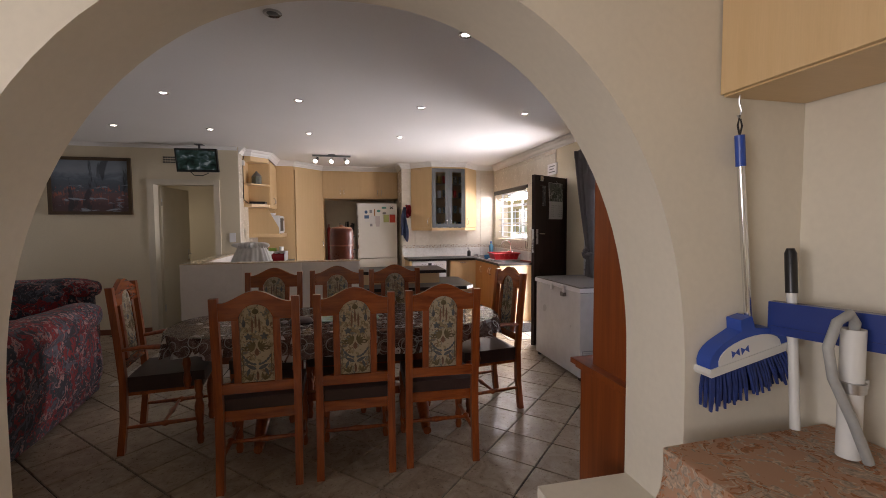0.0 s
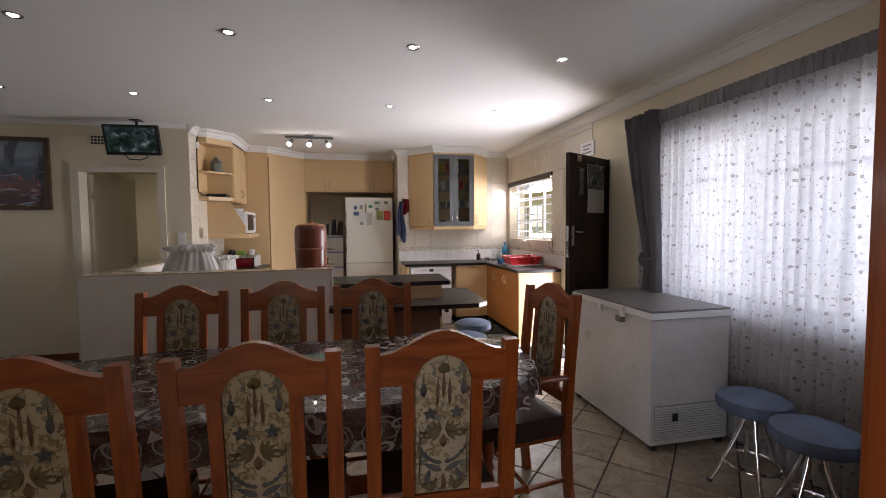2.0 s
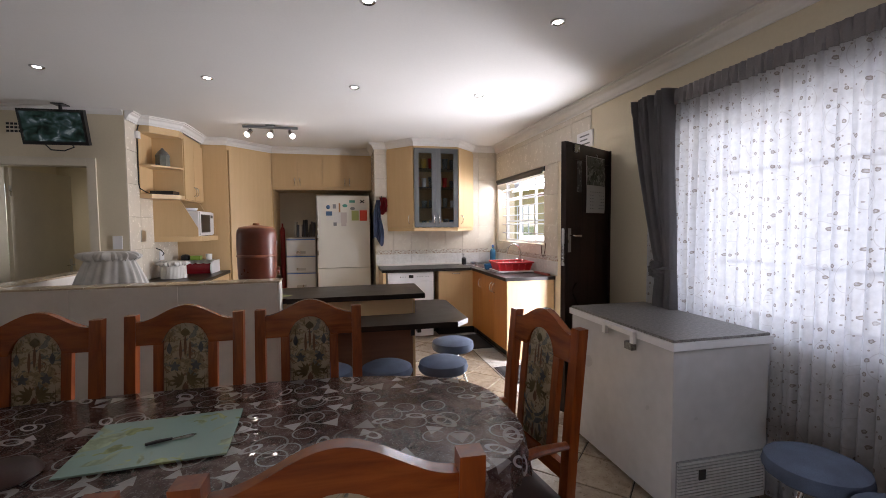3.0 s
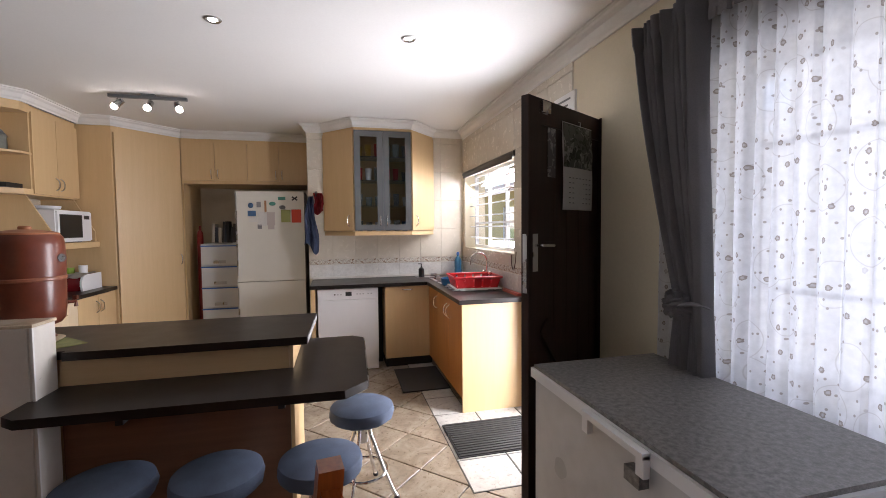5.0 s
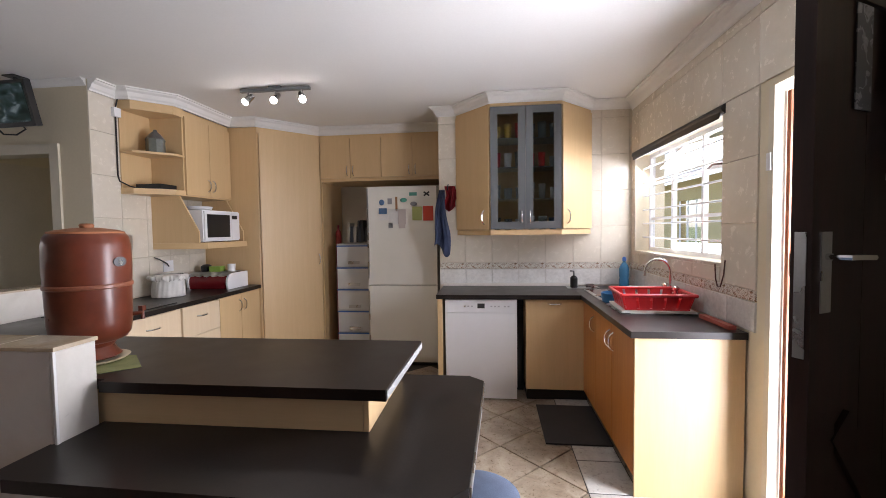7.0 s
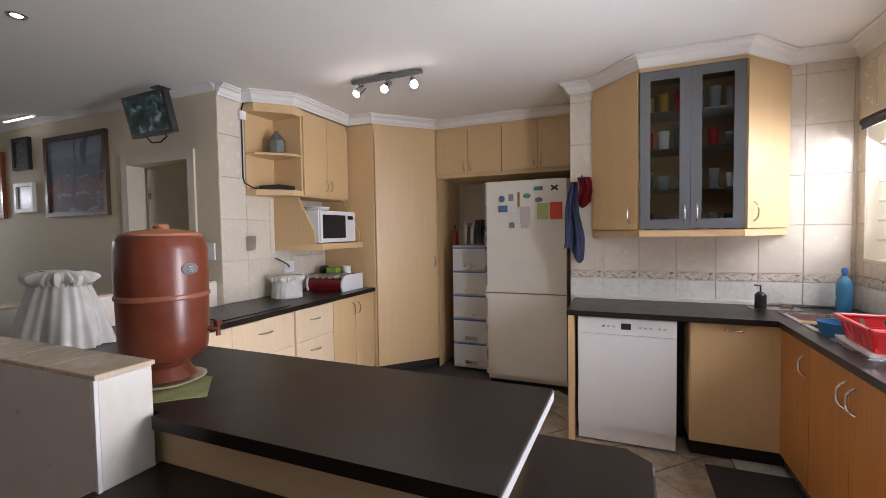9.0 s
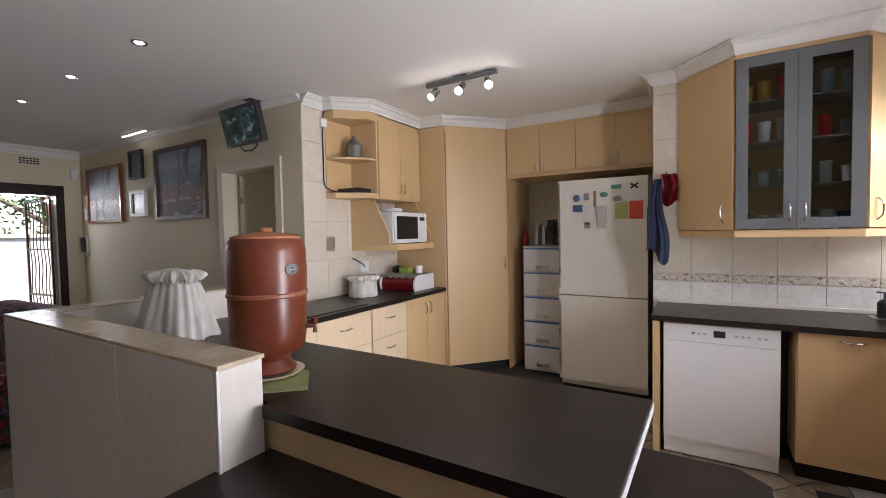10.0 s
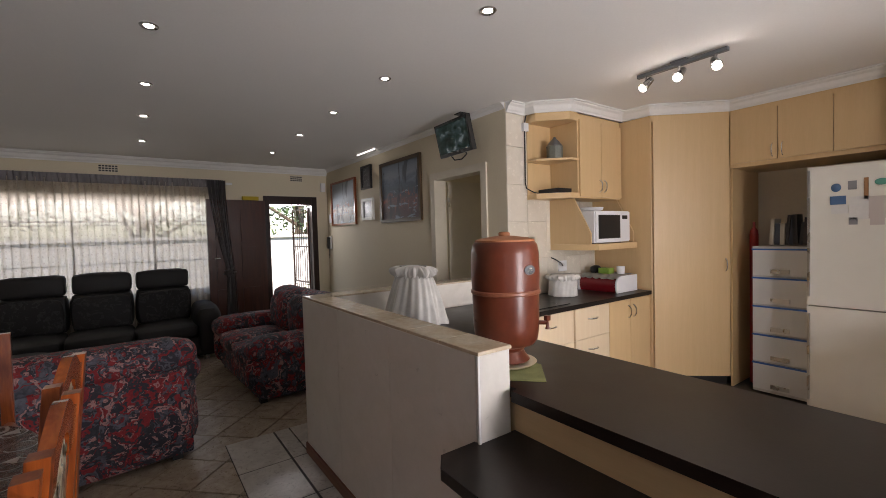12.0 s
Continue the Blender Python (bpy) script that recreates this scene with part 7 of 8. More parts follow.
def landscape(name, sky_c, mid_c, low_c, accent, z0, z1):
    """Brushy painted landscape: sky, tree line and foreground, with warm dabs."""
    m, n, l, b = nodes_of(name, 0.6)
    tc, sep = n.new("ShaderNodeTexCoord"), n.new("ShaderNodeSeparateXYZ")
    l.new(tc.outputs["Generated"], sep.inputs[0])
    v = coords(n, l, (5, 1, 9), "Generated")
    v2 = coords(n, l, (14, 1, 5), "Generated")
    n1, n2 = noise_at(n, l, v, 1.0, 5, 0.6, 0.6), noise_at(n, l, v2, 1.6, 5, 0.6, 0.4)
    h = math_node(n, l, "ADD", sep.outputs["Z"], math_node(n, l, "MULTIPLY", math_node(n, l, "SUBTRACT", n1, 0.5), 0.38))
    c = ramp(n, l, h, [(0.12, low_c), (0.34, shade(low_c, 1.8)), (0.44, mid_c), (0.62, shade(mid_c, 1.3)), (0.78, sky_c), (1.0, shade(sky_c, 0.8))])
    near_mid = ramp(n, l, sep.outputs["Z"], [(0.10, (0, 0, 0)), (0.25, (1, 1, 1)), (0.45, (1, 1, 1)), (0.55, (0, 0, 0))])
    dabs = ramp(n, l, n2, [(0.56, (0, 0, 0)), (0.60, (1, 1, 1))])
    c = mixed(n, l, mixed(n, l, 1.0, near_mid, dabs, "MULTIPLY"), c, accent)
    trunks = ramp(n, l, noise_at(n, l, coords(n, l, (7, 1, 1.6), "Generated"), 1.0, 4, 0.6, 0.5), [(0.56, (0, 0, 0)), (0.62, (0.75, 0.75, 0.75))])
    c = mixed(n, l, trunks, c, shade(mid_c, 0.35))
    light = ramp(n, l, noise_at(n, l, coords(n, l, (4, 1, 11), "Generated"), 1.0, 4, 0.6, 0.5), [(0.58, (0, 0, 0)), (0.63, (0.8, 0.8, 0.8))])
    low = ramp(n, l, sep.outputs["Z"], [(0.05, (1, 1, 1)), (0.50, (1, 1, 1)), (0.60, (0, 0, 0))])
    c = mixed(n, l, mixed(n, l, 1.0, light, low, "MULTIPLY"), c, shade(sky_c, 1.5))
    l.new(c, b.inputs["Base Color"])
    bump(n, l, b, n2, 0.4, 0.002)
    return m


art1 = landscape("woodland_painting", (0.23, 0.28, 0.34), (0.085, 0.11, 0.145), (0.10, 0.06, 0.065), (0.40, 0.14, 0.11), 0, 1)
art2 = landscape("seascape_painting", (0.40, 0.44, 0.49), (0.30, 0.34, 0.38), (0.50, 0.50, 0.48), (0.60, 0.30, 0.20), 0, 1)
framed("painting", "dark woodland painting in a thin gilt frame", -2.235, -1.275, 1.63, 2.385, 0.042, M["gilt"], art1)
framed("painting", "pale seascape painting in a wooden frame", -3.94, -3.02, 1.645, 2.33, 0.03, M["dresser"], art2)
framed("photo_frame", "pale framed photograph on the wall", -2.80, -2.46, 1.69, 1.985, 0.035, M["white_plastic"], M["photo_dark"], "picture")
ck = framed("wall_clock", "square dark wall clock", -2.80, -2.50, 2.115, 2.435, 0.03, M["black"], M["photo_dark"], "clock")
part("dial", lathe(newbm(), [(0.10, 0), (0.10, 0.004), (0, 0.005)], 30), M["grey_frame"], ck).matrix_basis = Matrix.Translation(Vector((-2.65, YP - 0.019, 2.275)) - IN_WORLD[ck.name]) @ pose(0, 0, 0, 90, 0, 0)

tv = thing("television", "small black television hung from a ceiling bracket", "television", -0.41, 7.26, 2.19, -3)
casing = part("casing", rbox(-0.29, 0.29, -0.02, 0.03, 0.0, 0.345, 0.006), M["black"], tv)
def tv_image():
    m, n, l, b = nodes_of("lit_screen", 0.35)
    v = coords(n, l, (6, 1, 4), "Generated")
    f = noise_at(n, l, v, 1.0, 3, 0.5, 0.8)
    c = ramp(n, l, f, [(0.35, (0.005, 0.01, 0.008)), (0.5, (0.03, 0.07, 0.055)), (0.62, (0.08, 0.13, 0.14)), (0.72, (0.4, 0.5, 0.5))])
    b.inputs["Base Color"].default_value = (0.01, 0.01, 0.01, 1)
    b.inputs["Specular IOR Level"].default_value = 0.12
    l.new(c, b.inputs["Emission Color"])
    b.inputs["Emission Strength"].default_value = 0.07
    return m
screen = part("screen", rbox(-0.265, 0.265, -0.023, -0.0205, 0.035, 0.32, 0.001), tv_image(), tv, "lit screen")
part("bracket", sweep(newbm(), [(0, 0.06, 0.17), (0, 0.10, 0.20), (0, 0.10, 0.393)], 0.014, 10), M["black"], tv)
plate = part("bracket_plate", rbox(-0.06, 0.06, 0.031, 0.05, 0.10, 0.25, 0.003), M["black"], tv)
part("ceiling_plate", rbox(-0.05, 0.05, 0.05, 0.15, 0.386, 0.3945, 0.002), M["black"], tv)
part("cable", sweep(newbm(), [(-0.10, 0.035, 0.02), (-0.06, 0.05, -0.03), (0.04, 0.06, -0.035), (0.12, 0.06, 0.0), (0.08, 0.05, 0.06)], 0.006, 6), M["black"], tv)

for piece in (casing, screen, plate):
    piece.matrix_basis = Matrix.Translation((0, 0.04, 0.18)) @ pose(0, 0, 0, 13, 0, 0) @ Matrix.Scale(0.9, 4) @ Matrix.Translation((0, -0.04, -0.18))

# passage doorway
hd = thing("door_frame", "cream painted frame of the passage doorway", "door frame", -0.65, YP, 0, world_parts=True)
for x0, x1, z0, z1 in ((-1.10, -1.02, 0, 2.115), (-0.27, -0.195, 0, 2.115), (-1.019, -0.271, 2.04, 2.115)):
    part("jamb", rbox(x0, x1, YP - 0.018, YP + 0.135, z0 + 0.001, z1, 0.004), M["trim"], hd)
ld = thing("passage_door", "cream painted passage door standing ajar", "door", -1.01, YP + 0.15, 0.01, 82)
part("leaf", rbox(0.0, 0.76, -0.02, 0.02, 0.0, 2.02, 0.003), M["trim"], ld)
part("door_handle", sweep(newbm(), [(0.70, -0.021, 1.03), (0.70, -0.06, 1.03), (0.60, -0.062, 1.03)], 0.008, 8), M["steel"], ld)
part("handle_plate", rbox(0.68, 0.72, -0.0245, -0.0205, 0.93, 1.10, 0.002), M["steel"], ld)
for z in (0.25, 1.75):
    part("hinge", rbox(-0.012, 0.012, -0.03, -0.0205, z, z + 0.1, 0.002), M["steel"], ld)

# front door, frame and open gate
M["front_door"] = wood("brown_stained_door", (0.085, 0.025, 0.014), (0.045, 0.013, 0.008), 0.35, "z", 16, 2.0, 0.2, 0.08)
ff = thing("door_frame", "dark wooden frame of the front door", "door frame", XW, 6.9, 0, world_parts=True)
for y0, y1, z0, z1 in ((6.455, 6.54, 0.0, 2.13), (7.20, 7.285, 0.0, 2.13), (6.541, 7.199, 2.00, 2.13)):
    part("jamb", rbox(XW - 0.15, XW + 0.02, y0, y1, z0 + 0.001, z1, 0.004), M["dark_door"], ff)
fdl = thing("front_door", "dark panelled front door opened against the wall", "door", XW + 0.05, 6.46, 0.01, -84)
part("leaf", rbox(0.0, 0.80, -0.02, 0.02, 0.0, 2.04, 0.004), M["front_door"], fdl)
for x0, x1 in ((0.10, 0.36), (0.44, 0.70)):
    for z0, z1 in ((0.15, 0.75), (0.88, 1.35), (1.45, 1.90)):
        part("panel", rbox(x0, x1, 0.0205, 0.034, z0, z1, 0.010), M["front_door"], fdl)
part("door_knob", sweep(newbm(), [(0.73, 0.021, 1.20), (0.73, 0.05, 1.20), (0.66, 0.055, 1.20)], 0.012, 10), M["chrome"], fdl)
solo("yellow_duster", bevel(box(newbm(), XW + 0.025, XW + 0.11, 6.15, 6.37, 2.045, 2.10), 0.01), glossy("yellow_cloth", (0.5, 0.36, 0.03), 0.9), "yellow duster lying on top of the front door", "cloth").matrix_basis = pose(0, 0, 0.006)
fg = thing("security_gate", "dark steel front gate swung open", "gate", XW - 0.12, 7.18, 0.02, 185)
for x in (0.01, 0.66):
    part("stile", rbox(x - 0.012, x + 0.012, -0.012, 0.012, 0.0, 1.95, 0.002), M["gate"], fg)
for z in (0.05, 0.7, 1.30, 1.93):
    part("rail", rbox(0.022, 0.648, -0.01, 0.01, z - 0.012, z + 0.012, 0.002), M["gate"], fg)
for i in range(6):
    x = 0.10 + i * 0.095
    part("bar", sweep(newbm(), [(x, 0, 0.05)] + [(x + 0.02 * math.sin(k), 0, 0.05 + k * 0.094) for k in range(1, 20)] + [(x, 0, 1.93)], 0.006, 6), M["gate"], fg)

ic = thing("intercom", "white intercom handset on the wall", "intercom", -4.06, YP, 1.4, world_parts=True)
part("base", rbox(-4.10, -4.03, YP - 0.03, YP - 0.002, 1.27, 1.48, 0.006), M["enamel"], ic)
part("handset", bevel(box(newbm(), -4.085, -4.045, YP - 0.065, YP - 0.031, 1.28, 1.47), 0.012, None, 3), M["black"], ic)
part("cord", sweep(newbm(), [(-4.065 + 0.015 * math.sin(i * 1.3), YP - 0.04, 1.28 - i * 0.012) for i in range(14)], 0.004, 6), M["black"], ic)
solo("alarm_box", rbox(-4.06, -3.97, YP - 0.025, YP - 0.002, 1.70, 1.84, 0.006), M["enamel"], "white alarm keypad on the wall", "keypad")
solo("alarm_sensor", rbox(XW + 0.002, XW + 0.05, 7.36, 7.43, 2.22, 2.36, 0.01), M["enamel"], "white alarm sensor in the corner", "sensor")
solo("light_switch", rbox(-0.085, -0.005, YP - 0.012, YP - 0.002, 1.24, 1.37, 0.004), M["enamel"], "white light switch beside the pier", "switch")


def air_vent(name, place, along, w, h):
    v = thing(name, "pierced cream wall vent near the ceiling", "vent", *place, group="wall vents")
    bx = lambda u0, u1, d0, d1, z0, z1: rbox(u0, u1, d0, d1, z0, z1, 0.001) if along == "x" else rbox(d0, d1, u0, u1, z0, z1, 0.001)
    s = -1 if along == "x" else 1
    part("plate", bx(-w / 2, w / 2, *sorted((s * 0.001, s * 0.006)), -h / 2, h / 2), M["trim"], v)
    for i in range(6):
        for k in range(3):
            u, z = -w / 2 + (i + 0.5) * w / 6, -h / 2 + (k + 0.5) * h / 3
            part("hole", bx(u - w / 16, u + w / 16, *sorted((s * 0.0065, s * 0.0075)), z - h / 10, z + h / 10), M["black"], v)
air_vent("air_vent", (XW, 4.60, 2.425), "y", 0.20, 0.09)
air_vent("air_vent", (XW, 6.97, 2.415), "y", 0.19, 0.085)
air_vent("air_vent", (-0.80, YP, 2.38), "x", 0.19, 0.10)

# downlights
def downlight(label):
    d = thing("downlight", label, "downlight", group="ceiling downlights")
    part("ring", lathe(newbm(), [(0.026, -0.004), (0.038, -0.009), (0.044, -0.004), (0.044, -0.0008), (0.026, -0.0008)], 28), M["steel"], d, "brushed metal ring")
    part("bulb", lathe(newbm(), [(0.0, -0.010), (0.016, -0.009), (0.025, -0.004), (0.0, -0.002)], 24), M["bulb"], d, "glowing bulb")
    return d
first = None
for y, xs in ((6.33, (3.28, 2.21, 1.11, 0.02, -0.95, -1.93, -3.05)), (4.95, (3.30, 2.24, 1.13, 0.05, -0.94, -1.87, -3.0)), (3.37, (2.23, 0.05, -0.95, -1.9, -3.0))):
    for x in xs:
        if first is None:
            first = downlight("small round recessed ceiling downlight, lit")
            first.matrix_basis = pose(x, y, CEIL)
        else:
            copy_thing(first, pose(x, y, CEIL))
dead = thing("downlight", "small round recessed ceiling downlight, unlit", "downlight", 1.16, 3.345, CEIL, group="ceiling downlights")
part("ring", lathe(newbm(), [(0.030, -0.004), (0.040, -0.010), (0.048, -0.004), (0.048, -0.0008), (0.030, -0.0008)], 28), M["steel"], dead, "tarnished metal ring")
part("bulb", lathe(newbm(), [(0.0, -0.009), (0.018, -0.008), (0.029, -0.004), (0.0, -0.002)], 24), M["grey_frame"], dead, "dark unlit bulb")
tl = thing("tube_light", "slim lit tube fitting under the ceiling by the picture wall", "ceiling light", -2.41, 7.34, CEIL, world_parts=True)
part("body", rbox(-2.67, -2.15, 7.325, 7.355, CEIL - 0.014, CEIL - 0.001, 0.003), M["enamel"], tl)
part("diffuser", rbox(-2.66, -2.16, 7.329, 7.351, CEIL - 0.022, CEIL - 0.0145, 0.003), glowing("lit_tube", (1, 0.97, 0.92), 0.7), tl)

# skirting
sk = M["dark_skirt"] = wood("brown_skirting", (0.22, 0.07, 0.03), (0.13, 0.04, 0.018), 0.4, "x", 16, 2.0)
for name, x0, x1, y0, y1 in (("baseboard_low_wall", -0.165, 1.66, 5.731, 5.744), ("baseboard_low_wall_side", -0.164, -0.151, 5.745, YP - 0.02), ("baseboard_north", XW + 0.02, -1.105, YP - 0.014, YP - 0.001), ("baseboard_west", XW + 0.001, XW + 0.014, YB + 0.01, 6.45), ("baseboard_east", XE - 0.014, XE - 0.001, YB + 0.01, 5.94)):
    structure(name, rbox(x0, x1, y0, y1, 0.001, 0.075, 0.003), sk, "brown wooden skirting board", "baseboard")

# ---------------------------------------------------------------- room in front of the arch
hc = thing("wall_cupboard", "maple wall cupboard hanging over the table", "cabinet", 2.8, 1.2, 1.84, world_parts=True)
part("body", rbox(2.642, 2.955, 0.15, YA - 0.003, 1.84, 2.58, 0.002), M["maple_x"], hc)
for y0, y1 in ((1.37, 1.975), (0.77, 1.37), (0.16, 0.77)):
    door_front(hc, "-x", 2.642, y0, y1, 1.842, 2.575, None, M["maple"])

tb = thing("side_table", "table covered with a peach printed cloth", "table", 2.66, 1.42, 0)
for sx in (-0.24, 0.24):
    for sy in (-0.40, 0.38):
        part("leg", rbox(sx - 0.025, sx + 0.025, sy - 0.025, sy + 0.025, 0.0, 0.80, 0.004), M["pine"], tb)
part("tabletop", rbox(-0.285, 0.285, -0.45, 0.45, 0.80, 0.835, 0.008), M["pine"], tb)
def cloth_at(u, v):
    x, y = (u - 0.5) * 1.04, (v - 0.5) * 1.42
    ex, ey = max(0, abs(x) - 0.292), max(0, abs(y) - 0.457)
    drop = max(ex, ey)
    w = math.sin(y * 19 + 1) * 0.6 + math.sin(x * 23) * 0.6
    px = math.copysign(min(abs(x), 0.292 + 0.05 * ex + 0.012 * w * (drop > 0) * drop * 4), x)
    py = math.copysign(min(abs(y), 0.457 + 0.05 * ey + 0.012 * w * (drop > 0) * drop * 4), y)
    return (px, py, 0.8375 + 0.002 * math.sin(x * 14) * math.sin(y * 11) - max(0, drop - 0.004))
bm = grid(newbm(), 70, 90, cloth_at)
bmesh.ops.solidify(bm, geom=bm.faces[:], thickness=-0.002)
pc = solo("peach_tablecloth", bm, M["peach"], "peach and orange printed cotton cloth on the side table", "tablecloth")
pc.matrix_basis = pose(2.66, 1.42, 0)

M["blue_plastic"] = glossy("royal_blue_plastic", (0.025, 0.075, 0.36), 0.35)
M["blue_pan"] = glossy("dark_blue_plastic", (0.012, 0.035, 0.19), 0.25)
M["bristle"] = mottled("blue_bristles", (0.02, 0.045, 0.20), 0.7, 0.4, 30, 300, 0.4)
br = thing("broom", "blue and white broom hanging from a hook, steel handle", "broom", 2.66, 1.95, 0.93, 0)
part("pole", sweep(newbm(), [(0.072, 0, 0.19), (0.022, 0, 0.70)], 0.011, 12), M["chrome"], br, "steel pole")
part("grip", sweep(newbm(), [(0.022, 0, 0.70), (0.014, 0, 0.792)], 0.014, 12), M["blue_plastic"], br)
part("loop", sweep(newbm(), [(0.014, 0, 0.792), (0.006, 0, 0.82), (0.012, 0, 0.85), (0.022, 0, 0.82), (0.014, 0, 0.792)], 0.003, 6), M["black"], br)
part("hook", sweep(newbm(), [(0.01, 0, 0.909), (0.01, 0.0, 0.885), (0.018, 0.0, 0.865), (0.012, 0.0, 0.842), (0.004, 0.0, 0.85)], 0.003, 6), M["steel"], br)
hm = pose(0.052, 0, 0.120, 0, -13, 0) @ Matrix.Scale(1.17, 4)
m90 = Matrix(((1, 0, 0, 0), (0, 0, 1, 0), (0, 1, 0, 0), (0, 0, 0, 1)))
arch = [(0.126 * math.cos(math.pi * k / 14), 0.070 * math.sin(math.pi * k / 14) ** 0.75) for k in range(15)]
headp = arch[:6] + [(0.030, 0.072), (0.026, 0.105), (-0.010, 0.105), (-0.014, 0.075)] + arch[9:]
head = part("head", prism_m(headp, -0.022, 0.022, hm @ m90, 0.008, 3), M["blue_plastic"], br, "blue moulded head")
part("face_panel", prism_m([(x * 0.80, 0.004 + z * 0.72) for x, z in arch], -0.0245, 0.0245, hm @ m90, 0.002), M["white_plastic"], head, "white inset panel")
part("band", prism_m([(-0.131, -0.014), (0.131, -0.014), (0.134, -0.004), (0.128, 0.006), (-0.128, 0.006), (-0.134, -0.004)], -0.027, 0.027, hm @ m90, 0.004), M["white_plastic"], head, "white lower band")
for bx in (-0.045, -0.015):
    part("motif", prism_m([(bx - 0.012, 0.016), (bx, 0.026), (bx + 0.012, 0.016), (bx + 0.012, 0.036), (bx, 0.028), (bx - 0.012, 0.036)], -0.0252, 0.0252, hm @ m90), M["blue_plastic"], head)
rnd = random.Random(5)
bm = newbm()
for i in range(26):
    for k in range(3):
        x = -0.118 + i * 0.0094
        sp = x * 0.22
        p0, p1 = hm @ Vector((x, -0.012 + 0.012 * k, -0.012)), hm @ Vector((x + sp + rnd.uniform(-0.008, 0.008), -0.016 + 0.016 * k, -0.105 + rnd.uniform(-0.01, 0.006)))
        sweep(bm, [p0, (p0 + p1) / 2 + Vector((0, 0.003 * (k - 1), 0)), p1], [0.005, 0.0055, 0.004], 5)
part("bristles", bm, M["bristle"], br, "dense blue bristles")
dp = thing("dustpan", "royal blue dustpan hung on the wall", "dustpan", 2.893, 1.715, 1.12, 18)
part("pan", rbox(-0.040, 0.0, -0.20, 0.24, 0.0, 0.098, 0.010, 3), M["blue_pan"], dp)
part("lip", rbox(-0.048, -0.0402, -0.195, 0.235, 0.084, 0.100, 0.003), M["blue_pan"], dp)
part("ridge", rbox(-0.045, -0.0402, -0.19, 0.23, 0.018, 0.026, 0.002), M["blue_pan"], dp)
sm = thing("window_mop", "white pole with a black grip standing behind the table", "mop", 2.818, 1.865, 0.842, 0)
part("pole", sweep(newbm(), [(0.0, 0, 0.0), (0.012, 0.035, 0.405)], 0.0135, 12), M["white_plastic"], sm)
part("grip", sweep(newbm(), [(0.012, 0.035, 0.405), (0.015, 0.045, 0.525), (0.0152, 0.046, 0.54)], [0.016, 0.016, 0.010], 12), M["black"], sm)
part("side_rod", sweep(newbm(), [(0.02, 0.015, 0.0), (0.02, 0.015, 0.12)], 0.005, 8), M["steel"], sm)
pp = thing("waste_pipe", "white plastic waste pipe with a grey hose on the wall", "pipe", 2.80, 1.716, 0, 0)
part("pipe", lathe(newbm(), [(0.026, 0.842), (0.026, 1.182), (0.022, 1.182), (0.022, 0.98), (0, 0.98)], 20), M["white_plastic"], pp)
part("clip", lathe(newbm(), [(0.0262, 1.015), (0.031, 1.017), (0.031, 1.043), (0.0262, 1.045)], 20), M["steel"], pp, "steel pipe clip")
part("clip_ear", rbox(0.026, 0.058, -0.004, 0.004, 1.018, 1.042, 0.002), M["steel"], pp)
part("hose", sweep(newbm(), [(0.0, 0, 1.15), (-0.004, -0.005, 1.20), (-0.03, -0.01, 1.225), (-0.065, -0.005, 1.205), (-0.085, 0.0, 1.14), (-0.078, -0.01, 1.06), (-0.04, -0.035, 0.95), (-0.005, -0.05, 0.85)], 0.012, 12), mottled("grey_hose", (0.36, 0.36, 0.34), 0.5, 0.15, 10, 60, 0.1), pp, "bent grey drain hose")
# Frame of the unseen window added to light the near room.
solo("assumed_window_frame", joined(rbox(-1.12, -1.07, -0.70, 0.70, 0.90, 0.95, 0.004), rbox(-1.12, -1.07, -0.70, 0.70, 2.05, 2.10, 0.004), rbox(-1.12, -1.07, -0.02, 0.02, 0.95, 2.05, 0.004)), M["enamel"], "white steel frame of an assumed, unseen window", "window")

# ---------------------------------------------------------------- windows and outdoors
def steel_window(name, label, x, y0, y1, z0, z1, uprights, rails, bars, burglar=True):
    w = thing(name, label, "window", x, (y0 + y1) / 2, z0, world_parts=True, kind="structure")
    t = 0.022
    for a, b, c, d in ((y0, y0 + t * 1.4, z0, z1), (y1 - t * 1.4, y1, z0, z1), (y0 + t * 1.4, y1 - t * 1.4, z0, z0 + t * 1.4), (y0 + t * 1.4, y1 - t * 1.4, z1 - t * 1.4, z1)):
        part("window_frame", rbox(x - 0.02, x + 0.02, a, b, c, d, 0.002), M["enamel"], w)
    for y in uprights:
        part("mullion", rbox(x - 0.016, x + 0.016, y - t * 0.7, y + t * 0.7, z0 + 0.03, z1 - 0.03, 0.002), M["enamel"], w)
    for z in rails:
        part("transom", rbox(x - 0.013, x + 0.013, y0 + 0.03, y1 - 0.03, z - t * 0.5, z + t * 0.5, 0.002), M["enamel"], w)
    pane = part("pane", rbox(x - 0.002, x + 0.002, y0 + 0.02, y1 - 0.02, z0 + 0.02, z1 - 0.02, 0.0005), M["window_glass"], w, "clear glass pane")
    pane.visible_shadow = False
    if burglar:
        xi = x - 0.07 if x > 0 else x + 0.07
        for z in bars:
            part("burglar_bar", sweep(newbm(), [(xi, y0 + 0.004, z), (xi, y1 - 0.004, z)], 0.007, 8), M["enamel"], w)
    return w


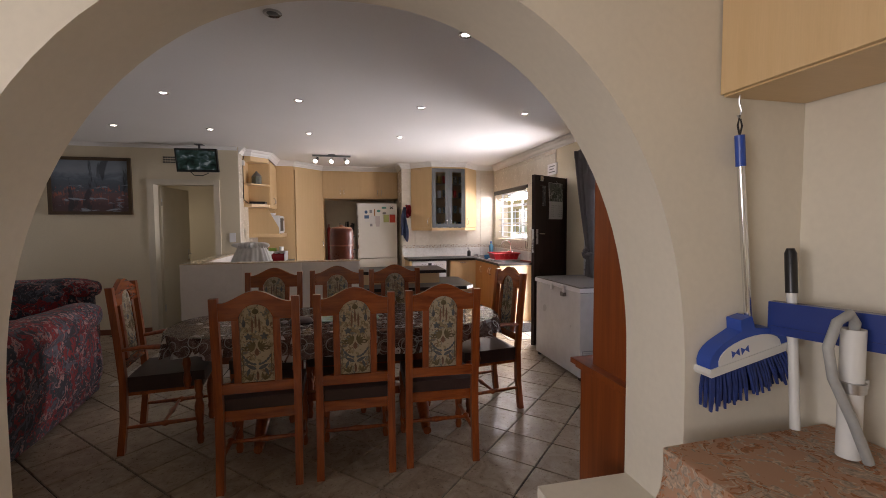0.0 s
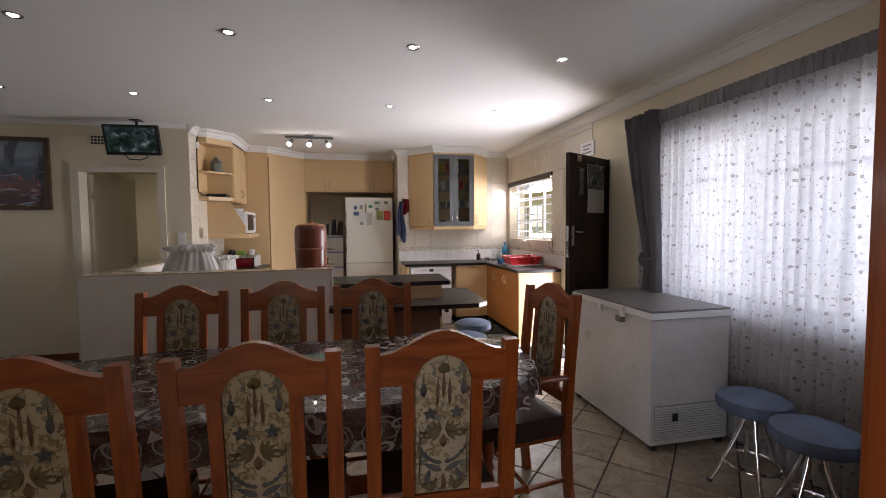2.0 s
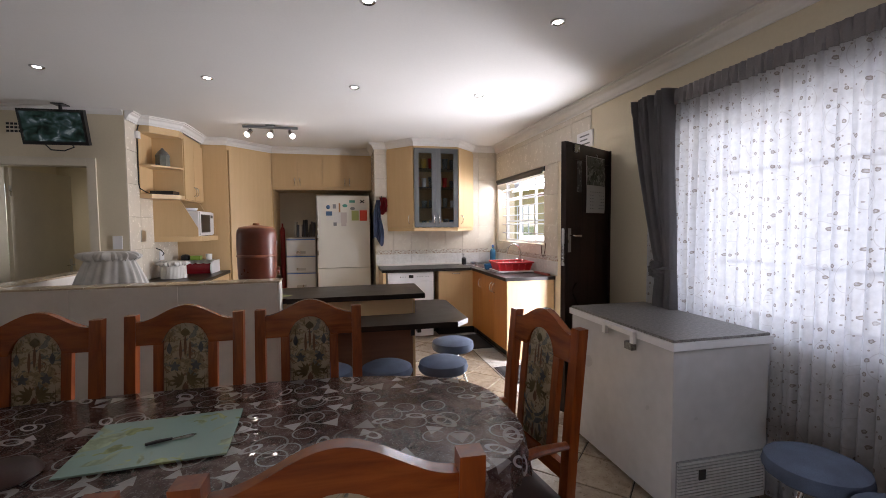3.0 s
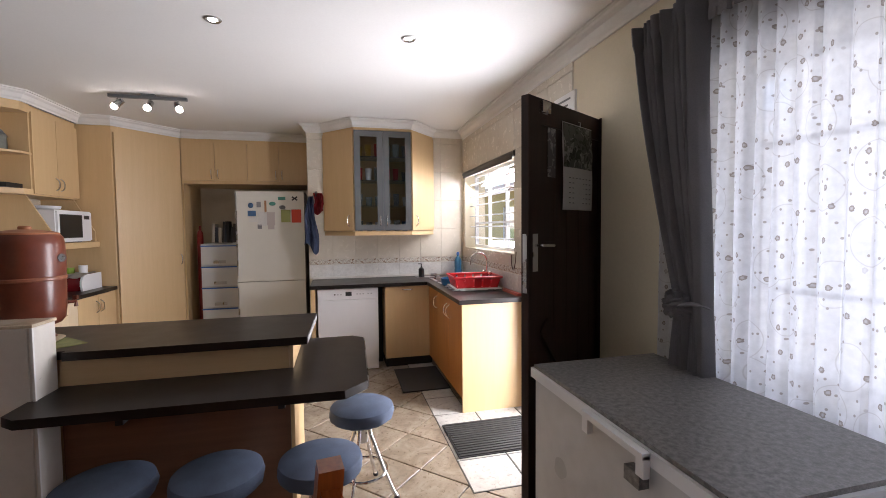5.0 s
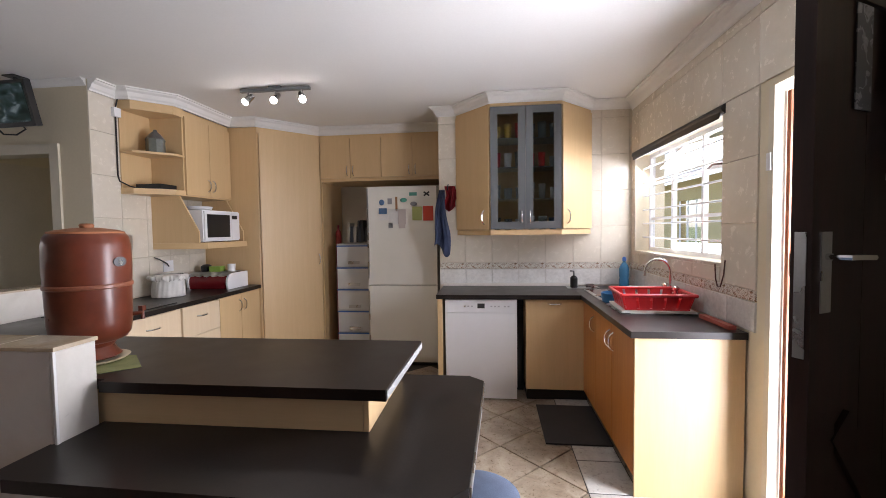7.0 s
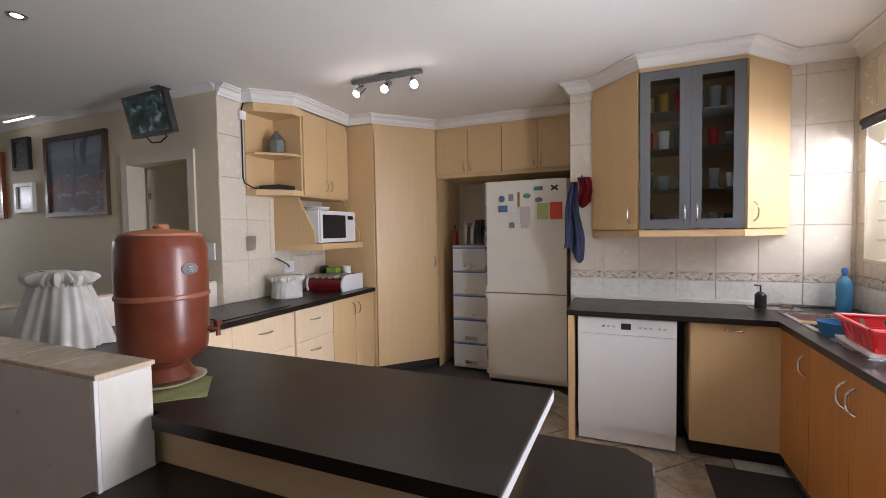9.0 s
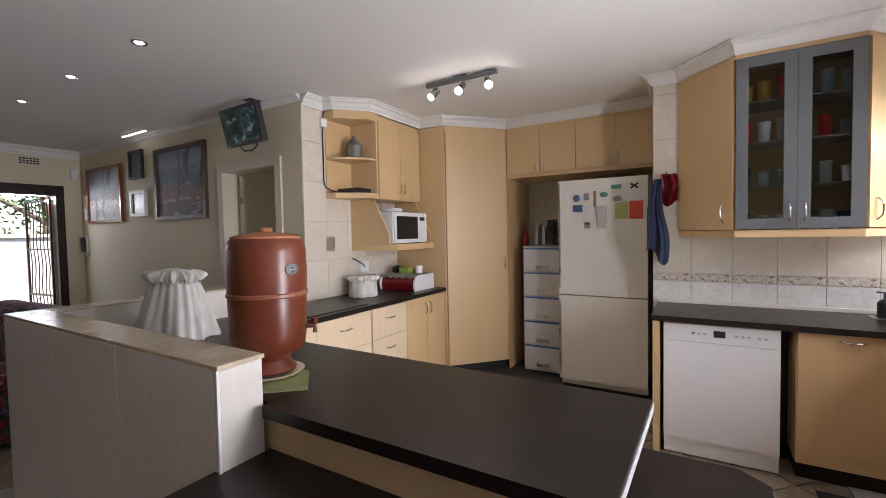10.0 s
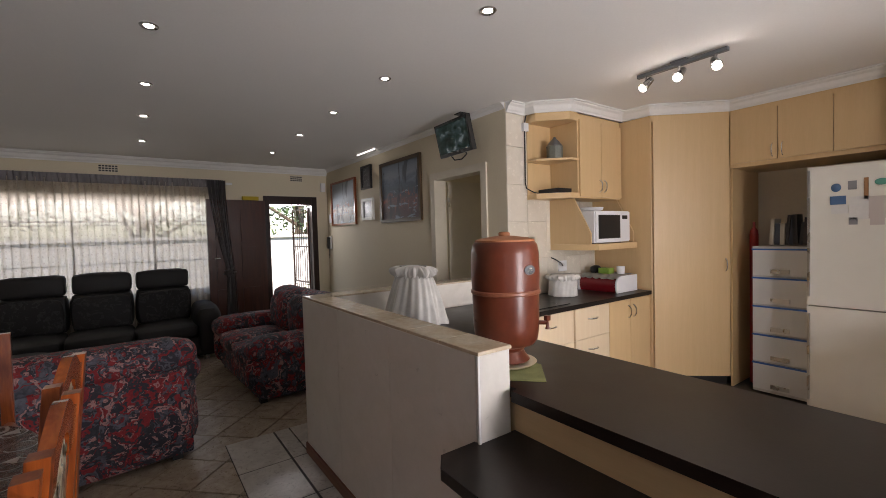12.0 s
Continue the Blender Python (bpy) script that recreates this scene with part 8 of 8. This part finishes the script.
KX = XE + 0.13
M["window_glass"] = nodes_of("window_glass", 0.02)[0]
wg = M["window_glass"].node_tree.nodes["Principled BSDF"]
wg.inputs["Transmission Weight"].default_value, wg.inputs["IOR"].default_value = 1.0, 1.05
steel_window("window_kitchen", "white steel kitchen window with burglar bars", KX, 7.122, 8.548, 1.222, 2.058, (7.60, 8.08), (1.50, 1.80), [1.22 + i * 0.119 for i in range(1, 7)])
solo("roller_blind", joined(sweep(newbm(), [(XE - 0.005, 7.09, 2.07), (XE - 0.005, 8.58, 2.07)], 0.028, 14), rbox(XE - 0.03, XE - 0.026, 7.12, 8.56, 2.02, 2.06, 0.001)), M["black"], "dark rolled-up blind over the kitchen window", "blind")
solo("window_stay", sweep(newbm(), [(KX - 0.03, 7.50, 1.80), (KX - 0.05, 7.40, 1.81), (KX - 0.03, 7.28, 1.80)], 0.008, 8), M["gate"], "dark metal stay on the kitchen window", "handle")
sill = tagged(solo("window_sill", rbox(XE - 0.01, XE + 0.10, 7.10, 8.57, 1.20, 1.2195, 0.003), M["wall_tile"], "tiled kitchen window sill", "sill"), kind="structure")
solo("hanging_wire", sweep(newbm(), [(XE - 0.016, 7.06, 1.24), (XE - 0.017, 7.07, 1.16), (XE - 0.018, 7.10, 1.09), (XE - 0.018, 7.13, 1.085), (XE - 0.017, 7.155, 1.13), (XE - 0.016, 7.165, 1.21)], 0.004, 6), M["gate"], "thin brown wire hanging below the kitchen window", "wire")
steel_window("window_dining", "white steel dining room window", XE + 0.17, 2.752, 5.148, 0.882, 2.058, (3.35, 3.95, 4.55), (1.20, 1.75), [], False)
steel_window("window_lounge", "white steel lounge window with burglar bars", XW - 0.15, 2.552, 5.848, 0.752, 2.058, (3.4, 4.2, 5.05), (1.75,), [0.95, 1.2, 1.45, 1.7, 1.9])

M["grass"] = mottled("dry_lawn", (0.10, 0.12, 0.035), 0.95, 0.4, 0.8, 30, 0.5, dist=0.02, kind="Object")
M["paving"] = mottled("pale_paving", (0.42, 0.40, 0.36), 0.9, 0.15, 0.6, 20, 0.2)
M["garden_wall"] = mottled("white_painted_brick", (0.62, 0.60, 0.56), 0.85, 0.1, 0.7, 12, 0.3, dist=0.01)
M["yellow_wall"] = mottled("yellow_plaster", (0.60, 0.47, 0.22), 0.85, 0.1, 0.8, 20, 0.2)
structure("ground", box(newbm(), -800, 800, -800, 800, -0.60, -0.32), M["grass"], "lawn that reaches the horizon", "ground")
bm = newbm()
box(bm, XE + 0.24, 9.2, 1.0, 27.0, -0.32, -0.05)
structure("pavement", bm, M["paving"], "pale paved yard beside the house", "pavement")
structure("paving_front", box(newbm(), -6.4, XW - 0.24, 5.8, 8.0, -0.32, -0.06), M["paving"], "paved path to the front door", "pavement")
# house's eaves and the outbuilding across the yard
# Unseen; added deep and low to block the sun and darken the sheer's top.
ev = tagged(solo("shading_eaves", joined(rbox(XE + 0.24, XE + 1.35, -1.5, 11, 2.50, 2.56, 0.01), rbox(XE + 1.351, XE + 1.41, 5.9, 11, 2.42, 2.58, 0.01), rbox(XE + 1.351, XE + 1.41, -1.5, 5.89, 2.10, 2.58, 0.01)), M["trim"], "cream painted eaves added along the outer wall to shade the windows", "eaves"), kind="structure")
tagged(solo("roof_eaves_front", rbox(XW - 0.45, XW - 0.24, 1.0, 9.0, 2.50, 2.56, 0.01), M["trim"], "cream painted eaves over the front door", "eaves"), kind="structure")
structure("roof_slab", box(newbm(), -6.2, 4.5, -1.9, 10.2, 2.70, 2.80), M["paving"], "flat roof over the rooms", "roof")
ob = thing("outbuilding", "yellow plastered outbuilding across the yard with a tin roof", "building", 8.4, 9.0, 0, world_parts=True)
part("wall", cells(newbm(), "x", 8.0, 8.2, 5.0, 26.0, -0.06, 2.6, [(8.6, 9.6, 1.0, 2.0), (15.2, 16.6, 0.9, 2.1), (20.0, 21.4, 0.9, 2.1)]), M["yellow_wall"], ob, smooth=False)
win = part("window", rbox(8.06, 8.10, 8.602, 9.598, 1.002, 1.998, 0.004), M["window_glass"], ob)
for y in (8.62, 8.95, 9.28, 9.58):
    part("window_bar", rbox(8.02, 8.05, y - 0.015, y + 0.015, 1.0, 2.0, 0.002), M["enamel"], win)
for wy in (15.2, 20.0):
    far_win = part("window", rbox(8.06, 8.10, wy + 0.002, wy + 1.398, 0.902, 2.098, 0.004), M["window_glass"], ob)
    for y in (wy + 0.02, wy + 0.47, wy + 0.93, wy + 1.38):
        part("window_bar", rbox(8.02, 8.05, y - 0.02, y + 0.02, 0.905, 2.095, 0.002), M["enamel"], far_win)
bm = newbm()
grid(bm, 300, 1, lambda u, v: (7.4 + v * 3.0, 4.6 + u * 22.0, 2.55 + v * 0.9 + 0.03 * math.sin(u * 300 * math.pi / 2.5)))
bmesh.ops.solidify(bm, geom=bm.faces[:], thickness=0.01)
part("roof", bm, mottled("tin_roof", (0.28, 0.27, 0.26), 0.5, 0.2, 1, 10, 0.1), ob, "corrugated tin roof")
gw = thing("garden_wall", "white painted garden boundary wall", "wall", -9.0, 5, -0.32, world_parts=True)
part("wall", rbox(-9.2, -9.0, -8, 18, -0.32, 1.50, 0.01), M["garden_wall"], gw)
part("coping", rbox(-9.25, -8.95, -8, 18, 1.501, 1.57, 0.01), M["garden_wall"], gw)
gw2 = thing("garden_wall", "white painted yard wall", "wall", 9.4, 0, -0.32, world_parts=True)
part("wall", rbox(9.4, 9.6, -8, 5.0, -0.32, 1.7, 0.01), M["garden_wall"], gw2)

LEAF = [mottled("foliage_%d" % i, c, 0.6, 0.35, 2, 30, 0.2) for i, c in enumerate(((0.045, 0.085, 0.022), (0.07, 0.115, 0.03), (0.03, 0.06, 0.018)))]
M["bark"] = mottled("bark", (0.10, 0.075, 0.05), 0.95, 0.3, 4, 40, 0.6, dist=0.02)


def tree(x, y, z, h, spread, seed, label, leaves=2600):
    rnd = random.Random(seed)
    t = thing("tree", label, "tree", x, y, z)
    bm = newbm()
    trunk = [(0.06 * math.sin(i * 1.3 + seed), 0.05 * math.cos(i), h * 0.55 * i / 6) for i in range(7)]
    sweep(bm, trunk, [0.20 - 0.02 * i for i in range(7)], 10)
    tips = []
    for k in range(9):
        a, f = rnd.uniform(0, 6.28), rnd.uniform(0.5, 1.0)
        p0 = Vector(trunk[rnd.randint(3, 6)])
        p1 = p0 + Vector((math.cos(a), math.sin(a), 0.7)) * spread * 0.45 * f
        p2 = p1 + Vector((math.cos(a + 0.4), math.sin(a + 0.4), 0.5)) * spread * 0.4 * f
        sweep(bm, [p0, p1, p2], [0.08, 0.05, 0.02], 6)
        tips += [p1, p2, (p1 + p2) / 2]
    part("trunk", bm, M["bark"], t)
    for k, m in enumerate(LEAF):
        verts, faces = [], []
        for i in range(leaves // 3):
            c = rnd.choice(tips) + Vector((rnd.gauss(0, 1), rnd.gauss(0, 1), rnd.gauss(0, 0.8))) * spread * 0.20
            s = rnd.uniform(0.05, 0.11)
            d = Vector((rnd.gauss(0, 1), rnd.gauss(0, 1), rnd.gauss(0, 1))).normalized()
            e = d.orthogonal().normalized()
            j = len(verts)
            verts += [c - d * s, c + e * s * 0.45, c + d * s, c - e * s * 0.45]
            faces.append((j, j + 1, j + 2, j + 3))
        me = bpy.data.meshes.new("crown")
        me.from_pydata([tuple(v) for v in verts], [], faces)
        me.materials.append(m)
        o = new("crown", me)
        o.parent = t
    return t


tree(-12.5, 9.6, -0.32, 6.0, 4.2, 1, "leafy garden tree behind the boundary wall")
tree(-13.5, 5.0, -0.32, 5.6, 4.0, 2, "leafy garden tree behind the boundary wall")
tree(-12.8, 1.5, -0.32, 5.2, 3.8, 3, "leafy garden tree behind the boundary wall")
tree(-14.5, 12.5, -0.32, 6.5, 4.5, 4, "leafy garden tree behind the boundary wall")
rnd = random.Random(9)
verts, faces = [], []
for i in range(2600):
    c = Vector((-8.5 + rnd.gauss(0, 0.16), rnd.uniform(0, 13), -0.32 + abs(rnd.gauss(0, 0.22))))
    s = rnd.uniform(0.04, 0.09)
    d = Vector((rnd.gauss(0, 1), rnd.gauss(0, 1), rnd.gauss(0.6, 1))).normalized()
    e = d.orthogonal().normalized()
    j = len(verts)
    verts += [tuple(c - d * s), tuple(c + e * s * 0.45), tuple(c + d * s), tuple(c - e * s * 0.45)]
    faces.append((j, j + 1, j + 2, j + 3))
me = bpy.data.meshes.new("flower_bed")
me.from_pydata(verts, [], faces)
me.materials.append(LEAF[1])
tagged(new("flower_bed", me), "low green planting along the garden wall", "plants", kind="stuff")

# ---------------------------------------------------------------- tiles, laid last
def wall_tiles(parent, material, face, plane, u0, u1, v0, v1, w, h, thick=0.009, joint=0.0018, holes=(), start=0.0):
    """Tiles on a wall; face '-y', '+x' or '-x'."""
    out = []
    v = v0
    while v < v1 - 0.004:
        hh = min(h, v1 - v)
        u = u0 - start
        while u < u1 - 0.004:
            a, b = max(u, u0), min(u + w, u1)
            pieces = [(a, b, v, v + hh)]
            for h0, h1, g0, g1 in holes:
                nxt = []
                for pa, pb, pc, pd in pieces:
                    if pb <= h0 or pa >= h1 or pd <= g0 or pc >= g1:
                        nxt.append((pa, pb, pc, pd))
                        continue
                    if pa < h0:
                        nxt.append((pa, h0, pc, pd))
                    if pb > h1:
                        nxt.append((h1, pb, pc, pd))
                    if pc < g0:
                        nxt.append((max(pa, h0), min(pb, h1), pc, g0))
                    if pd > g1:
                        nxt.append((max(pa, h0), min(pb, h1), g1, pd))
                pieces = nxt
            for pa, pb, pc, pd in pieces:
                if pb - pa > 0.012 and pd - pc > 0.012:
                    cu, cv = (pa + pb) / 2, (pc + pd) / 2
                    if face == "-y":
                        m = Matrix(((1, 0, 0, cu), (0, 0, -1, plane), (0, 1, 0, cv), (0, 0, 0, 1)))
                    elif face == "+x":
                        m = Matrix(((0, 0, 1, plane), (1, 0, 0, cu), (0, 1, 0, cv), (0, 0, 0, 1)))
                    else:
                        m = Matrix(((0, 0, -1, plane), (-1, 0, 0, cu), (0, 1, 0, cv), (0, 0, 0, 1)))
                    out.append((m, pb - pa, pd - pc))
            u += w
        v += hh
    tile_field("tile", parent, material, out, thick, joint)


M["border_tile"] = petals("floral_border_tile", (0.66, 0.62, 0.54), [((0.30, 0.16, 0.10), 2.2, 0.57), ((0.20, 0.19, 0.12), 2.8, 0.61)], 18.0, 0.25, 0.02, 0.6)
# sink-side wall and column
wall_tiles(wall_sink, M["splash_tile"], "-y", YK - 0.0005, XC, XE, 0.90, 1.052, 0.25, 0.15)
wall_tiles(wall_sink, M["border_tile"], "-y", YK - 0.0005, XC, XE, 1.053, 1.108, 0.25, 0.055)
wall_tiles(wall_sink, M["wall_tile"], "-y", YK - 0.0005, XC, XE, 1.109, 2.50, 0.25, 0.33)
# window wall of the kitchen
hole = [(7.12, 8.55, 1.20, 2.06)]
wall_tiles(wall_east, M["splash_tile"], "-x", XE - 0.0005, 6.80, YK, 0.90, 1.052, 0.25, 0.15)
wall_tiles(wall_east, M["border_tile"], "-x", XE - 0.0005, 6.80, YK, 1.053, 1.108, 0.25, 0.055)
wall_tiles(wall_east, M["wall_tile"], "-x", XE - 0.0005, 6.80, YK, 1.109, 2.50, 0.33, 0.33, holes=hole)
wall_tiles(wall_east, M["wall_tile"], "-x", XE - 0.0005, 6.20, 6.80, 2.10, 2.50, 0.33, 0.33)
# tiled pier and the wall above the left worktop
wall_tiles(wall_kitchen_left, M["wall_tile"], "+x", XL + 0.0005, YP, 8.70, 0.895, 2.50, 0.25, 0.33)
# low wall: cladding and ledge
wall_tiles(low_wall, M["lowwall"], "-y", 5.745, -0.15, 1.66, 0.076, 1.065, 0.60, 0.99, 0.006, 0.0006)
wall_tiles(low_wall, M["lowwall"], "+x", 1.660, 5.745, 5.885, 0.0, 1.065, 0.14, 0.36, 0.006, 0.002)
part("edge_trim", rbox(1.6602, 1.6690, 5.7360, 5.7452, 0.0, 1.0655, 0.002), M["cornice"], low_wall, "white plastic edge trim")
tiles = []
for i in range(8):
    a, b = -0.15 + i * 0.2275, -0.15 + (i + 1) * 0.2275
    tiles.append((pose((a + b) / 2, 5.815, LW - 0.0125), b - a, 0.155))
for i in range(7):
    a, b = 5.893 + i * 0.2245, 5.893 + (i + 1) * 0.2245
    tiles.append((pose(-0.08, (a + b) / 2, LW - 0.0125, 0, 0, 90), b - a, 0.155))
tile_field("ledge_tile", low_wall, M["ledge_tile"], tiles, 0.013, 0.003)

# floor: diagonal tiles with straight borders
DIAG = 0.461
SIDE = DIAG / math.sqrt(2)
def in_plan(x, y):
    if YB < y < YP and XW < x < XE:
        return True
    if YP <= y < YR and XL < x < XE:
        return True
    return -1.9 < x < 3.3 and -1.7 < y <= YB
def cut_to(points, room):
    """The part of an outline that lies inside a rectangle."""
    for axis, limit, sign in ((0, room[0], 1), (0, room[1], -1), (1, room[2], 1), (1, room[3], -1)):
        kept = []
        for p, q in zip(points, points[1:] + points[:1]):
            dp, dq = sign * (p[axis] - limit), sign * (q[axis] - limit)
            if dp >= 0:
                kept.append(p)
            if dp * dq < 0:
                f = dp / (dp - dq)
                kept.append((p[0] + f * (q[0] - p[0]), p[1] + f * (q[1] - p[1])))
        points = kept
        if not points:
            break
    return points


near_t, far_t = [], []
for i in range(-40, 41):
    for j in range(-40, 41):
        x, y = 3.53 + (i + j) * DIAG / 2 + 0.0, 4.12 + DIAG / 2 + (i - j) * DIAG / 2
        if not in_plan(x, y):
            continue
        if y > 8.9 or (x < 0.75 and y > 5.95 and x > -0.1):
            continue
        (near_t if (x > -0.35 and y > 2.4) else far_t).append((x, y))
near_t.sort(key=lambda p: -p[0])
far_t += near_t[300:]
tile_field("tile", floor, M["floor_tile"], [(pose(x, y, -0.011, 0, 0, 45), SIDE, SIDE) for x, y in near_t[:300]], 0.011, 0.009)
bm = newbm()
h = (SIDE - 0.009) / 2 * math.sqrt(2)
for x, y in far_t:
    room = (-1.05, 3.0, -1.65, YB) if y <= YB else (XW - 0.05, XE + 0.05, YB - 0.3, YP + 0.05) if y < YP else (XL - 0.05, XE + 0.05, YB, YR)
    outline = cut_to([(x + a * h, y + b * h) for a, b in ((1, 0), (0, 1), (-1, 0), (0, -1))], room)
    if len(outline) < 3:
        continue
    mx, my = sum(p[0] for p in outline) / len(outline), sum(p[1] for p in outline) / len(outline)
    lo = [bm.verts.new((px, py, -0.011)) for px, py in outline]
    up = [bm.verts.new((mx + (px - mx) * 0.992, my + (py - my) * 0.992, 0.0)) for px, py in outline]
    bm.faces.new(up)
    for k in range(len(lo)):
        k2 = (k + 1) % len(lo)
        bm.faces.new((lo[k], lo[k2], up[k2], up[k]))
me = bpy.data.meshes.new("far_tiles")
bm.to_mesh(me)
bm.free()
me.materials.append(M["floor_tile"])
ft = tagged(new("far_tiles", me), "more of the diagonal floor tiles", kind="stuff")
ft.parent = floor
# straight borders by the low wall and the sink run
for x0, x1, y0, y1 in ((-0.63, 1.66, 5.30, 5.744), (-0.63, -0.17, 5.746, 7.07), (3.53, XE, 5.885, 6.874), (3.53, 3.80, 6.876, 8.19)):
    bed = part("grout_bed", box(newbm(), x0, x1, y0, y1, -0.005, 0.0012), M["grout"], floor)
tiles = []
for x in [-0.63 + 0.48 * k for k in range(5)]:
    tiles.append((pose(x + 0.24, 5.465, -0.0065), 0.48, 0.33))
    tiles.append((pose(x + 0.24, 5.69, -0.0065), 0.48, 0.11))
for y in [5.96 + 0.33 * k for k in range(4)]:
    tiles.append((pose(-0.40, y - 0.05, -0.0065), 0.46, 0.33))
for y in [6.05 + 0.33 * k for k in range(3)]:
    tiles.append((pose(3.695, y, -0.0065), 0.33, 0.33))
    tiles.append((pose(4.025, y, -0.0065), 0.33, 0.33))
    tiles.append((pose(4.25, y, -0.0065), 0.12, 0.33))
for y in [7.04 + 0.33 * k for k in range(4)]:
    tiles.append((pose(3.665, y, -0.0065), 0.27, 0.33))
tile_field("border_tile", floor, M["floor_tile_pale"], tiles, 0.011, 0.010)
